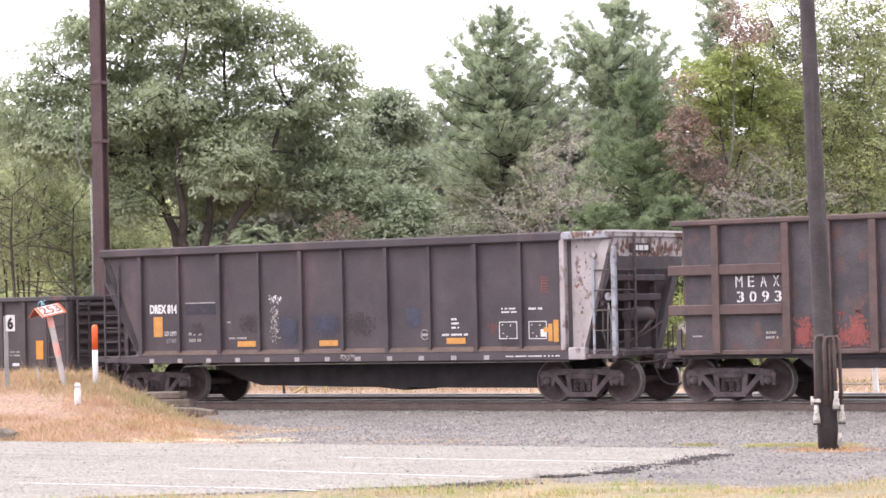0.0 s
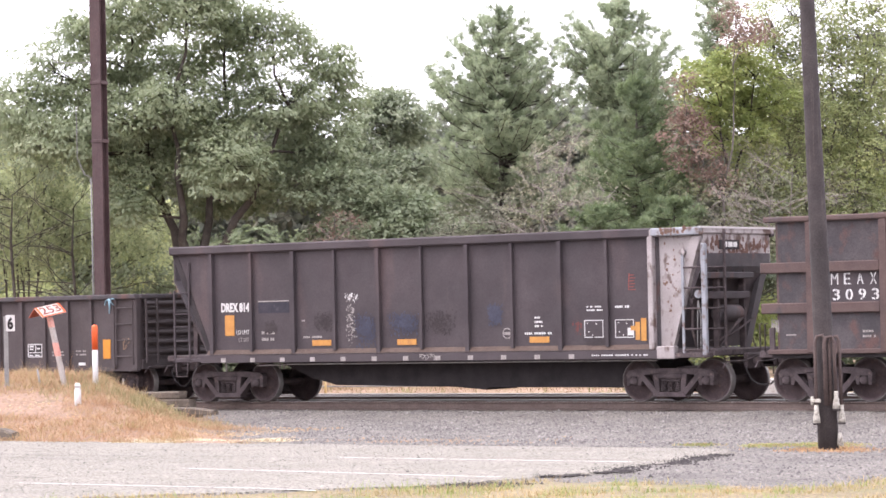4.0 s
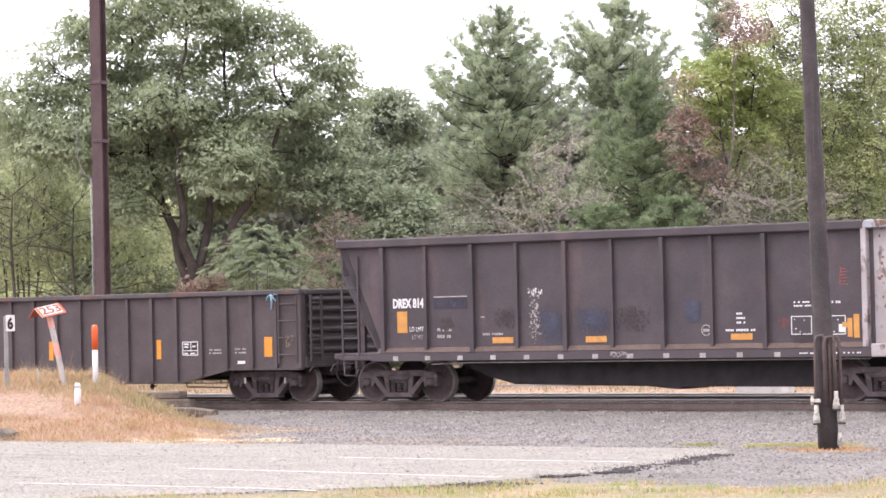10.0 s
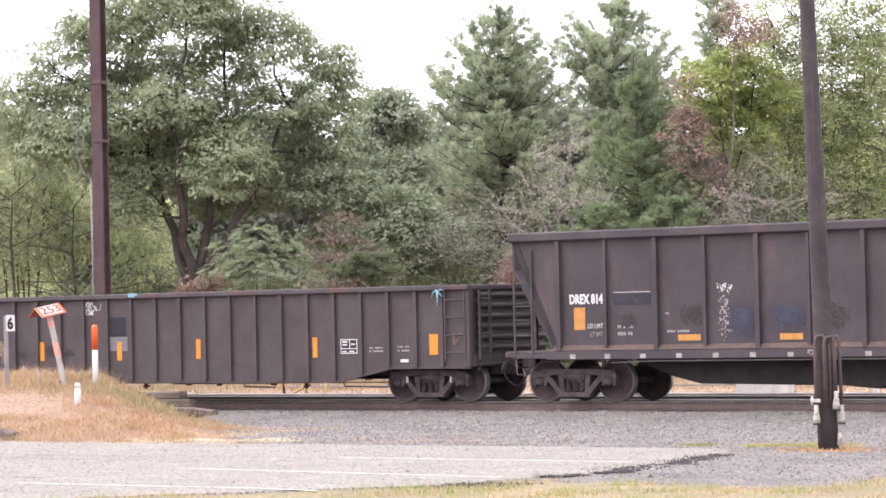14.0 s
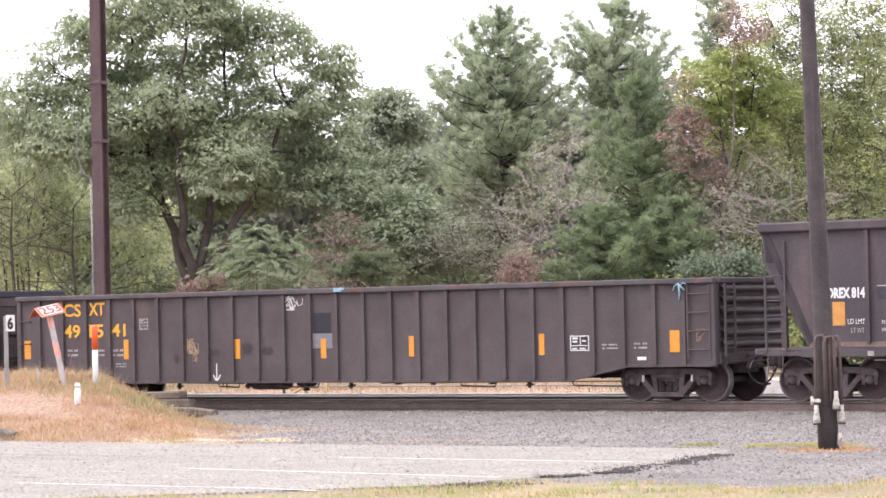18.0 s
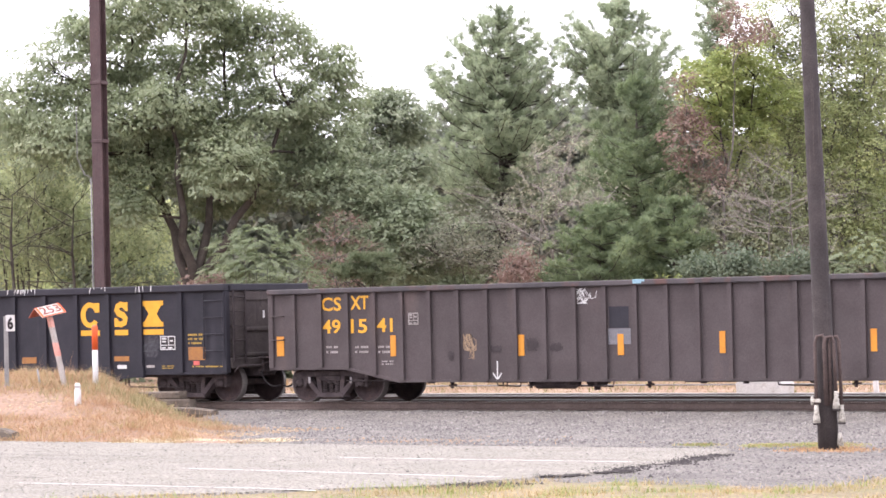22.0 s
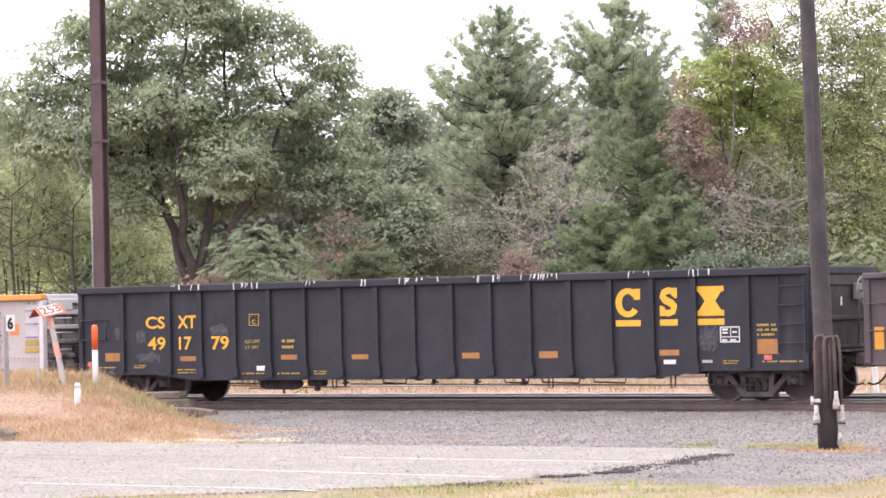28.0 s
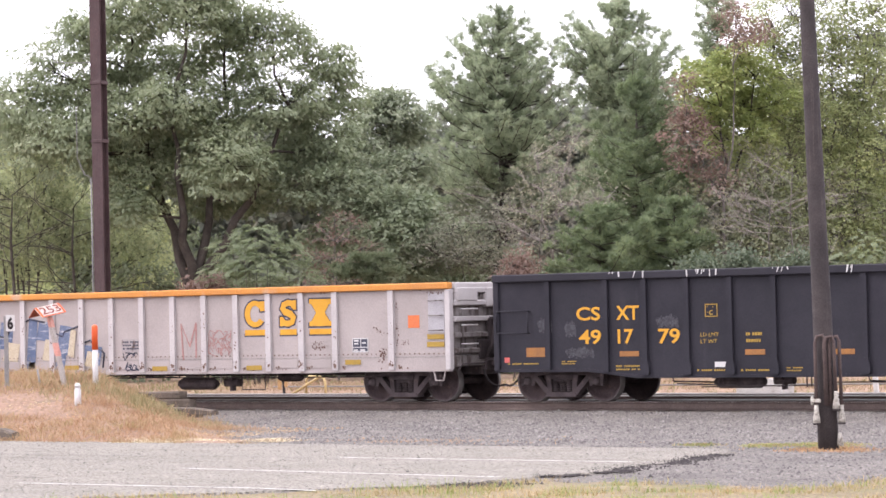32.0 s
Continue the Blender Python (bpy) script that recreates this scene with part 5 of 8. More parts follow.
part("red_stroke", Geo().prism([(5.36, 2.40), (5.38, 2.40), (5.40, 2.76), (5.38, 2.76)], SIDE - 0.009, SIDE - 0.005), REDPAINT, car_d)
scrawl(car_d, -0.1, 0.4, 0.96, 1.09, -1.602, FADED, 41, 9, 0.007)
for i, q in enumerate(((-3.15, -2.45, 1.6, 2.1), (0.0, 0.9, 1.5, 2.1), (-4.6, -4.2, 1.6, 1.9), (4.2, 4.8, 1.2, 1.4))):
    speckle(car_d, *q, SIDE, SMUDGE, 220 + i, 420, 0.030, "grime_smudge")
part("round_stencil", Geo().tube([(2.22 + 0.11 * math.cos(a * 0.393), SIDE - 0.004, 1.52 + 0.11 * math.sin(a * 0.393)) for a in range(17)], 0.012, 5).box(2.14, 2.30, SIDE - 0.006, SIDE - 0.002, 1.49, 1.55), FADED, car_d)
for i in range(12):
    q = -5.86 + 0.885 * i
    plate(q, q + 0.14, 0.95, 1.05, -1.601, FADED, car_d, "sill_reflector", 0.004)
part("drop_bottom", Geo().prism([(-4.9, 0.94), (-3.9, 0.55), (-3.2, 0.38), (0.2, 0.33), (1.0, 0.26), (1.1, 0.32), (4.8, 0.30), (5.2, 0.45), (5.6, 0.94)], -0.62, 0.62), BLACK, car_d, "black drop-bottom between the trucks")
part("drain_pipe", Geo().tube([(-4.9, -1.45, 0.86), (-3.8, -1.45, 0.89), (6.0, -1.45, 0.90)], 0.016, 6), FADED, car_d)
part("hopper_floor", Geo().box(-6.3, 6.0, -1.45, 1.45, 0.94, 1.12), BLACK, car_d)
part("end_name_plate", Geo().box(7.165, 7.175, -0.75, 0.10, 3.22, 3.42), BLACK, car_d)
part("end_name_bars", Geo().box(7.176, 7.18, -0.62, -0.42, 3.27, 3.38).box(7.176, 7.18, -0.38, -0.2, 3.27, 3.38).box(7.176, 7.18, -0.16, 0.0, 3.27, 3.38), WHITE, car_d)
for x in (-6.09, 6.09):
    truck(car_d, x)

# the rusty high-sided car ahead of it
car_e = new("ore_car")
car_e.location = (13.7, 0, 0)
tagged(car_e, "tall rust-streaked steel freight car with heavy ribs and red spray paint", "railroad car", "cars of the freight train")
for s in (-1, 1):
    part("side_sheet", Geo().box(-6.40, 6.40, *sorted((s * 1.50, s * 1.46)), 1.02, 3.76), STEEL_RUST, car_e)
    part("top_chord", Geo().box(-6.68, 6.68, *sorted((s * 1.62, s * 1.42)), 3.70, 3.82, 0.025), FRAME_RUST, car_e)
    part("side_sill", Geo().box(-6.65, 6.65, *sorted((s * 1.58, s * 1.42)), 1.0, 1.10, 0.015), FRAME_RUST, car_e)
    for q in (-5.62, -3.96, -3.0, -1.97, -0.94, 0.1, 1.13, 2.16, 3.96, 5.62):
        part("rib", Geo().prism([(q - 0.09, 1.04), (q + 0.09, 1.04), (q + 0.08, 3.70), (q - 0.08, 3.70)], *sorted((s * 1.50, s * 1.62))), FRAME_RUST, car_e)
    for k in (-1, 1):
        for z in (2.77, 1.94):
            part("side_brace", Geo().box(k * 4.05, k * 6.78, *sorted((s * 1.50, s * 1.60)), z - 0.11, z + 0.11, 0.02), FRAME_RUST, car_e)
for k in (-1, 1):
    part("end_wall", Geo().box(k * 6.35, k * 6.40, -1.46, 1.46, 1.02, 3.76), STEEL_RUST, car_e)
    part("end_post", Geo().box(k * 6.38, k * 6.46, -1.50, -1.36, 1.0, 3.7, 0.02), FRAME_RUST, car_e)
    for z in (1.94, 2.77, 3.5):
        part("end_beam", Geo().box(k * 6.40, k * 6.55, -1.3, 1.46, z - 0.1, z + 0.1, 0.02), FRAME_RUST, car_e)
    part("end_platform", Geo().box(k * 6.4, k * 7.0, -1.3, 1.3, 0.92, 1.08, 0.02), UNDER, car_e)
    coupler(car_e, k * 6.95, k)
    truck(car_e, k * 5.6)
part("floor", Geo().box(-6.6, 6.6, -1.46, 1.46, 0.92, 1.02), BLACK, car_e)
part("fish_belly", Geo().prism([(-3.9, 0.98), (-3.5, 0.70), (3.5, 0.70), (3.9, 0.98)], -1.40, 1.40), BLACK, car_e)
for q in (-6.98, -6.86):
    part("platform_post", Geo().tube([(q, -1.3, 1.05), (q, -1.3, 1.62), (q + 0.06, -1.3, 1.64)], 0.016, 6), UNDER, car_e)
part("chalk_mark", Geo().box(-6.25, -6.02, -1.508, -1.502, 1.38, 1.41), FADED, car_e)
scrawl(car_e, -6.58, -6.42, 1.45, 1.70, SIDE, FADED, 26, 8, 0.008)
part("foot_step", Geo().box(-6.62, -6.50, -1.56, -1.50, 1.02, 1.55, 0.01), UNDER, car_e)
plate(-5.40, -4.12, 2.05, 2.66, SIDE, STEEL_HOPPER, car_e, "repainted_patch", 0.002)
for i, (m, n) in enumerate(("M3", "E0", "A9", "X3")):
    x = -5.19 + 0.295 * i
    lettering(m, x, x + (0.145 if i else 0.165), 2.40, 2.63, SIDE - 0.003, WHITE, car_e, bold=0.0)
    lettering(n, x + 0.03, x + 0.195, 2.085, 2.31, SIDE - 0.003, WHITE, car_e, bold=0.01)
    plate(x + 0.066, x + 0.084, 2.40, 2.63, SIDE - 0.010, STEEL_HOPPER, car_e, "stencil_bridge", 0.001)
    plate(x + 0.104, x + 0.121, 2.085, 2.31, SIDE - 0.010, STEEL_HOPPER, car_e, "stencil_bridge", 0.001)
bars(-4.5, -4.2, 1.3, 1.5, 2, SIDE, FADED, car_e, 3)
for q, n in (((-3.86, -3.40, 1.15, 1.60), 60), ((-2.85, -2.10, 1.15, 1.60), 90), ((-2.6, -2.2, 1.5, 1.8), 25)):
    speckle(car_e, *q, SIDE, REDPAINT, n, n * 5, 0.036, "spray_paint")
scrawl(car_e, -3.86, -3.40, 1.15, 1.75, SIDE - 0.010, REDPAINT, 6, 10, 0.012)
scrawl(car_e, -2.85, -2.05, 1.15, 1.88, SIDE - 0.012, REDPAINT, 7, 14, 0.012)


# ---- poles, signs and clutter beside the track ----
PORCELAIN = material("dirty_cream_porcelain", (0.30, 0.275, 0.235), (0.40, 0.37, 0.32), 9.0, 0.5, c3=(0.12, 0.10, 0.08), stain=0.54, bump=0.05)
p0, p1 = Vector((16.76, -13.12, -0.32)), Vector((16.76, -13.12, -0.32)) + Vector((-0.22, -0.14, 11.0))
pole = thing("utility_pole", Geo().tube([p0.lerp(p1, i / 8) for i in range(9)], [0.165 - 0.009 * i for i in range(9)], 16), POLEWOOD,
             "dark creosoted wooden utility pole, slightly leaning, on gravel", "utility pole")
for i, (du, dv, top, bot) in enumerate(((-0.12, -0.17, 1.52, 0.06), (0.02, -0.20, 1.50, 0.28), (0.11, -0.16, 1.50, 0.06))):
    c = p0 + ASIDE * du + AHEAD * dv
    a, b = c + ASIDE * -0.08, c + ASIDE * 0.09
    part("conduit", Geo().tube([(a.x, a.y, 0.42 if i else 0.12), (a.x, a.y, top - 0.12), (*(c + ASIDE * -0.05).xy, top - 0.02), (*(c + ASIDE * 0.04).xy, top), (*(b + ASIDE * -0.02).xy, top - 0.08), (b.x, b.y, bot + 0.35)], 0.028, 8),
         material("rusty_conduit", (0.067, 0.047, 0.044), (0.094, 0.067, 0.060), 5, 0.8) if i == 0 else bpy.data.materials["rusty_conduit"], pole)
    q = (a if i == 0 else b)
    part("pothead", Geo().tube([(q.x, q.y, bot + 0.36), (q.x, q.y, bot + 0.26), (q.x, q.y, bot + 0.16), (q.x, q.y, bot + 0.08)], [0.034, 0.038, 0.058, 0.064], 10), PORCELAIN, pole, "dirty cream porcelain cable end")
    part("pothead_rim", Geo().tube([(q.x, q.y, bot + 0.08), (q.x, q.y, bot + 0.05)], [0.066, 0.058], 10), POLEWOOD, pole)
q = p0 + ASIDE * 0.17 + AHEAD * -0.12
part("pothead", Geo().tube([(q.x, q.y, -0.02), (q.x, q.y, -0.10), (q.x, q.y, -0.22)], [0.03, 0.045, 0.055], 10), PORCELAIN, pole)
q = p0 + ASIDE * -0.22 + AHEAD * -0.17
part("bracket", Geo().box(q.x - 0.07, q.x + 0.10, q.y - 0.02, q.y + 0.02, 0.46, 0.52, 0.01).tube([(q.x - 0.05, q.y, 0.42), (q.x - 0.05, q.y, 0.56)], 0.025, 8), PORCELAIN, pole)

# steel column behind the tracks
c0 = spot(-9.9, 84.0, -0.25)
ccol = Vector((c0.x, c0.y, 0))
column = new("steel_column")
tagged(column, "tall maroon steel H-section column behind the tracks", "pole")
column.matrix_world = Matrix.Translation(c0) @ pose(0, 0, 0, 0, 0, math.degrees(TURN) - 27)
part("flange", Geo().box(-0.17, 0.17, -0.17, -0.145, 0, 14.5), POLESTEEL, column)
part("flange", Geo().box(-0.17, 0.17, 0.145, 0.17, 0, 14.5), POLESTEEL, column)
part("web", Geo().box(-0.03, 0.03, -0.145, 0.145, 0, 14.5), POLESTEEL, column)
for z in (7.4, 9.1):
    part("collar", Geo().box(-0.19, 0.19, -0.19, 0.19, z, z + 0.10, 0.01), POLESTEEL, column)
part("conduit", Geo().tube([(-0.23, -0.15, 0.2), (-0.23, -0.15, 6.4)], 0.022, 8), GREYPOST, column, "pale conduit up one edge")
part("loose_cable", Geo().tube([(-0.23, -0.15, 6.4), (-0.45, -0.15, 6.5), (-0.70, -0.15, 7.0), (-0.70, -0.15, 8.0), (-0.72, -0.15, 8.5)], 0.014, 6), GREYPOST, column)
part("guy_wire", Geo().tube([(-0.2, 0, 9.75), (-1.2, 0.2, 9.82), (-1.9, 0.4, 9.9)], 0.012, 5), GREYPOST, column)
part("base_plate", Geo().box(-0.35, 0.35, -0.35, 0.35, -0.05, 0.04), CONCRETE, column)

# leaning number board, milepost, marker posts
PY = -7.0
FADEDPINK = material("faded_pink_paint", (0.46, 0.21, 0.17), (0.52, 0.27, 0.22), 6, 0.7, c3=(0.36, 0.30, 0.27), stain=0.6)
PALEWOOD = material("bleached_post_wood", (0.25, 0.225, 0.205), (0.34, 0.31, 0.285), 3.0, 0.85, c3=(0.20, 0.17, 0.15), stain=0.58, streak=(6, 6, 0.5), bump=0.3)
board = new("number_board")
board.location = (-5.55, PY, level(-5.55, PY))
tagged(board, "leaning wooden post with an orange and white board reading 253", "sign")
z0 = level(-5.55, PY)
part("post", Geo().add([(x * 0.046 + 0.30 - 0.47 * t, y * 0.046, -0.1 + t * 1.72) for t in (0, 1) for x, y in ((-1, -1), (1, -1), (1, 1), (-1, 1))],
                       [(0, 1, 5, 4), (1, 2, 6, 5), (2, 3, 7, 6), (3, 0, 4, 7), (4, 5, 6, 7)]), PALEWOOD, board)
for t0, t1 in ((0.45, 0.62), (0.82, 0.95)):
    part("painted_band", Geo().add([(x * 0.049 + 0.30 - 0.47 * t, y * 0.049, -0.1 + t * 1.72) for t in (t0, t1) for x, y in ((-1, -1), (1, -1), (1, 1), (-1, 1))],
                                   [(0, 1, 5, 4), (1, 2, 6, 5), (2, 3, 7, 6), (3, 0, 4, 7)]), FADEDPINK, board)
TENT = pose(-0.18, -0.05, 1.68, 0, -9, 86)
bw = new("board_panel", Geo().box(-0.36, 0.36, -0.012, 0.012, -0.15, 0.15, 0.004).mesh("board_panel"))
bw.data.materials.append(material("peeling_white_board", (0.415, 0.362, 0.322), (0.469, 0.415, 0.375), 5, 0.7, c3=(0.62, 0.20, 0.09), stain=0.60))
bw.parent = board
bw.matrix_local = TENT @ pose(0, -0.11, 0, -46)
for q in (-0.33, 0.33):
    part("board_trim", Geo().box(q - 0.03, q + 0.03, -0.016, -0.012, -0.15, 0.15), ORANGE_RED, bw)
part("board_trim", Geo().box(-0.30, 0.30, -0.016, -0.012, -0.15, -0.125), ORANGE_RED, bw)
bk = new("board_back", Geo().box(-0.36, 0.36, -0.012, 0.012, -0.15, 0.15, 0.004).mesh("board_back"))
bk.data.materials.append(material("dark_red_board", (0.26, 0.070, 0.045), (0.33, 0.095, 0.060), 6, 0.8))
bk.parent = board
bk.matrix_local = TENT @ pose(0, 0.11, 0, 46)
lettering("253", -0.28, 0.28, -0.09, 0.12, -0.013, REDPAINT, bw, "number", 0.010)
mile = new("milepost")
mile.location, mile.rotation_euler = (-7.03, PY, level(-7.03, PY)), (0, 0, radians(42))
tagged(mile, "grey milepost with a small white plate reading 6", "sign")
part("post", Geo().box(-0.05, 0.05, -0.04, 0.04, -0.1, 2.14 - mile.location.z, 0.01), GREYPOST, mile)
part("number_plate", Geo().box(0.0, 0.20, -0.065, -0.045, 1.80 - mile.location.z, 2.16 - mile.location.z, 0.004), WHITE, mile)
lettering("6", 0.035, 0.165, 1.84 - mile.location.z, 2.12 - mile.location.z, -0.066, BLACK, mile, "number", 0.04)
marker = new("marker_post")
marker.location = (-4.37, PY, level(-4.37, PY))
tagged(marker, "round-topped white marker post with an orange upper part", "marker post")
zt = 1.91 - marker.location.z
part("shaft", Geo().tube([(0, 0, -0.1), (0, 0, zt - 0.55)], 0.062, 14), WHITE, marker)
part("cap", Geo().tube([(0, 0, zt - 0.55), (0, 0, zt - 0.05), (0, 0, zt - 0.015), (0, 0, zt)], [0.066, 0.066, 0.05, 0.02], 14), ORANGE_RED, marker, "orange cap")
stub = new("short_post")
stub.location = (-2.59, -9.5, level(-2.59, -9.5))
tagged(stub, "short white concrete post in dry grass", "post")
zs = 0.71 - stub.location.z
part("shaft", Geo().tube([(0, 0, -0.1), (0, 0, zs - 0.14), (0, 0, zs - 0.13), (0, 0, zs - 0.08)], [0.072, 0.068, 0.056, 0.056], 10), WHITE, stub)
part("cap", Geo().tube([(0, 0, zs - 0.08), (0, 0, zs - 0.05), (0, 0, zs)], [0.066, 0.066, 0.036], 10), WHITE, stub)
thing("stake", Geo().tube([(-5.95, -7.0, 0.3), (-6.10, -7.0, 0.95)], 0.02, 6), GREYPOST, "thin leaning grey stake in dry grass", "stake")

rng = random.Random(44)


def timber(x0, x1, y, za, zb, yaw, label, broken=0.0):
    """An old squared timber with worn edges and a ragged end."""
    g, n, w = Geo(), 7, 0.125
    p = []
    for i in range(n):
        x = x0 + (x1 - x0) * i / (n - 1)
        k = 1 - broken * max(0, (i - n + 3) / 2) ** 2
        for a, b in ((-1, 0.12), (-0.86, 0), (0.86, 0), (1, 0.12), (1, 0.85), (0.80, 1), (-0.80, 1), (-1, 0.85)):
            p.append((x + rng.uniform(-0.03, 0.03) * (i == n - 1), a * w * (0.5 + 0.5 * k) + rng.uniform(-0.008, 0.008), za + (zb - za) * b * k + rng.uniform(-0.010, 0.006)))
    q = [(i * 8 + j, i * 8 + (j + 1) % 8, i * 8 + 8 + (j + 1) % 8, i * 8 + 8 + j)[::-1] for i in range(n - 1) for j in range(8)]
    g.add(p, q + [tuple(range(8)), tuple(range(8 * n - 1, 8 * n - 9, -1))])
    g.v = [(a - x1, b, c) for a, b, c in g.v]
    thing("timber", g, TIE, label, "timber", "old timbers", m=pose(x1, y, 0, 0, rng.uniform(-1, 1), yaw))


for q in ((-9.0, -4.45, -4.0, 0.20, 0.36, 1.5), (-8.0, -4.15, -4.05, 0.0, 0.18, -2), (-4.75, -3.62, -4.4, -0.22, -0.03, 4, 0.5), (-4.9, -3.2, -5.6, -0.34, -0.20, -5), (-6.0, -2.35, -5.4, -0.12, 0.05, 2, 0.35), (-3.4, -2.2, -6.8, -0.35, -0.2, -8, 0.4)):
    timber(*q[:6], "weathered grey-brown timber stacked at the end of the mound", *q[6:])
timber(-2.6, -0.75, -13.25, -0.35, -0.02, 3, "dark old timber lying in the mound's edge", 0.3)
timber(-1.0, 0.45, -9.0, -0.32, -0.17, 6, "half-buried timber low on the mound's shoulder", 0.5)

# beyond the tracks
block = Geo().prism([(-0.58, 0), (0.59, 0), (0.62, 0.28), (0.54, 0.38), (0.2, 0.42), (-0.1, 0.39), (-0.52, 0.42), (-0.61, 0.30)], -0.35, 0.35)
thing("concrete_block", block, CONCRETE, "long whitewashed concrete block in dry grass beyond the tracks", "concrete block", m=pose(4.22, 7.3, -0.16, 0, 0, 4))
for x, h in ((7.35, 0.62),):
    thing("white_post", Geo().box(-0.055, 0.055, -0.05, 0.05, -0.3, h, 0.015), WHITE, "short white post in dry grass beyond the tracks", "post", m=pose(x, 7.0, -0.1, 0, -3, 0))
HOOP = material("yellow_bent_pipe", (0.415, 0.308, 0.134), (0.456, 0.348, 0.174), 6, 0.6)
h0 = (-9.93, 7.5)
thing("bent_pipe", Geo().tube([(h0[0] + a, h0[1], z) for a, z in ((0.62, -0.25), (0.60, 0.22), (0.55, 0.32), (0.42, 0.36), (0.30, 0.30), (-0.75, -0.22))], 0.035, 8), HOOP,
      "bent yellow pipe standing in dry grass", "pipe")
thing("bent_pipe", Geo().tube([(h0[0] - 1.0 + a, h0[1] + 1.2, z) for a, z in ((0.0, -0.25), (0.02, 0.25), (0.12, 0.33), (0.35, 0.34))], 0.035, 8), HOOP,
      "bent yellow pipe standing in dry grass", "pipe")
sg = new("low_sign_post")
sg.location = (-11.15, 8.0, level(-11.15, 8.0))
tagged(sg, "low post with a tan board beyond the tracks", "post")
part("post", Geo().box(-0.03, 0.03, -0.03, 0.03, -0.1, 0.42, 0.006), BLACK, sg)
part("cap", Geo().box(-0.12, 0.06, -0.05, 0.05, 0.36, 0.46, 0.01), WHITE, sg)
part("board", Geo().box(-0.18, -0.06, -0.05, -0.02, 0.14, 0.42, 0.005), material("tan_board", (0.34, 0.20, 0.09), (0.40, 0.25, 0.12), 5, 0.8), sg)
part("board", Geo().box(0.05, 0.16, -0.05, -0.02, 0.20, 0.42, 0.005), bpy.data.materials["tan_board"], sg)
thing("guy_cable", Geo().tube([(-23.78, 4.98, -0.3), (-21.35, 6.62, 3.34), (-19.39, 7.94, 6.28)], 0.008, 5), BARK, "thin slanting guy cable before the thicket", "cable")
thing("wire_fence", Geo().tube([(-12, 8.6, 0.06), (10, 8.6, 0.08)], 0.02, 5), GREYPOST, "low pale cable strung along the dry grass", "cable")


# ---- grass ----
def blades(name, n, where, tall, mat, label, seed, lean=0.35, wide=0.010, tuft=1, loose=0.07):
    """Single blades, in tufts, on the ground."""
    rng = np.random.default_rng(seed)
    v, f = [], []
    for i in range(n // tuft):
        q = where(rng)
        if q is None:
            continue
        k = q[2] * rng.uniform(0.55, 1.35)
        for j in range(tuft):
            x, y = q[0] + rng.normal() * loose, q[1] + rng.normal() * loose
            z, h, a = level(x, y), tall * k * rng.uniform(0.4, 1.2), rng.uniform(0, 6.28)
            dx, dy = math.cos(a) * lean * h * rng.uniform(0.2, 1), math.sin(a) * lean * h * rng.uniform(0.2, 1)
            w = wide * rng.uniform(0.7, 1.5)
            wx, wy = math.cos(a + 1.57) * w, math.sin(a + 1.57) * w
            c = len(v)
            v += [(x - wx, y - wy, z), (x + wx, y + wy, z), (x + dx * 0.4 + wx * 0.7, y + dy * 0.4 + wy * 0.7, z + h * 0.6), (x + dx * 0.4 - wx * 0.7, y + dy * 0.4 - wy * 0.7, z + h * 0.6), (x + dx, y + dy, z + h)]
            f += [(c, c + 1, c + 2, c + 3), (c + 3, c + 2, c + 4)]
    me = bpy.data.meshes.new(name)
    me.from_pydata(v, [], f)
    return thing(name, me, mat, label, "grass", kind="stuff")


VERGE = foliage("yellowing_verge_grass", (0.25, 0.215, 0.085), (0.34, 0.265, 0.125), (0.40, 0.29, 0.155), 0.3)
LUSH = foliage("fresh_green_grass", (0.150, 0.205, 0.050), (0.225, 0.270, 0.075), (0.320, 0.310, 0.115), 0.35)
REDSTRAW = foliage("rusty_straw", (0.30, 0.150, 0.075), (0.38, 0.210, 0.105), (0.42, 0.270, 0.140), 0.3)


WEED = foliage("olive_weed_leaves", (0.160, 0.150, 0.062), (0.235, 0.210, 0.098), (0.310, 0.260, 0.135), 0.35)


def on_mound(rng):
    x, y = rng.uniform(-12, 6.5), rng.uniform(-13.7, -3.2)
    q = 4.9 - x - 0.95 * (y + 13.4)
    bare = smooth((q - 3.6) / 1.5) * smooth((y + 11.4) / 0.8) * smooth((-8.0 - y) / 0.9)
    thick = noise.noise((x * 0.6, y * 0.6, 1.7)) * 0.8 + 0.75 - 1.15 * bare - (0.35 if q < 1.2 else 0)
    return (x, y, 0.30 + 0.5 * smooth(thick) + 0.9 * max(0, noise.noise((x * 1.5, y * 1.5, 5.5))) + (0.35 if y > -8 else 0)) if q > -0.25 and thick > rng.uniform(0, 0.7) else None


blades("mound_grass", 95000, on_mound, 0.14, STRAW, "dry straw-coloured grass on the mound", 2, 1.5, 0.0042, 24, 0.13)
blades("mound_stalks", 6000, on_mound, 0.26, STRAW, "taller dry stalks on the mound", 3, 0.9, 0.0035, 5, 0.14)
blades("mound_seedheads", 9000, lambda r: (lambda q: (q[0], q[1], q[2] * 1.1) if q and q[1] < -8.5 else None)(on_mound(r)), 0.17, REDSTRAW, "reddish seeding grass on the mound's front", 33, 1.8, 0.004, 8, 0.15)
blades("crest_grass", 16000, lambda r: (lambda q: (q[0], q[1], q[2] * r.uniform(0.7, 1.4)) if q and q[1] > -8.6 else None)(on_mound(r)), 0.15, VERGE, "yellow-green grass tufts along the mound's crest", 37, 1.0, 0.0045, 20, 0.11)
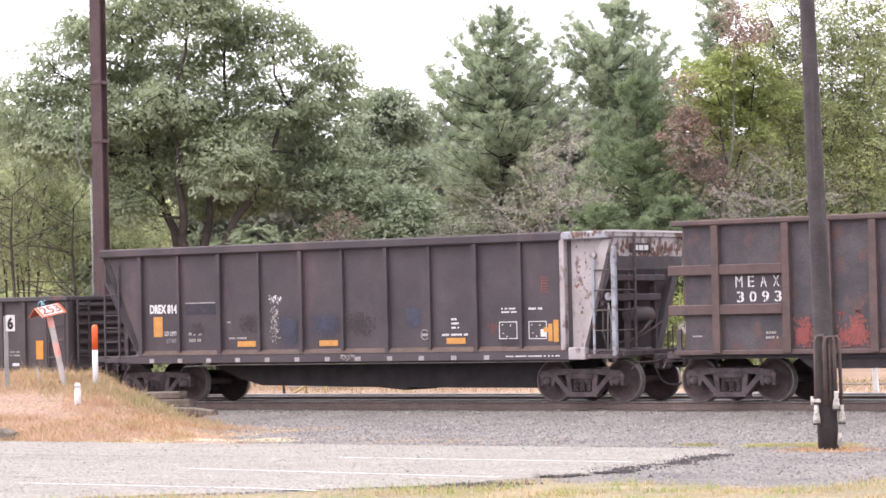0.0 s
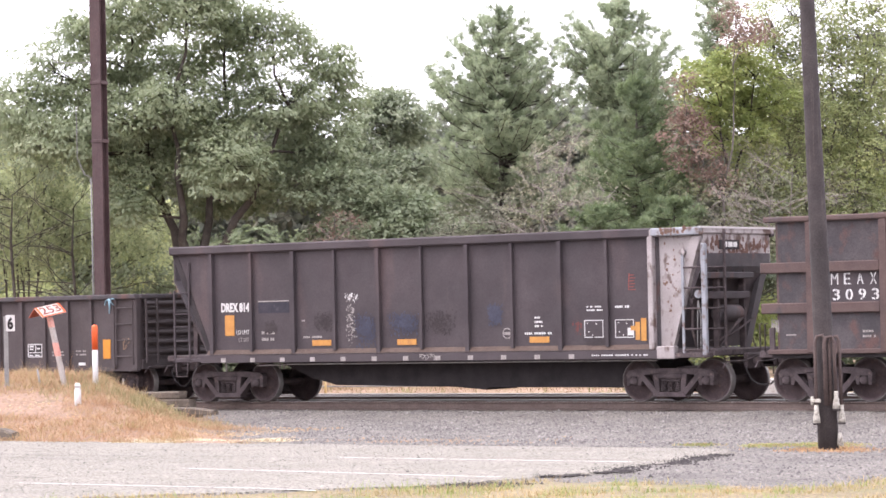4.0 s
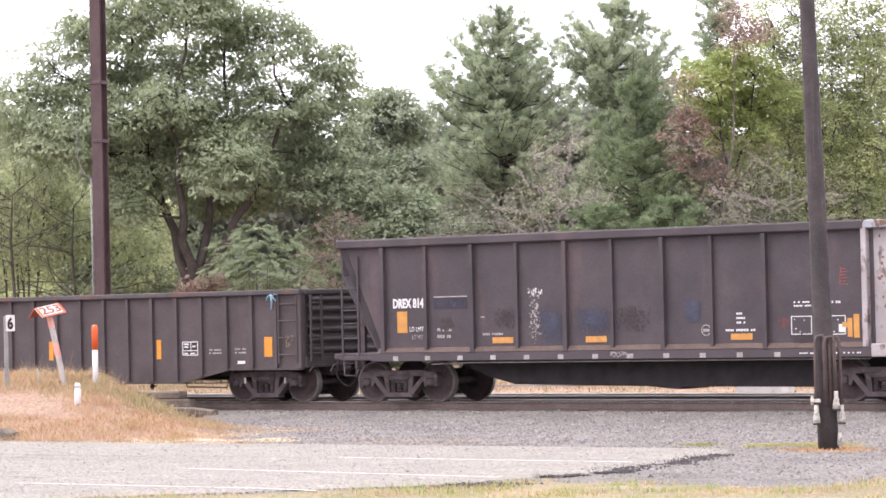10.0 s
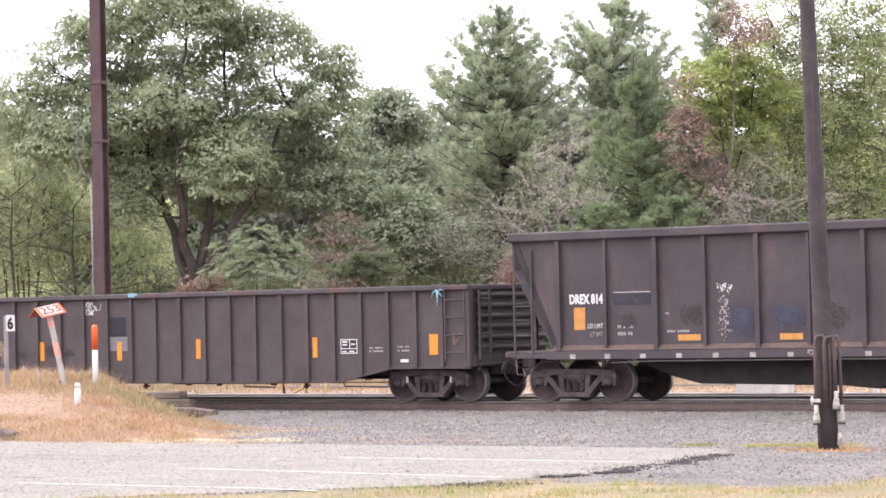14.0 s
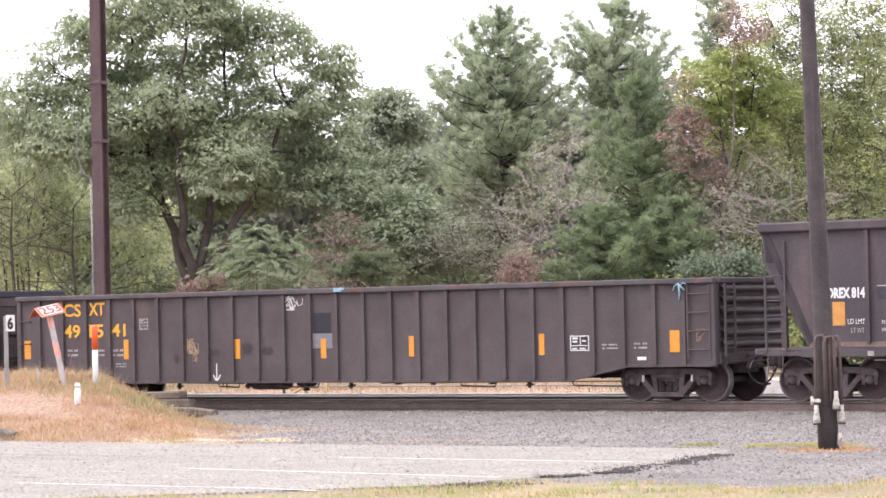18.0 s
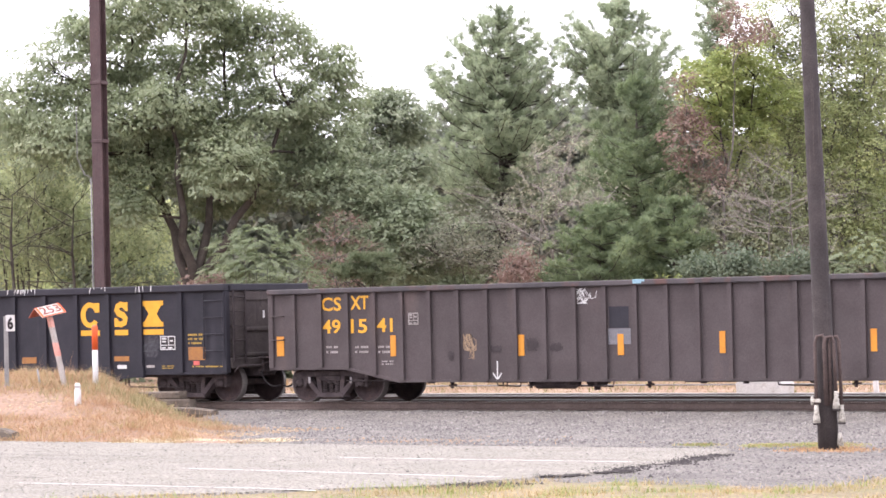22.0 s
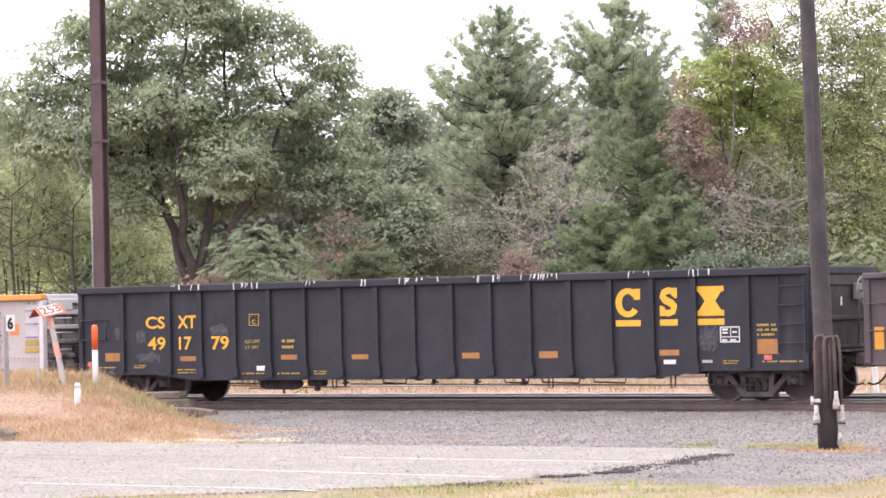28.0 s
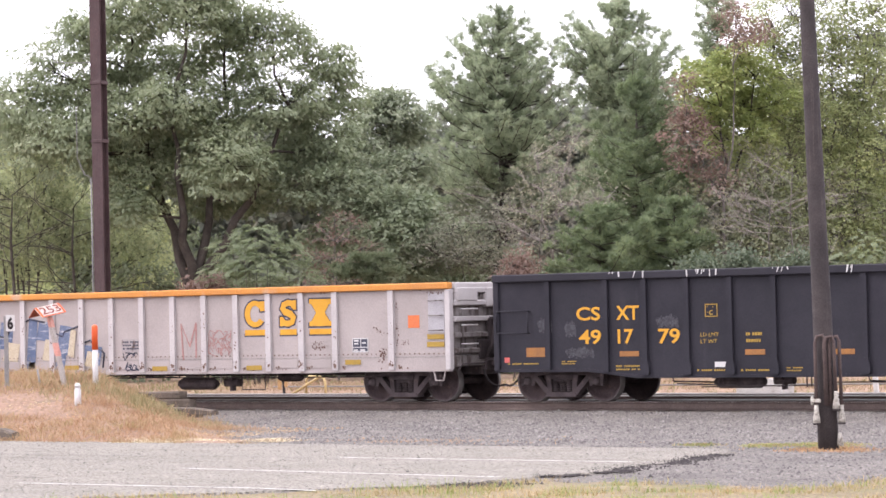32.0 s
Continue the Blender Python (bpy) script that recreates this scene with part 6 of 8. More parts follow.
blades("front_tufts", 15000, lambda r: (lambda q: (q[0], q[1], q[2] * r.uniform(0.6, 1.5)) if q and q[1] < -10.4 and noise.noise((q[0], q[1], 3.3)) > -0.1 else None)(on_mound(r)), 0.15, VERGE, "golden grass tufts low on the mound", 38, 1.0, 0.0045, 22, 0.10)
blades("mound_weeds", 12000, lambda r: (lambda q: q if q and noise.noise((q[0] * 0.7, q[1] * 0.7, 9.0)) > -0.10 and q[1] > -9.3 else None)(on_mound(r)), 0.18, WEED, "green weeds among the dry grass of the mound", 4, 1.0, 0.006, 9, 0.12)


def shoulder(rng):
    x, y = rng.normal(-3.0, 0.9), rng.normal(-6.9, 0.7)
    q = 4.9 - x - 0.95 * (y + 13.4)
    return (x, y, 1.0) if q > 0.4 and noise.noise((x * 1.2, y * 1.2, 6.0)) > -0.15 else None


blades("shoulder_weeds", 3600, shoulder, 0.19, WEED, "bushy olive-green weeds on the mound's shoulder", 34, 0.9, 0.006, 10, 0.14)


def verge_end(x, y):
    """How much nearer than the verge's ragged far edge a place lies."""
    p = Vector((x, y, 0)) - EYE
    far = np.interp(p.dot(ASIDE), (-4.4, -2.9, -0.6, 1.6, 2.6, 3.2, 4.3, 4.9, 5.5), (37.2, 38.0, 38.5, 39.1, 38.6, 37.5, 36.3, 36.7, 37.7))
    heap = 0.9 * math.exp(-((p.dot(ASIDE) - 0.25) / 0.45) ** 2 - ((p.dot(AHEAD) - 38.2) / 0.35) ** 2)
    return far + 0.35 * noise.noise((x * 1.1, y * 1.1, 8.0)) - p.dot(AHEAD) - heap


def verge(rng):
    x, y = rng.uniform(10, 26), rng.uniform(-29.5, -18.5)
    t = noise.noise((x * 0.7, y * 0.7, 5.0))
    return (x, y, 0.6 + 0.5 * smooth(t + 0.5)) if x > road_end(y) + 0.3 and verge_end(x, y) > 0 and t > -0.05 + rng.uniform(-0.25, 0.15) else None


sheet("verge_soil", steps(8, 30, 0.3), steps(-33, -18, 0.3), 0.006, VERGESOIL, "tan thatch under the verge grass", "ground",
      lambda x, y: x > road_end(y) + 0.35 and verge_end(x, y) > 0.35 + 0.5 * noise.noise((x * 0.9, y * 0.9, 2.2)))
rng = random.Random(47)
g = Geo()
for i in range(420):
    p = spot(rng.gauss(0.25, 0.4), rng.gauss(38.25, 0.25))
    s = rng.uniform(0.008, 0.030)
    g.add([(p.x + s * rng.uniform(0.6, 1.5) * a, p.y + s * rng.uniform(0.6, 1.5) * b, level(p.x, p.y) + 0.01 + s * c) for a, b, c in ((1, 0, 0), (-1, 0, 0), (0, 1, 0), (0, -1, 0), (0, 0, 1))],
          [(0, 2, 4), (2, 1, 4), (1, 3, 4), (3, 0, 4)])
thing("broken_asphalt", g, CRACKED, "small heap of crumbled dark asphalt in the verge grass", "rubble", kind="stuff")
blades("verge_grass", 60000, verge, 0.075, VERGE, "short dry grass on the road's near verge", 6, 1.4, 0.004, 8, 0.16)
blades("verge_tufts", 30000, lambda r: (lambda q: q if q and noise.noise((q[0] * 1.3, q[1] * 1.3, 2.0)) > 0.14 else None)(verge(r)), 0.15, LUSH, "green grass tufts on the road's near verge", 7, 1.0, 0.004, 14, 0.11)


def pole_strip(rng):
    x = rng.uniform(13.6, 16.7)
    y = rng.normal(-12.2 + 0.25 * math.sin(x * 2.1), 0.32)
    return (x, y, 0.8) if noise.noise((x * 1.6, y * 1.6, 0.0)) > 0.28 - 0.14 * (x - 13.6) else None


blades("pole_grass", 4200, pole_strip, 0.05, VERGE, "thin yellowing grass between gravel and asphalt", 8, 1.3, 0.005, 5, 0.12)
BLEACHED = foliage("bleached_straw", (0.46, 0.37, 0.24), (0.55, 0.46, 0.32), (0.60, 0.52, 0.38), 0.2)


def toe(rng):
    s, w = 0.85 * rng.random() ** 1.5, rng.normal()
    x, y = 2.4 + 2.6 * s + 0.35 * w, -13.25 + 2.3 * s ** 1.5 + 0.42 * rng.normal() * (1 - 0.5 * s)
    return (x, y, 0.5) if noise.noise((x * 1.8, y * 1.8, 4.0)) > -0.1 + 0.35 * s else None


blades("straw_litter", 22000, toe, 0.05, BLEACHED, "pale flattened straw and sand at the mound's foot", 9, 2.2, 0.012, 8, 0.12)
blades("pole_weeds", 4200, pole_strip, 0.055, LUSH, "low green weeds between gravel and asphalt", 28, 1.2, 0.005, 6, 0.12)
blades("pole_foot_straw", 1900, lambda r: (16.76 + r.normal() * 0.32, -13.15 + r.normal() * 0.30, 0.8), 0.05, REDSTRAW, "rusty dead grass round the foot of the utility pole", 29, 1.4, 0.005, 6, 0.1)
blades("track_side_straw", 500, lambda r: (r.normal(8.0, 1.5), r.normal(-11.6, 0.6), 0.6), 0.05, STRAW, "flattened straw scattered on the gravel", 19, 2.2, 0.006, 5, 0.12)
blades("toe_grass", 3000, lambda r: (r.normal(-0.2, 0.55), r.normal(-8.8, 0.5), 1.0), 0.12, STRAW, "dry grass round the timbers at the mound's end", 35, 1.2, 0.0045, 8, 0.14)
blades("toe_weeds", 900, lambda r: (r.normal(-0.8, 0.6), r.normal(-8.3, 0.5), 1.0), 0.14, WEED, "olive weeds round the timbers at the mound's end", 36, 1.0, 0.005, 8, 0.14)
blades("field_grass", 26000, lambda r: (lambda y: (r.uniform(-22, 16), y, 0.3 if y < 9 else 1.0))(6.4 + 10 * r.random()), 0.16, foliage("pinkish_field_straw", (0.240, 0.158, 0.100), (0.320, 0.222, 0.145), (0.290, 0.228, 0.128), 0.3), "dry grass beyond the tracks", 10, 1.6, wide=0.008)
blades("field_weeds", 5000, lambda r: (lambda x, y: (x, y, 1.0) if noise.noise((x * 0.35, y * 0.35, 7.0)) > 0 else None)(r.uniform(-22, 16), 7.5 + 9 * r.random()), 0.20, GREENGRASS, "green weeds beyond the tracks", 11, 1.4, wide=0.008)


# ---- trees ----
def crown_mesh(name, blobs, count, size, seed, slim=0.5, lump=0.55, needle=False, droop=0.25, loose=0.0, dense=2.2, shell=0.5, gaps=0.0):
    """Leaves on the outsides of many lumps, which sit about the surfaces of larger lumpy masses."""
    rng = np.random.default_rng(seed)
    b = np.array(blobs, float)
    area = b[:, 3] * (b[:, 3] + b[:, 4])
    subs = []
    for i, q in enumerate(b):
        n = max(4, int((3.4 if needle else dense) * area[i] / lump ** 2))
        d = rng.normal(size=(n, 3))
        d /= np.linalg.norm(d, axis=1)[:, None]
        r = np.where(rng.random(n) < 0.75, rng.uniform(0.78, 1.04, n), rng.uniform(0.3, 0.8, n))
        subs.append(q[:3] + d * np.array([q[3], q[3] * 0.8, q[4]]) * r[:, None])
    c = np.concatenate(subs)
    n = len(c)
    rad = lump * rng.uniform(0.45, 1.15, n)
    w = rad ** 2
    at = rng.choice(n, count, p=w / w.sum())
    m = count
    d = rng.normal(size=(m, 3))
    d /= np.linalg.norm(d, axis=1)[:, None]
    d[:, 2] = np.where(d[:, 2] < -0.35, -d[:, 2] * 0.6, d[:, 2])
    ctr = c[at] + d * (rad[at] * (1.05 - shell * rng.random(m)))[:, None] * np.array([1.1, 1.1, 0.8]) + rng.normal(size=(m, 3)) * (0.05 + loose)
    if gaps:
        # open lanes between the leafy sprays
        k = rng.normal(size=(7, 3)) * np.array([7.5, 1.6, 8.0])
        wave = np.sin(ctr @ k.T + rng.uniform(0, 6.28, 7)).sum(1)
        keep = wave > np.quantile(wave, gaps)
        ctr, d, at = ctr[keep], d[keep], at[keep]
        m = len(ctr)
    if needle:
        ctr = c[at] + d * (rad[at] * 0.35 * rng.random(m))[:, None]
        u = d + rng.normal(size=(m, 3)) * 0.3 + np.array([0, 0, 0.22])
    else:
        u = rng.normal(size=(m, 3)) * 0.7 + d * 0.6 - np.array([0, 0, droop])
    u /= np.linalg.norm(u, axis=1)[:, None]
    s = np.cross(u, d + rng.normal(size=(m, 3)) * 0.6)
    s /= np.linalg.norm(s, axis=1)[:, None] + 1e-9
    ln = (rad[at] * 0.85)[:, None] * rng.uniform(0.6, 1.25, m)[:, None] if needle else size * rng.uniform(0.6, 1.25, m)[:, None]
    wd = size * slim * 0.62 * rng.uniform(0.7, 1.3, m)[:, None]
    v = np.stack([ctr, ctr + u * ln * 0.45 + s * wd, ctr + u * ln, ctr + u * ln * 0.45 - s * wd], 1).reshape(-1, 3)
    me = bpy.data.meshes.new(name)
    me.vertices.add(len(v))
    me.vertices.foreach_set("co", v.ravel())
    me.loops.add(m * 4)
    me.loops.foreach_set("vertex_index", np.arange(m * 4))
    me.polygons.add(m)
    me.polygons.foreach_set("loop_start", np.arange(m) * 4)
    me.update(calc_edges=True)
    return me, c


def plant(name, label, u, v, blobs, mat, count, size, trunk=0.16, stems=1, seed=1, bark=None, category="tree", limbs=26, base=-0.15, parts=5, **kw):
    """A tree or bush: tapered stems, limbs that reach into the crown, and the leaves. Its own x runs to the camera's right."""
    root = new(name)
    root.matrix_world = Matrix.Translation(spot(u, v, base)) @ pose(0, 0, 0, 0, 0, math.degrees(TURN))
    tagged(root, label, category)
    bl, rng = [], random.Random(seed + 100)
    for x, y, z, r, h in blobs:
        bl.append((x, y, z - base, r * 0.86, h * 0.86))
        for i in range(parts):
            a, q, k = rng.uniform(0, 6.28), rng.uniform(0.5, 0.85), rng.uniform(0.38, 0.6)
            bl.append((x + r * q * math.cos(a), y + rng.uniform(-0.5, 0.5) * r, z - base + h * q * math.sin(a), r * k, h * k))
    me, c = crown_mesh("crown", bl, count, size, seed, **kw)
    rng = random.Random(seed)
    top = max(q[2] for q in bl)
    g = Geo()
    tops = []
    for i in range(stems):
        x0, y0 = (rng.uniform(-1, 1) * 0.25 * stems, rng.uniform(-1, 1) * 0.3) if stems > 1 else (0, 0)
        goal = bl[i % len(bl)] if stems > 1 else max(bl, key=lambda q: q[2])
        path, rad = [], []
        for j in range(9):
            t = j / 8
            path.append((x0 + (goal[0] - x0) * t ** 1.6 + rng.uniform(-0.12, 0.12) * t, y0 + (goal[1] - y0) * t ** 1.6 + rng.uniform(-0.12, 0.12) * t, goal[2] * t * 0.98))
            rad.append(trunk * (1.25 - 0.25 * min(1, t * 6)) * (1 - 0.85 * t))
        g.tube(path, rad, 9)
        tops.append(path)
    part("trunk", g, bark or BARK, root)
    b = Geo()
    for q in c[:: max(1, len(c) // limbs)]:
        path = min(tops, key=lambda p: (p[4][0] - q[0]) ** 2 + (p[4][1] - q[1]) ** 2)
        lo = [p for p in path if p[2] < q[2] - 0.25 * math.hypot(q[0] - p[0], q[1] - p[1])] or path[:3]
        s = Vector(lo[-1])
        e = Vector(q)
        m1 = s.lerp(e, 0.5) + Vector((rng.uniform(-0.1, 0.1), rng.uniform(-0.1, 0.1), rng.uniform(-0.14, 0.05))) * (e - s).length
        w = trunk * 0.28 * (1 - 0.75 * s.z / (top + 0.5))
        b.tube([s, s.lerp(m1, 0.5) + Vector((0, 0, 0.03)), m1, m1.lerp(e, 0.5), e], [w + 0.012, w * 0.8 + 0.01, w * 0.6 + 0.008, w * 0.4 + 0.006, 0.006], 5, False)
    tagged(part("branchwork", b, bark or BARK, root), kind="stuff")
    part("crown", me, mat, root)
    return root


def frond_bush(name, label, u, v, blobs, mat, seed, base=-0.15):
    """A bush of long compound leaves: leaflets in pairs along arching midribs, on a few stems."""
    rng = random.Random(seed)
    root = new(name)
    root.matrix_world = Matrix.Translation(spot(u, v, base)) @ pose(0, 0, 0, 0, 0, math.degrees(TURN))
    tagged(root, label, "bush")
    leaf, rib, stem = Geo(), Geo(), Geo()
    for x, y, z, r, h in blobs:
        tip = Vector((x, y, z - base))
        stem.tube([(x * 0.5, 0, 0), (x * 0.7, y * 0.5, tip.z * 0.45), tip], [0.03, 0.022, 0.008], 6)
        for i in range(int(26 * (r + 0.25) * (h + 0.35) / 0.35)):
            a, q = rng.uniform(0, 6.28), math.sqrt(rng.random())
            p = tip + Vector((r * q * math.cos(a), r * 0.8 * rng.uniform(-1, 1), h * q * math.sin(a)))
            d = Vector((math.cos(a), rng.uniform(-0.9, 0.5), rng.uniform(0.0, 0.6))).normalized()
            n, length = 8, rng.uniform(0.32, 0.6)
            path = [p]
            for j in range(n):
                d = (d + Vector((0, 0, -0.14))).normalized()
                path.append(path[-1] + d * length / n)
            rib.tube([path[0], path[n // 2], path[n]], [0.006, 0.004, 0.002], 4, False)
            side = d.cross(Vector((0, 0, 1))).normalized()
            for j in range(1, n + 1):
                for s in (-1, 1):
                    e = (side * s + d * 0.45 + Vector((0, 0, rng.uniform(-0.5, 0.05)))).normalized()
                    l = 0.15 * math.sin(0.4 + 2.2 * j / n) * rng.uniform(0.8, 1.2)
                    w = d * 0.024
                    m = path[j] + e * l * 0.45
                    leaf.add([path[j], m + w, path[j] + e * l, m - w], [(0, 1, 2, 3)])
    part("stem", stem, TWIG, root)
    tagged(part("midrib", rib, mat, root), kind="stuff")
    part("crown", leaf, mat, root)


def leaf_mesh(name, at, along, across, length, width):
    """Four-cornered leaves: where each begins, the ways it points and spreads, its length and half width."""
    m = len(at)
    mid = at + along * length[:, None] * 0.45
    v = np.stack([at, mid + across * width[:, None], at + along * length[:, None], mid - across * width[:, None]], 1).reshape(-1, 3)
    me = bpy.data.meshes.new(name)
    me.vertices.add(len(v))
    me.vertices.foreach_set("co", v.ravel())
    me.loops.add(m * 4)
    me.loops.foreach_set("vertex_index", np.arange(m * 4))
    me.polygons.add(m)
    me.polygons.foreach_set("loop_start", np.arange(m) * 4)
    me.update(calc_edges=True)
    return me


def unit(a):
    return a / (np.linalg.norm(a, axis=-1, keepdims=True) + 1e-9)


def broadleaf(name, label, u, v, lobes, mat, seed, forks=(0,), fork=0.35, trunk=0.2, spray=0.42, per=46, every=0.16, leaf=0.19, slim=0.20, hang=0.55, under=-0.35, bark=None, category="tree", base=-0.15, twigs=5, full=1.15, inner=0.3, behind=()):
    """A broadleaved tree: a trunk that forks into limbs, a limb to each lobe of the crown, twigs to its sprays, and leaves hanging round each spray."""
    rng, rnd = np.random.default_rng(seed), random.Random(seed)
    root = new(name)
    root.matrix_world = Matrix.Translation(spot(u, v, base)) @ pose(0, 0, 0, 0, 0, math.degrees(TURN))
    tagged(root, label, category)
    big = np.array([*lobes, *behind], float) * (1, 1, 1, full, full)
    big[:, 2] -= base
    c, out, owner = [], [], []
    for i, (x, y, z, r, h) in enumerate(big):
        n = max(5, int(9.0 * (r * r + r * h) / 2 / every))
        d = unit(rng.normal(size=(n, 3)))
        d = d[d[:, 2] > under - 0.3 * rng.random(len(d))]
        bulge = 1 + 0.22 * np.sin(d @ (rng.normal(size=(3, 4)) * 2.6) + rng.uniform(0, 6, 4)).sum(1) / 2
        deep = np.where(rng.random(len(d)) > inner, rng.uniform(0.84, 1.06, len(d)), rng.uniform(0.3, 0.84, len(d)))
        c.append((x, y, z) + d * (r, r * 0.85, h) * (bulge * deep)[:, None])
        out.append(d)
        owner.append(np.full(len(d), i))
    c, out, owner = np.concatenate(c), np.concatenate(out), np.concatenate(owner)
    size = spray * rng.uniform(0.55, 1.25, len(c))
    n = np.maximum(6, (per * (size / spray) ** 2).astype(int))
    k = np.repeat(np.arange(len(c)), n)
    m = len(k)
    around = rng.uniform(0, 6.28, m)
    far = np.sqrt(rng.random(m)) * size[k]
    flat = np.stack([np.cos(around), np.sin(around), np.zeros(m)], 1)
    at = c[k] + flat * far[:, None] + out[k] * (size[k] * 0.35 * rng.random(m))[:, None]
    at[:, 2] += size[k] * (0.30 - 0.55 * (far / size[k]) ** 2) + rng.normal(size=m) * 0.05
    along = unit(flat * 0.8 + out[k] * 0.5 + rng.normal(size=(m, 3)) * 0.45 - np.array([0, 0, hang]))
    face = unit(np.array([0, 0, 1.0]) + out[k] * 0.7 + flat * 0.35 + rng.normal(size=(m, 3)) * 0.45)
    across = unit(np.cross(along, face))
    ln = leaf * rng.uniform(0.6, 1.25, m)
    crown = leaf_mesh("crown", at, along, across, ln, ln * slim * rng.uniform(0.8, 1.3, m))
    bark = bark or BARK
    stems, g = [], Geo()
    hub = Vector((0.0, 0.0, fork * max(big[i][2] for i in forks)))
    g.tube([(0, 0, -0.2), (0.02, 0, 0.4), (-0.03, 0.02, hub.z * 0.6), hub], [trunk * 1.35, trunk * 1.08, trunk, trunk * 0.92], 10)
    for i in forks:
        goal = Vector(big[i][:3])
        path = [hub - Vector((0, 0, 0.15))]
        for j in range(1, 9):
            t = j / 8
            p = hub.lerp(goal, t)
            p.x, p.y = hub.x + (goal.x - hub.x) * t ** 0.8, hub.y + (goal.y - hub.y) * t ** 0.8
            path.append(p + Vector((rnd.uniform(-0.14, 0.14), rnd.uniform(-0.14, 0.14), rnd.uniform(-0.08, 0.08))) * min(1, 3 - 3 * t))
        g.tube(path, [trunk * 0.78 * (1 - 0.78 * j / 8) for j in range(9)], 9)
        stems += path[1:]
    part("trunk", g, bark, root)
    b = Geo()
    for i, q in enumerate(big):
        e = Vector(q[:3])
        s = min(stems or [hub], key=lambda p: (p - e).length + (2.0 * max(0, p.z - e.z + 0.3)))
        w = 0.022 + 0.016 * (e - s).length * trunk / 0.25
        m1 = s.lerp(e, 0.5) + Vector((rnd.uniform(-0.1, 0.1), rnd.uniform(-0.1, 0.1), rnd.uniform(-0.12, 0.02))) * (e - s).length
        b.tube([s, s.lerp(m1, 0.5), m1, m1.lerp(e, 0.5), e], [w, w * 0.85, w * 0.7, w * 0.55, w * 0.4], 6, False)
        mine = np.nonzero(owner == i)[0]
        hubs = []
        for j in mine[:6]:
            o = m1.lerp(e, rnd.uniform(0.2, 1.0))
            hubs.append(o.lerp(Vector(c[j]), 0.6) + Vector((0, 0, rnd.uniform(-0.1, 0.05))))
            b.tube([o, o.lerp(hubs[-1], 0.5) + Vector((0, 0, rnd.uniform(-0.08, 0.08))), hubs[-1]], [w * 0.4, w * 0.3 + 0.003, 0.010], 4, False)
        for j in mine[6::twigs]:
            t = Vector(c[j])
            o = min(hubs, key=lambda p: (p - t).length)
            a = o.lerp(t, 0.5) + Vector((rnd.uniform(-0.1, 0.1), rnd.uniform(-0.1, 0.1), rnd.uniform(-0.05, 0.12)))
            b.tube([o, a, t], [0.010, 0.008, 0.004], 4, False)
    tagged(part("branchwork", b, bark, root), kind="stuff")
    part("crown", crown, mat, root)
    return root


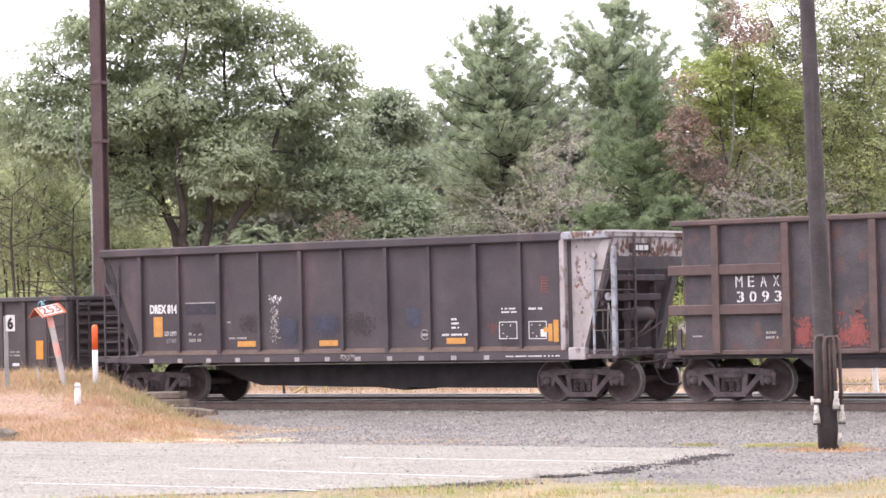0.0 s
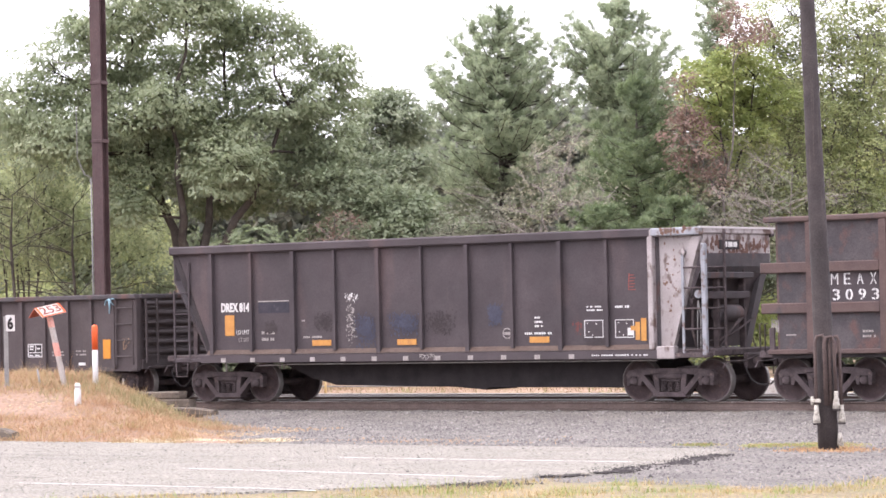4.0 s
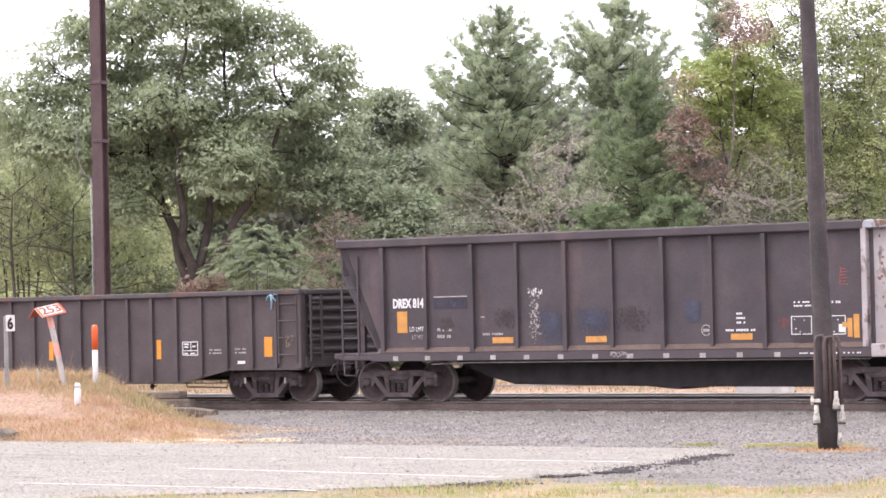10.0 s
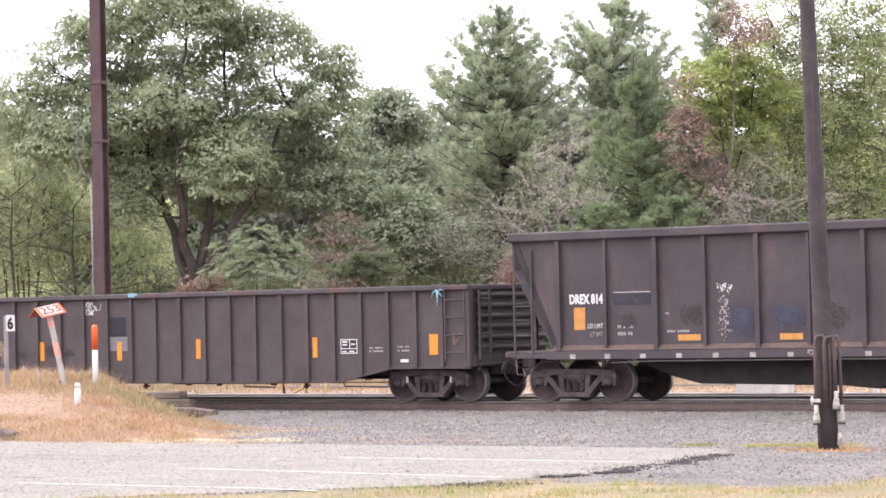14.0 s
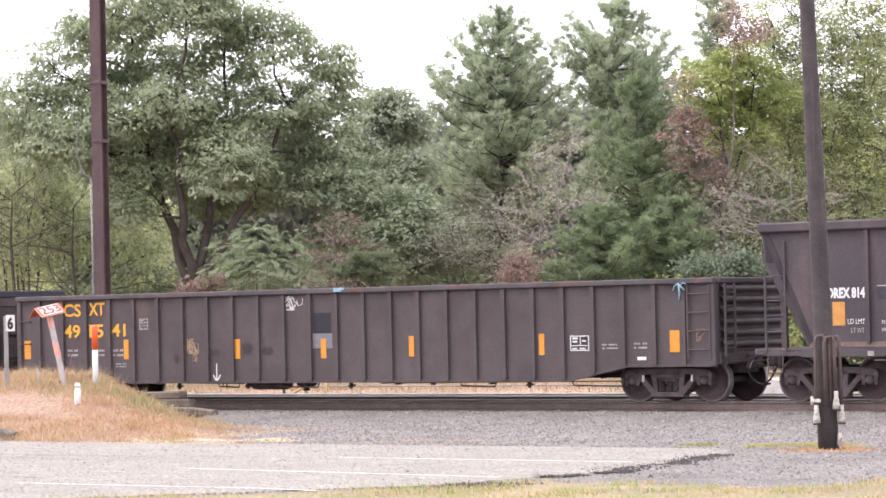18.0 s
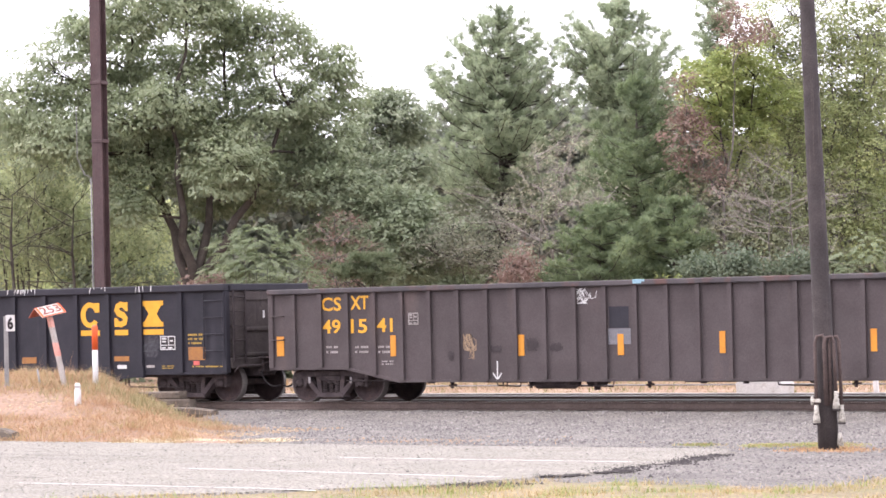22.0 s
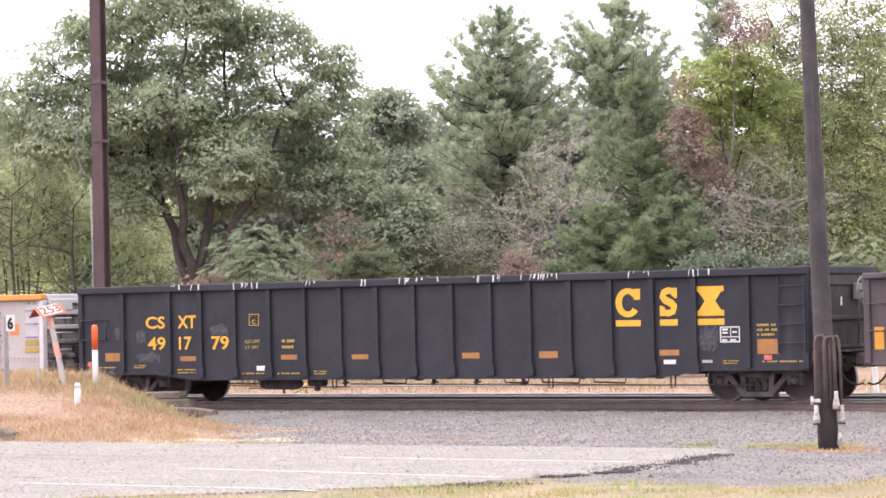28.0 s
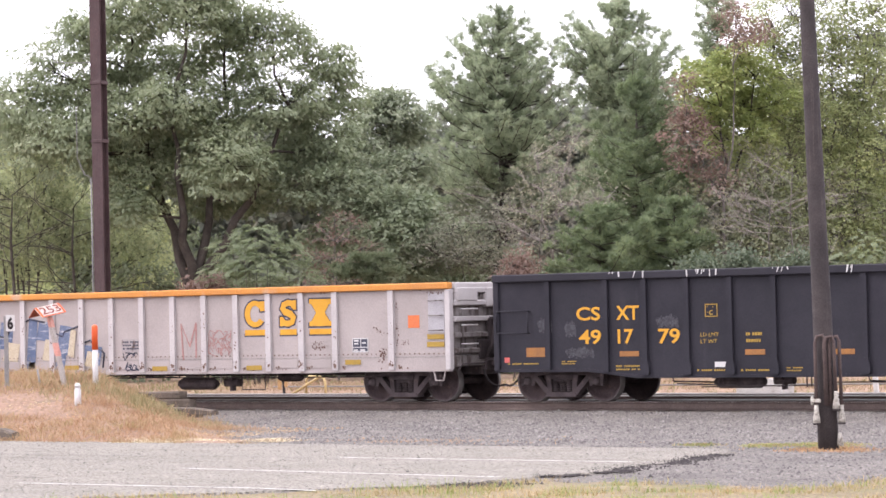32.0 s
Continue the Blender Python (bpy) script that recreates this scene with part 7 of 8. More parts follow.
def pine(name, label, u, v, top, shape, mat, seed, step=0.30, arms=9, puff=0.23, per=42, thin=0.0, rise=0.5, trunk=0.17, needle=0.014, base=-0.15, gap=0.25):
    """A pine: whorls of arms up a straight trunk, branchlets along the arms, and a puff of needles on every tip. shape: height and reach to either side, from the top down."""
    rng, rnd = np.random.default_rng(seed), random.Random(seed)
    root = new(name)
    root.matrix_world = Matrix.Translation(spot(u, v, base)) @ pose(0, 0, 0, 0, 0, math.degrees(TURN))
    tagged(root, label, "tree")
    rows = [(top, 0.35, 0.35)] + list(shape)

    def reach(z, side):
        for (za, *a), (zb, *b) in zip(rows, rows[1:]):
            if z >= zb:
                t = (za - z) / (za - zb)
                return a[side] + (b[side] - a[side]) * t
        return rows[-1][1 + side]

    part("trunk", Geo().tube([(0, 0, -0.2), (0.05, 0, top * 0.3), (-0.04, 0.05, top * 0.6), (0, 0, top - base - 0.1)], [trunk, trunk * 0.85, trunk * 0.55, 0.02], 10), BARK, root)
    g, tips, ways = Geo(), [Vector((0, 0, top - base))], [Vector((0, 0, 1))]
    z, low = top - 0.12, shape[-1][0]
    while z > low:
        for i in range(arms):
            if rnd.random() < thin:
                continue
            a = rnd.uniform(0, 6.283)
            cx, sy = math.cos(a), math.sin(a)
            l = (reach(z, 0) if cx < 0 else reach(z, 1)) * abs(cx) + 0.5 * (reach(z, 0) + reach(z, 1)) * (1 - abs(cx))
            l *= rnd.uniform(0.82, 1.10) if rnd.random() < 0.62 else rnd.uniform(0.35, 0.8)
            if l < 0.15:
                continue
            d = Vector((cx, sy, 0))
            up = rise * (0.4 + 1.0 * (z - low) / (top - low)) * rnd.uniform(0.4, 1.5)
            zz = z - base + rnd.uniform(-0.25, 0.25) - up * l * 0.75
            pts = [Vector((0, 0, zz)) + d * (l * t) + Vector((0, 0, l * up * (0.2 * t + 0.8 * t * t * t))) + Vector((-sy, cx, 0)) * (0.10 * l * math.sin(3 * t + i)) for t in (0, 0.3, 0.55, 0.8, 1.0)]
            g.tube(pts, [0.010 + 0.009 * l, 0.009 + 0.007 * l, 0.008 + 0.004 * l, 0.009, 0.006], 5, False)
            tips.append(pts[-1])
            ways.append((pts[-1] - pts[-2]).normalized())
            t, k = 0.16, 1
            while t < 0.97:
                q = t * 4
                o = pts[min(int(q * 1.0), 3)].lerp(pts[min(int(q), 3) + 1], q - int(q))
                w = (Vector((-sy, cx, 0)) * k * rnd.uniform(0.5, 1.1) + d * rnd.uniform(0.5, 0.9) + Vector((0, 0, rnd.uniform(0.1, 1.1)))).normalized()
                n = rnd.uniform(0.22, 0.42) * (0.5 + 0.28 * l) * (1.25 - 0.6 * t)
                e = o + w * n
                g.tube([o, e], [0.008, 0.005], 4, False)
                tips.append(e)
                ways.append(w)
                if rnd.random() < 0.5:
                    tips.append(o + Vector((0, 0, 0.06)))
                    ways.append((d + Vector((0, 0, 1))).normalized())
                if n > 0.38:
                    tips.append(o + w * n * 0.5 + Vector((0, 0, 0.08)))
                    ways.append((w + Vector((0, 0, 0.6))).normalized())
                t, k = t + gap * rnd.uniform(0.7, 1.3) / max(l, 0.6), -k
        z -= step * rnd.uniform(0.8, 1.2)
    tagged(part("branchwork", g, BARK, root), kind="stuff")
    c, w = np.array(tips), np.array(ways)
    k = np.repeat(np.arange(len(c)), per)
    m = len(k)
    r = puff * rng.uniform(0.7, 1.3, len(c))[k]
    d = unit(rng.normal(size=(m, 3)) + w[k] * 0.35 + np.array([0, 0, 0.5]))
    at = c[k] - w[k] * (r * rng.uniform(-0.2, 0.5, m))[:, None]
    across = unit(np.cross(d, rng.normal(size=(m, 3))))
    part("crown", leaf_mesh("crown", at, d, across, r * rng.uniform(0.8, 1.08, m), needle * rng.uniform(0.7, 1.3, m)), mat, root)
    return root


broadleaf("oak_tree", "large dark green oak with a broad uneven crown and forked trunk", -8.26, 95,
          [(-4.4, 0, 10.2, 0.82, 0.78), (-3.6, 1, 11.5, 0.64, 0.64), (-2.0, 0, 12.0, 1.15, 0.85), (0.1, -1, 12.3, 1.38, 0.88), (1.2, 1, 11.9, 0.86, 0.9), (2.8, 0, 11.4, 1.0, 0.78), (4.4, 1, 10.3, 0.86, 0.75),
           (5.1, 2, 9.6, 0.53, 0.91), (-5.5, 0, 8.8, 1.04, 0.89), (-4.0, -1, 7.9, 1.14, 0.81), (-2.2, 2, 10.4, 1.14, 0.91), (-0.5, -1, 9.0, 1.21, 0.77), (-1.9, 0, 6.5, 0.89, 0.74), (-1.9, -0.6, 5.6, 0.75, 0.42),
           (1.2, 1, 8.9, 1.12, 0.79), (-0.2, 2, 10.6, 0.91, 0.61), (1.4, -1.6, 7.0, 1.19, 0.93), (3.3, 0, 8.9, 1.11, 0.67), (4.3, 1, 7.7, 0.97, 1.16), (-2.4, -1, 8.5, 0.92, 0.73)],
          LEAF_OAK, 2, forks=(11, 17, 10, 14), fork=0.30, trunk=0.24, every=0.092, per=46, spray=0.40, leaf=0.16, slim=0.23, hang=0.8, full=1.2, inner=0.35, under=-0.75,
          behind=[(-2.9, 2.5, 7.6, 1.0, 0.8), (-1.2, 3, 8.2, 1.1, 0.9), (0.0, 2, 7.8, 1.3, 0.9), (2.9, 2, 7.2, 1.2, 1.1), (1.0, 3, 6.2, 1.4, 0.8), (-3.4, 2, 9.2, 1.0, 0.9), (1.6, 2.5, 10.3, 0.6, 0.4)])
broadleaf("ash_tree", "slender light green broadleaf tree among the woods", -2.09, 104, [(0.3, 0, 9.3, 0.69, 0.61), (-0.3, 0, 8.7, 0.73, 0.81), (0.8, 1, 8.5, 0.7, 0.82), (-0.7, -1, 7.4, 0.88, 0.76), (0.5, -1, 6.9, 1.01, 0.76), (-0.2, 0, 9.6, 0.45, 0.37), (0.0, 0, 5.9, 1.2, 0.8)],
          LEAF_ASH, 4, forks=(0,), fork=0.5, trunk=0.13, every=0.055, per=30, spray=0.38, leaf=0.19, slim=0.22, hang=0.5, full=1.3)
pine("pine_tree", "tall full-crowned green pine with tufted outline", 2.35, 112, 13.6, [(13.0, 1.36, 1.38), (11.9, 2.36, 2.15), (10.8, 3.02, 2.65), (9.7, 3.72, 3.0), (8.4, 3.94, 3.0), (5.6, 3.28, 2.8)], LEAF_PINE, 5, arms=10, gap=0.31, step=0.33)
pine("pine_tree", "tall open-crowned pine with separate tufts and gaps of sky", 6.46, 106, 13.2, [(12.7, 0.83, 0.87), (12.1, 2.07, 1.45), (11.5, 2.07, 2.53), (10.7, 1.86, 2.59), (9.2, 1.45, 2.48), (5.6, 1.66, 2.28)], LEAF_PINE, 6, arms=10, step=0.33)
pine("pine_tree", "younger bright green pine before the tall pines", 6.67, 98, 9.8, [(9.4, 0.6, 0.65), (8.7, 1.16, 1.28), (7.7, 1.45, 1.55), (6.8, 1.84, 1.64), (5.8, 2.13, 1.74), (3.4, 2.13, 1.93)], LEAF_YOUNGPINE, 26, arms=8, thin=0.15, step=0.42, trunk=0.12)
pine("pine_tree", "thin pine rising behind the yellow-green maple", 11.03, 114, 14.9, [(14.1, 0.76, 0.89), (13.5, 1.0, 1.22), (12.8, 0.89, 1.22), (9.5, 0.89, 1.11)], LEAF_PINE, 7, arms=6, thin=0.15)
broadleaf("maple_tree", "bright yellow-green maple at the wood's edge", 9.49, 98, [(0.8, 0, 10.4, 0.55, 0.38), (0.1, 0, 10.1, 0.66, 0.42), (-0.7, 0, 10.0, 0.45, 0.3), (-0.3, -1, 9.5, 0.7, 0.4), (1.2, 0, 9.8, 0.7, 0.5), (-0.9, 0, 9.2, 0.42, 0.35), (0.6, 1, 9.0, 0.8, 0.45), (-0.5, 0, 8.2, 0.54, 0.5), (0.4, 1, 7.7, 0.7, 0.5), (1.3, 1, 8.6, 0.7, 0.6), (1.0, -0.5, 7.6, 0.6, 0.5), (1.9, 0, 8.9, 0.55, 0.45), (0.3, -0.5, 8.5, 0.5, 0.35), (1.2, 0.5, 6.7, 0.6, 0.45)],
          LEAF_LIME, 8, forks=(1, 4), fork=0.5, trunk=0.09, every=0.05, per=26, full=1.15, spray=0.32, leaf=0.13, slim=0.34, hang=0.3, twigs=3)
broadleaf("vine_covered_tree", "thin tree covered by russet vines", 9.4, 96.5, [(0.6, 0, 11.6, 0.5, 0.6), (1.1, 0, 11.1, 0.5, 0.4), (0.7, 0.5, 10.8, 0.4, 0.4), (-1.1, 0, 8.3, 0.5, 0.5), (-1.3, 0, 7.8, 0.6, 0.4), (-0.8, 0, 6.9, 0.7, 0.55), (-0.2, 0, 6.2, 0.6, 0.4), (-1.3, 0, 9.3, 0.3, 0.4)],
          LEAF_VINE, 9, forks=(0, 4), fork=0.5, trunk=0.05, bark=TWIG, every=0.06, per=20, spray=0.32, leaf=0.11, slim=0.34, hang=0.5, twigs=2)
broadleaf("birch_tree", "tall sparse tree with small yellowing leaves and pale branches", 13.4, 100, [(-1.6, 0, 11.9, 1.0, 1.0), (0.2, 0, 11.9, 1.0, 1.2), (1.5, 0, 11.6, 1.0, 1.2), (-1.9, 0, 10.3, 0.9, 0.9), (-0.2, 0, 10.0, 1.2, 0.9), (1.5, 0, 9.3, 1.0, 1.0), (-1.9, 0, 8.6, 1.0, 0.9), (-0.2, 0, 8.2, 1.3, 1.0), (1.5, 0, 7.3, 1.1, 1.0), (-1.4, 0, 6.8, 1.3, 0.9), (0.5, 0, 6.0, 1.2, 1.0), (-2.2, 0, 5.2, 1.0, 0.7), (1.4, 0, 5.1, 1.1, 1.0), (-0.5, 0, 4.6, 1.4, 0.9)],
          LEAF_THIN, 10, forks=(1, 2, 3), fork=0.2, trunk=0.07, bark=TWIG, every=0.052, per=17, full=1.3, spray=0.36, leaf=0.105, slim=0.36, hang=0.3, under=-1.2, twigs=3)
plant("young_trees", "thicket of thin young trees with pale yellowish leaves", -14.2, 100, [(-0.8, 0.0, 9.0, 0.9, 1.0), (0.1, 0.0, 7.9, 1.0, 0.9), (-0.7, 0.0, 6.9, 1.0, 0.9), (0.9, 0.0, 6.7, 1.0, 0.9), (-0.1, 0.0, 5.5, 1.2, 0.9), (1.6, 0.0, 5.3, 1.0, 1.0), (-0.9, 0.0, 4.4, 1.0, 0.8), (0.8, 0.0, 4.1, 1.2, 0.8), (2.8, 0.0, 4.9, 1.0, 1.0), (4.1, 0.0, 4.8, 0.8, 1.0)], LEAF_PALE, 26000, 0.12, 0.055, 9, 11, slim=0.55, lump=0.5, limbs=120, loose=0.3)
frond_bush("sumac_bush", "light green sumac bush with feathery drooping leaves", -5.6, 88, [(-0.1, 0.0, 4.5, 0.5, 0.3), (-0.8, 0.0, 4.1, 0.5, 0.3), (0.4, -0.5, 4.2, 0.6, 0.3), (1.0, 0.0, 3.8, 0.4, 0.3), (-0.4, -0.6, 3.7, 0.6, 0.4), (-1.1, 0.0, 3.4, 0.5, 0.3), (0.3, -0.8, 3.5, 0.7, 0.4), (1.2, 0.0, 3.2, 0.5, 0.3), (-0.2, 0.0, 3.0, 1.0, 0.3)], LEAF_SUMAC, 12)
broadleaf("russet_bush", "half-bare russet bush with layered thin branches", -3.4, 92, [(0.0, 0, 5.15, 0.45, 0.06), (-0.5, 0.4, 4.8, 0.4, 0.06), (0.55, -0.3, 4.85, 0.4, 0.06), (0.0, -0.4, 4.4, 0.7, 0.06), (0.95, 0, 4.15, 0.4, 0.06), (-0.7, 0.2, 4.0, 0.5, 0.06), (0.3, -0.3, 3.8, 0.8, 0.06), (-0.3, 0, 3.4, 0.7, 0.06), (0.9, 0.3, 3.3, 0.6, 0.06), (0.0, -0.4, 3.0, 0.9, 0.06)],
          LEAF_RED, 13, forks=(0, 3), fork=0.4, trunk=0.03, bark=TWIG, every=0.085, per=7, spray=0.30, leaf=0.10, slim=0.26, hang=0.1, category="bush", under=-1.2, twigs=2, full=1.15)
plant("russet_bush", "low russet bush at the oak's foot", -7.35, 89, [(0.1, 0.0, 2.95, 0.5, 0.15), (-0.3, 0.0, 2.7, 0.5, 0.2)], LEAF_RED, 2200, 0.11, 0.03, 3, 23, bark=TWIG, category="bush", lump=0.22, loose=0.12)
plant("russet_bush", "low dying russet shrub among the saplings", 2.4, 89, [(0.0, 0.0, 3.3, 0.3, 0.4), (-0.1, 0.0, 2.9, 0.5, 0.2)], LEAF_RED, 1800, 0.11, 0.03, 3, 24, bark=TWIG, category="bush", lump=0.22, loose=0.14)
plant("young_cedar", "low dark green cedar beside the russet bush", -2.3, 90, [(0.0, 0.0, 3.7, 0.6, 0.2), (-0.3, 0.0, 3.3, 0.7, 0.3), (0.4, 0.0, 3.2, 0.6, 0.3)], LEAF_DARKPINE, 9000, 0.16, 0.05, 2, 25, category="tree", needle=True, slim=0.14, lump=0.27)
broadleaf("dark_bush", "broad green bushes between the oak and the russet bush", -2.49, 95, [(-1.6, 0, 6.0, 1.04, 0.7), (-0.5, 1, 6.3, 0.82, 0.67), (1.0, 0, 5.4, 0.96, 0.56), (-0.2, 0, 5.0, 0.85, 0.48), (1.8, 0, 4.5, 1.0, 0.56), (0.8, -1, 4.3, 0.84, 0.48), (-1.0, 1, 4.5, 0.75, 0.56), (2.4, 0, 3.6, 0.9, 0.5), (1.0, -1, 3.4, 0.9, 0.5)],
          LEAF_BUSH, 14, forks=(1, 2), fork=0.3, trunk=0.06, every=0.055, per=26, full=1.3, spray=0.36, leaf=0.17, slim=0.22, hang=0.35, category="bush")
broadleaf("dark_bush", "low grey-green bushes with small leaves at the wood's edge", 0.6, 93, [(-0.6, 0, 3.9, 0.9, 0.6), (0.6, 0, 3.7, 0.9, 0.5), (0.0, 0, 4.6, 0.8, 0.5), (1.3, 0, 4.3, 0.7, 0.5), (1.6, -0.5, 3.4, 0.8, 0.4), (1.0, 0, 5.1, 0.6, 0.5)],
          LEAF_GREY, 15, forks=(2, 3), fork=0.2, trunk=0.04, every=0.07, per=18, full=1.3, spray=0.34, leaf=0.10, slim=0.3, hang=0.2, category="bush", twigs=2)
broadleaf("bare_sapling", "pale-stemmed half-bare sapling with fleck-like yellowish leaves", 3.5, 92, [(-0.5, 0, 6.9, 0.5, 0.4), (0.3, 0, 7.3, 0.5, 0.35), (0.9, 0, 7.6, 0.5, 0.4), (-0.8, 0, 6.1, 0.5, 0.5), (0.4, 0, 6.4, 0.8, 0.6), (-1.0, 0, 5.3, 0.6, 0.4), (0.3, 0, 5.4, 0.9, 0.5), (1.6, 0, 5.6, 0.6, 0.5), (-0.6, 0, 4.4, 0.9, 0.4)],
          LEAF_FLECK, 16, forks=(0, 4), fork=0.55, trunk=0.035, bark=PALETWIG, every=0.10, per=7, spray=0.34, leaf=0.085, slim=0.26, hang=0.1, category="sapling", under=-1.2, twigs=1)
pine("young_pine", "low bushy green young pine", 4.9, 90, 5.1, [(4.8, 0.7, 0.9), (4.4, 1.3, 1.5), (3.9, 1.6, 1.9), (2.2, 2.1, 2.2)], LEAF_YOUNGPINE, 17, arms=9, step=0.32, trunk=0.08, rise=0.3)
pine("young_pine", "low bushy green young pine", 7.3, 91, 5.3, [(5.0, 0.7, 0.7), (4.5, 1.1, 1.2), (2.4, 1.5, 1.5)], LEAF_YOUNGPINE, 27, arms=8, step=0.32, trunk=0.07, rise=0.3)
broadleaf("mixed_bush", "tangled olive bushes with pale branches", 9.7, 97, [(-1.1, 0, 5.3, 0.9, 0.8), (0.3, 0, 5.6, 0.9, 0.7), (-0.5, 0, 4.3, 1.1, 0.8), (1.4, 0, 4.7, 1.1, 0.9), (0.6, 0, 3.7, 1.3, 0.8), (2.3, 0, 3.9, 0.9, 0.8), (1.2, 0, 6.4, 0.9, 0.7)],
          LEAF_OLIVE, 18, forks=(1, 3), fork=0.2, trunk=0.05, bark=TWIG, every=0.07, per=16, full=1.2, spray=0.36, leaf=0.11, slim=0.3, hang=0.3, category="bush", under=-1.0, twigs=2)
plant("low_shrub", "low bluish green shrubs behind the tracks", 9.4, 88, [(-1.5, 0.0, 2.9, 0.5, 0.35), (-0.5, -0.3, 3.1, 0.5, 0.3), (0.5, 0.2, 2.8, 0.6, 0.3), (1.5, 0.0, 3.05, 0.45, 0.4)], LEAF_LOW, 6500, 0.13, 0.03, 4, 19, category="bush", lump=0.3, loose=0.15, parts=6)
broadleaf("green_brush", "bright green sunlit brush beyond the tracks", 8.0, 89, [(-0.6, 0, 2.3, 0.8, 0.6), (0.6, 0, 2.2, 0.9, 0.7), (1.6, 0, 1.9, 0.8, 0.6), (-0.4, -0.5, 1.2, 0.9, 0.7), (0.9, -0.5, 1.0, 1.0, 0.7), (2.2, 0, 1.0, 0.8, 0.6)],
          LEAF_LIME, 38, forks=(0, 1), fork=0.3, trunk=0.03, every=0.09, per=20, spray=0.32, leaf=0.13, slim=0.3, hang=0.3, category="bush", under=-0.8)
frond_bush("low_shrub", "pale green feathery shrub at the wood's edge", 13.0, 88, [(0.0, 0.0, 3.4, 1.0, 0.7)], LEAF_SUMAC, 20)


def woods(name, label, u0, u1, v, tops, mat, seed, count, size, low=0.0, deep=4.0):
    """A belt of woodland too dense to count."""
    rng = random.Random(seed)
    bl = []
    n = int((u1 - u0) / 1.5)
    for i in range(n):
        u = u0 + (u1 - u0) * (i + rng.random()) / n
        t = tops(u) * rng.uniform(0.85, 1.05)
        z = low + 0.2
        while z < t:
            bl.append((u + rng.uniform(-0.5, 0.5), rng.uniform(0, deep), z, rng.uniform(1.0, 1.6), rng.uniform(0.8, 1.2)))
            z += 1.3
    me, c = crown_mesh(name, bl, count, size, seed, lump=0.7)
    ob = thing(name, me, mat, label, "woods", kind="stuff")
    ob.matrix_world = Matrix.Translation(spot(0, v, -0.1)) @ pose(0, 0, 0, 0, 0, math.degrees(TURN))
    return ob


woods("understory", "dense shaded undergrowth along the wood's edge", -12.4, 24, 99, lambda u: 3.8 + 0.9 * math.sin(u * 1.3) + 0.5 * math.sin(u * 3.1), LEAF_BUSH, 31, 75000, 0.2, deep=2.5)
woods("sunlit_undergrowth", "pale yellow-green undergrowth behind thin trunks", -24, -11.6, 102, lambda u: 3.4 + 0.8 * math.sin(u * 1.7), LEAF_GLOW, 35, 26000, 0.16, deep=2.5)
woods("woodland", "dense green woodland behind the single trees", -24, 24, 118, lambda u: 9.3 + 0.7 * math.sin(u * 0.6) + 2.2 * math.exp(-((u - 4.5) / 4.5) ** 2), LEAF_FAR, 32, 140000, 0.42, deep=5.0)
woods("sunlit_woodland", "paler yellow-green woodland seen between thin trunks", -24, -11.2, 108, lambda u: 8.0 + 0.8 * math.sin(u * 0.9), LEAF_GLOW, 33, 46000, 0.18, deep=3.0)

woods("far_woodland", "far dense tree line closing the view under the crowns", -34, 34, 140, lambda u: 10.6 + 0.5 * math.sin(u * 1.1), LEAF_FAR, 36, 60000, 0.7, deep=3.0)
woods("tall_woodland", "tall thin olive woodland at the far side", 8, 24, 117, lambda u: 11.4 + 0.8 * math.sin(u * 0.8) + 1.5 * min(1, max(0, (u - 10.5) / 2)), LEAF_OLIVE, 34, 70000, 0.21, deep=4.0)


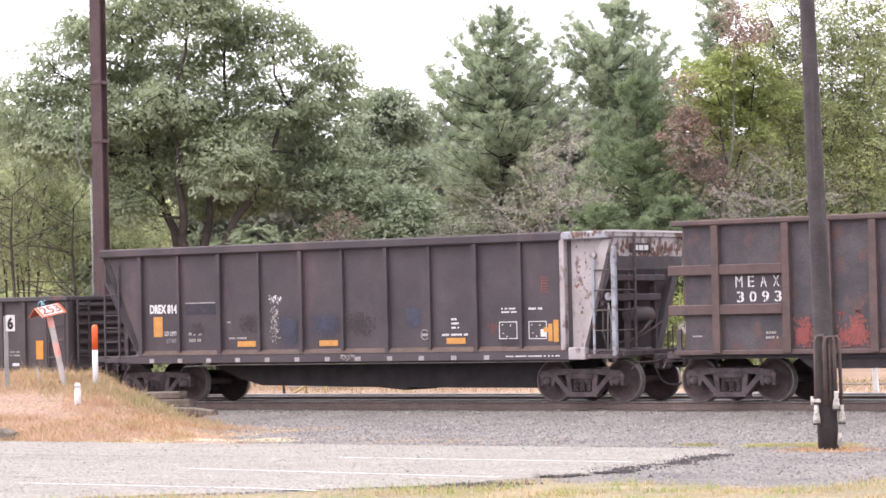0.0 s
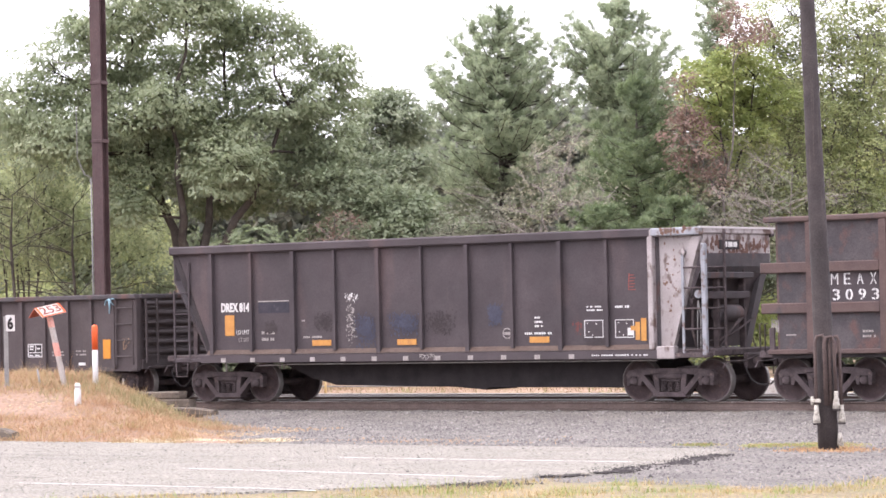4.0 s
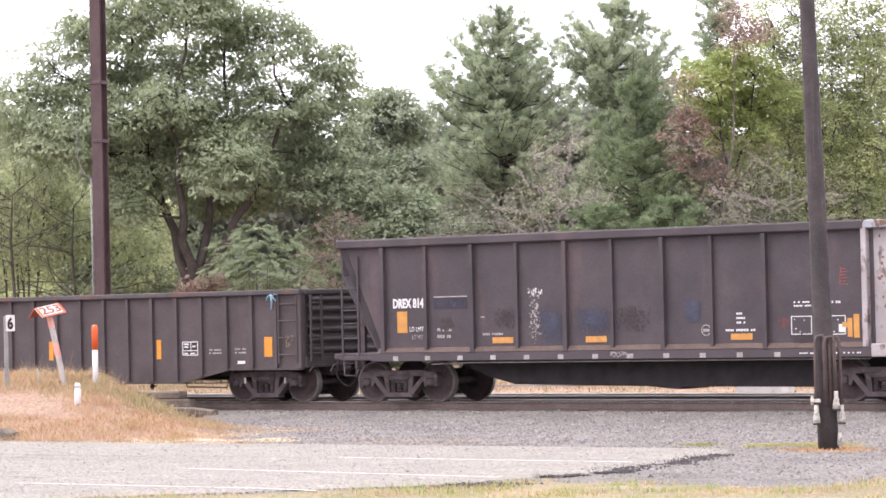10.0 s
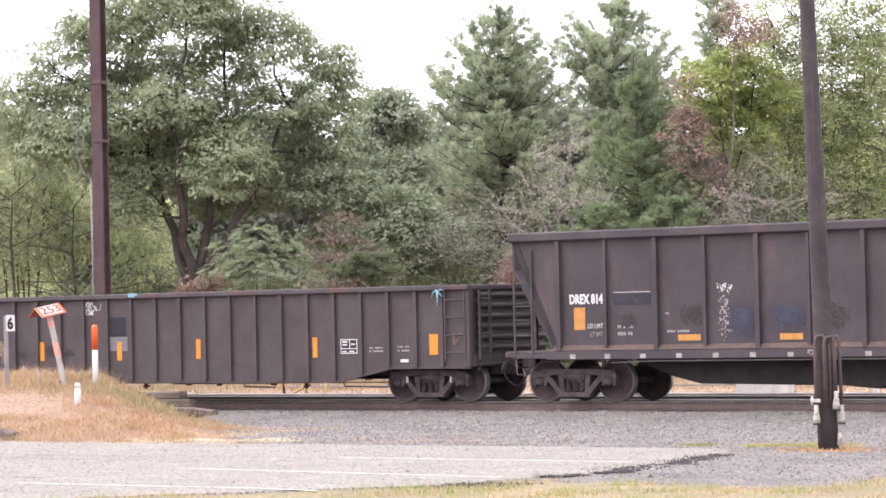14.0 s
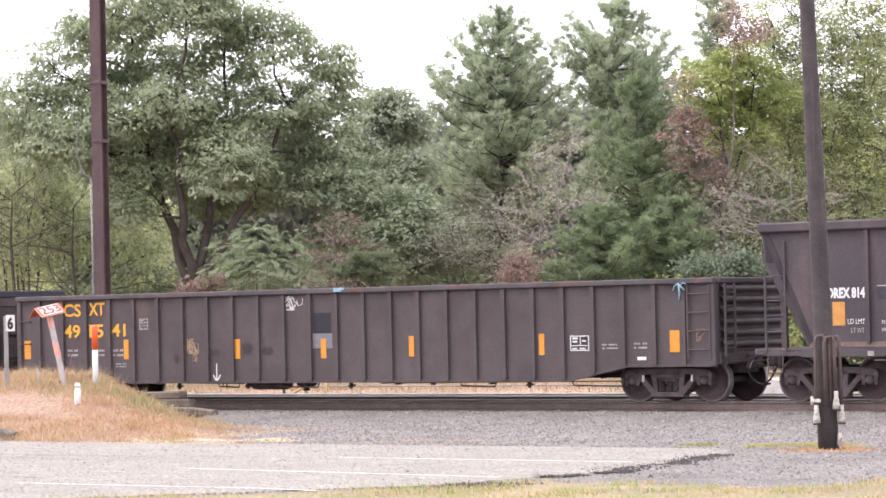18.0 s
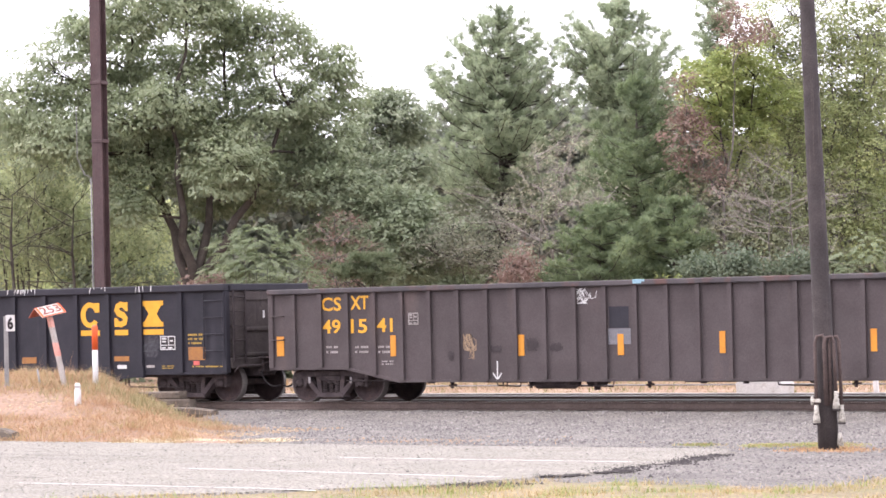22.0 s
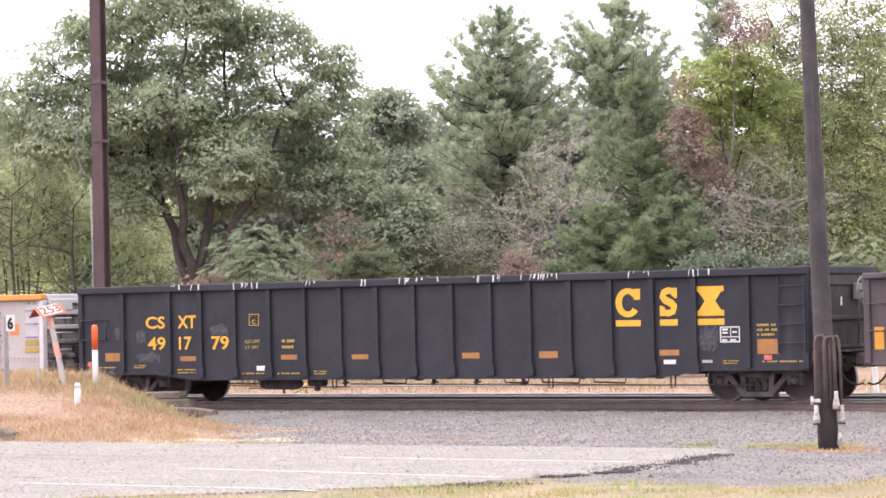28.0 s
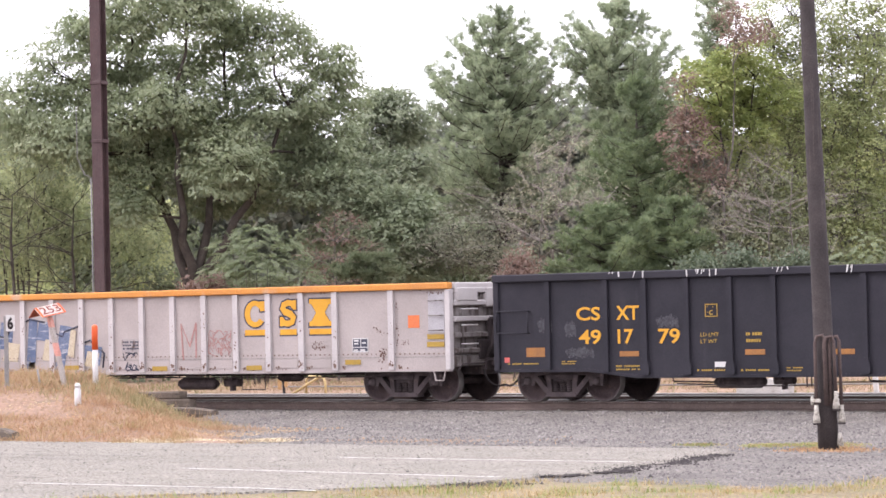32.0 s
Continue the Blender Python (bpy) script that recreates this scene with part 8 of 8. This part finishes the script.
def bare_tree(u, v, z, seed, label, bark=PALETWIG, thick=1.0):
    """A dead crown of pale arching branches that fork and taper."""
    rng = random.Random(seed)
    root = new("bare_tree")
    root.matrix_world = Matrix.Translation(spot(u, v, -0.15)) @ pose(0, 0, 0, 0, 0, math.degrees(TURN))
    tagged(root, label, "tree")
    part("trunk", Geo().tube([(0, 0, 0), (0.08, 0, z * 0.4), (-0.05, 0.1, z * 0.75), (0.05, 0, z)], [0.03 * thick, 0.026 * thick, 0.02 * thick, 0.012], 8), TWIG if bark is PALETWIG else bark, root)
    g = Geo()

    def grow(p, d, length, r, depth):
        path = [p]
        for i in range(4):
            d = (d + Vector((rng.uniform(-0.25, 0.25), rng.uniform(-0.25, 0.25), rng.uniform(-0.22, 0.14)))).normalized()
            path.append(path[-1] + d * length / 4)
        g.tube(path, [r, r * 0.88, r * 0.75, r * 0.62, r * 0.5], 5, False)
        if depth:
            for i in range(3):
                grow(path[rng.choice((2, 3, 4))], (d + Vector((rng.uniform(-0.8, 0.8), rng.uniform(-0.6, 0.6), rng.uniform(-0.3, 0.6)))).normalized(), length * rng.uniform(0.5, 0.75), r * 0.55, depth - 1)

    for i in range(14):
        a = rng.uniform(-1.2, 1.2) + (math.pi if i % 3 else 0)
        grow(Vector((0, 0, z * rng.uniform(0.45, 1.0))), Vector((math.cos(a), 0.5 * math.sin(a), rng.uniform(0.1, 0.7))).normalized(), rng.uniform(1.0, 1.9), 0.013 * min(thick, 1.5), 3)
    tagged(part("branchwork", g, bark, root), kind="stuff")


bare_tree(10.3, 91, 5.6, 41, "dead tree with pale arching bare branches")
bare_tree(-14.3, 96, 6.4, 51, "thin dark half-bare tree in the thicket", BARK, 2.2)
bare_tree(-12.4, 97, 6.0, 52, "thin dark half-bare tree in the thicket", BARK, 2.0)
bare_tree(3.1, 91.5, 5.2, 42, "pale bare sapling with fine upright twigs")
bare_tree(11.3, 93.5, 6.6, 43, "dead tree with pale arching bare branches")


# ---- the train rolls ----
def motions():
    turn = 0.457
    times, step, t = [0.0], radians(50) * turn, 0.0
    while t < 32.0:
        t = round(t + 1 / FPS, 6)
        if rolled(t) - rolled(times[-1]) >= step:
            times.append(t)
    if 32.0 - times[-1] < 0.02:
        times.pop()
    times.append(32.0)
    steady = [0.5 * i for i in range(65)]
    for car in (car_a, car_b, car_c, car_d, car_e):
        x = car.location.x
        walk(car, [(t, pose(x + rolled(t), 0, 0)) for t in steady])
    for w, x in ROLLING:
        walk(w, [(t, pose(x, 0, 0.457, 0, math.degrees(rolled(t) / turn), 0)) for t in times])


motions()
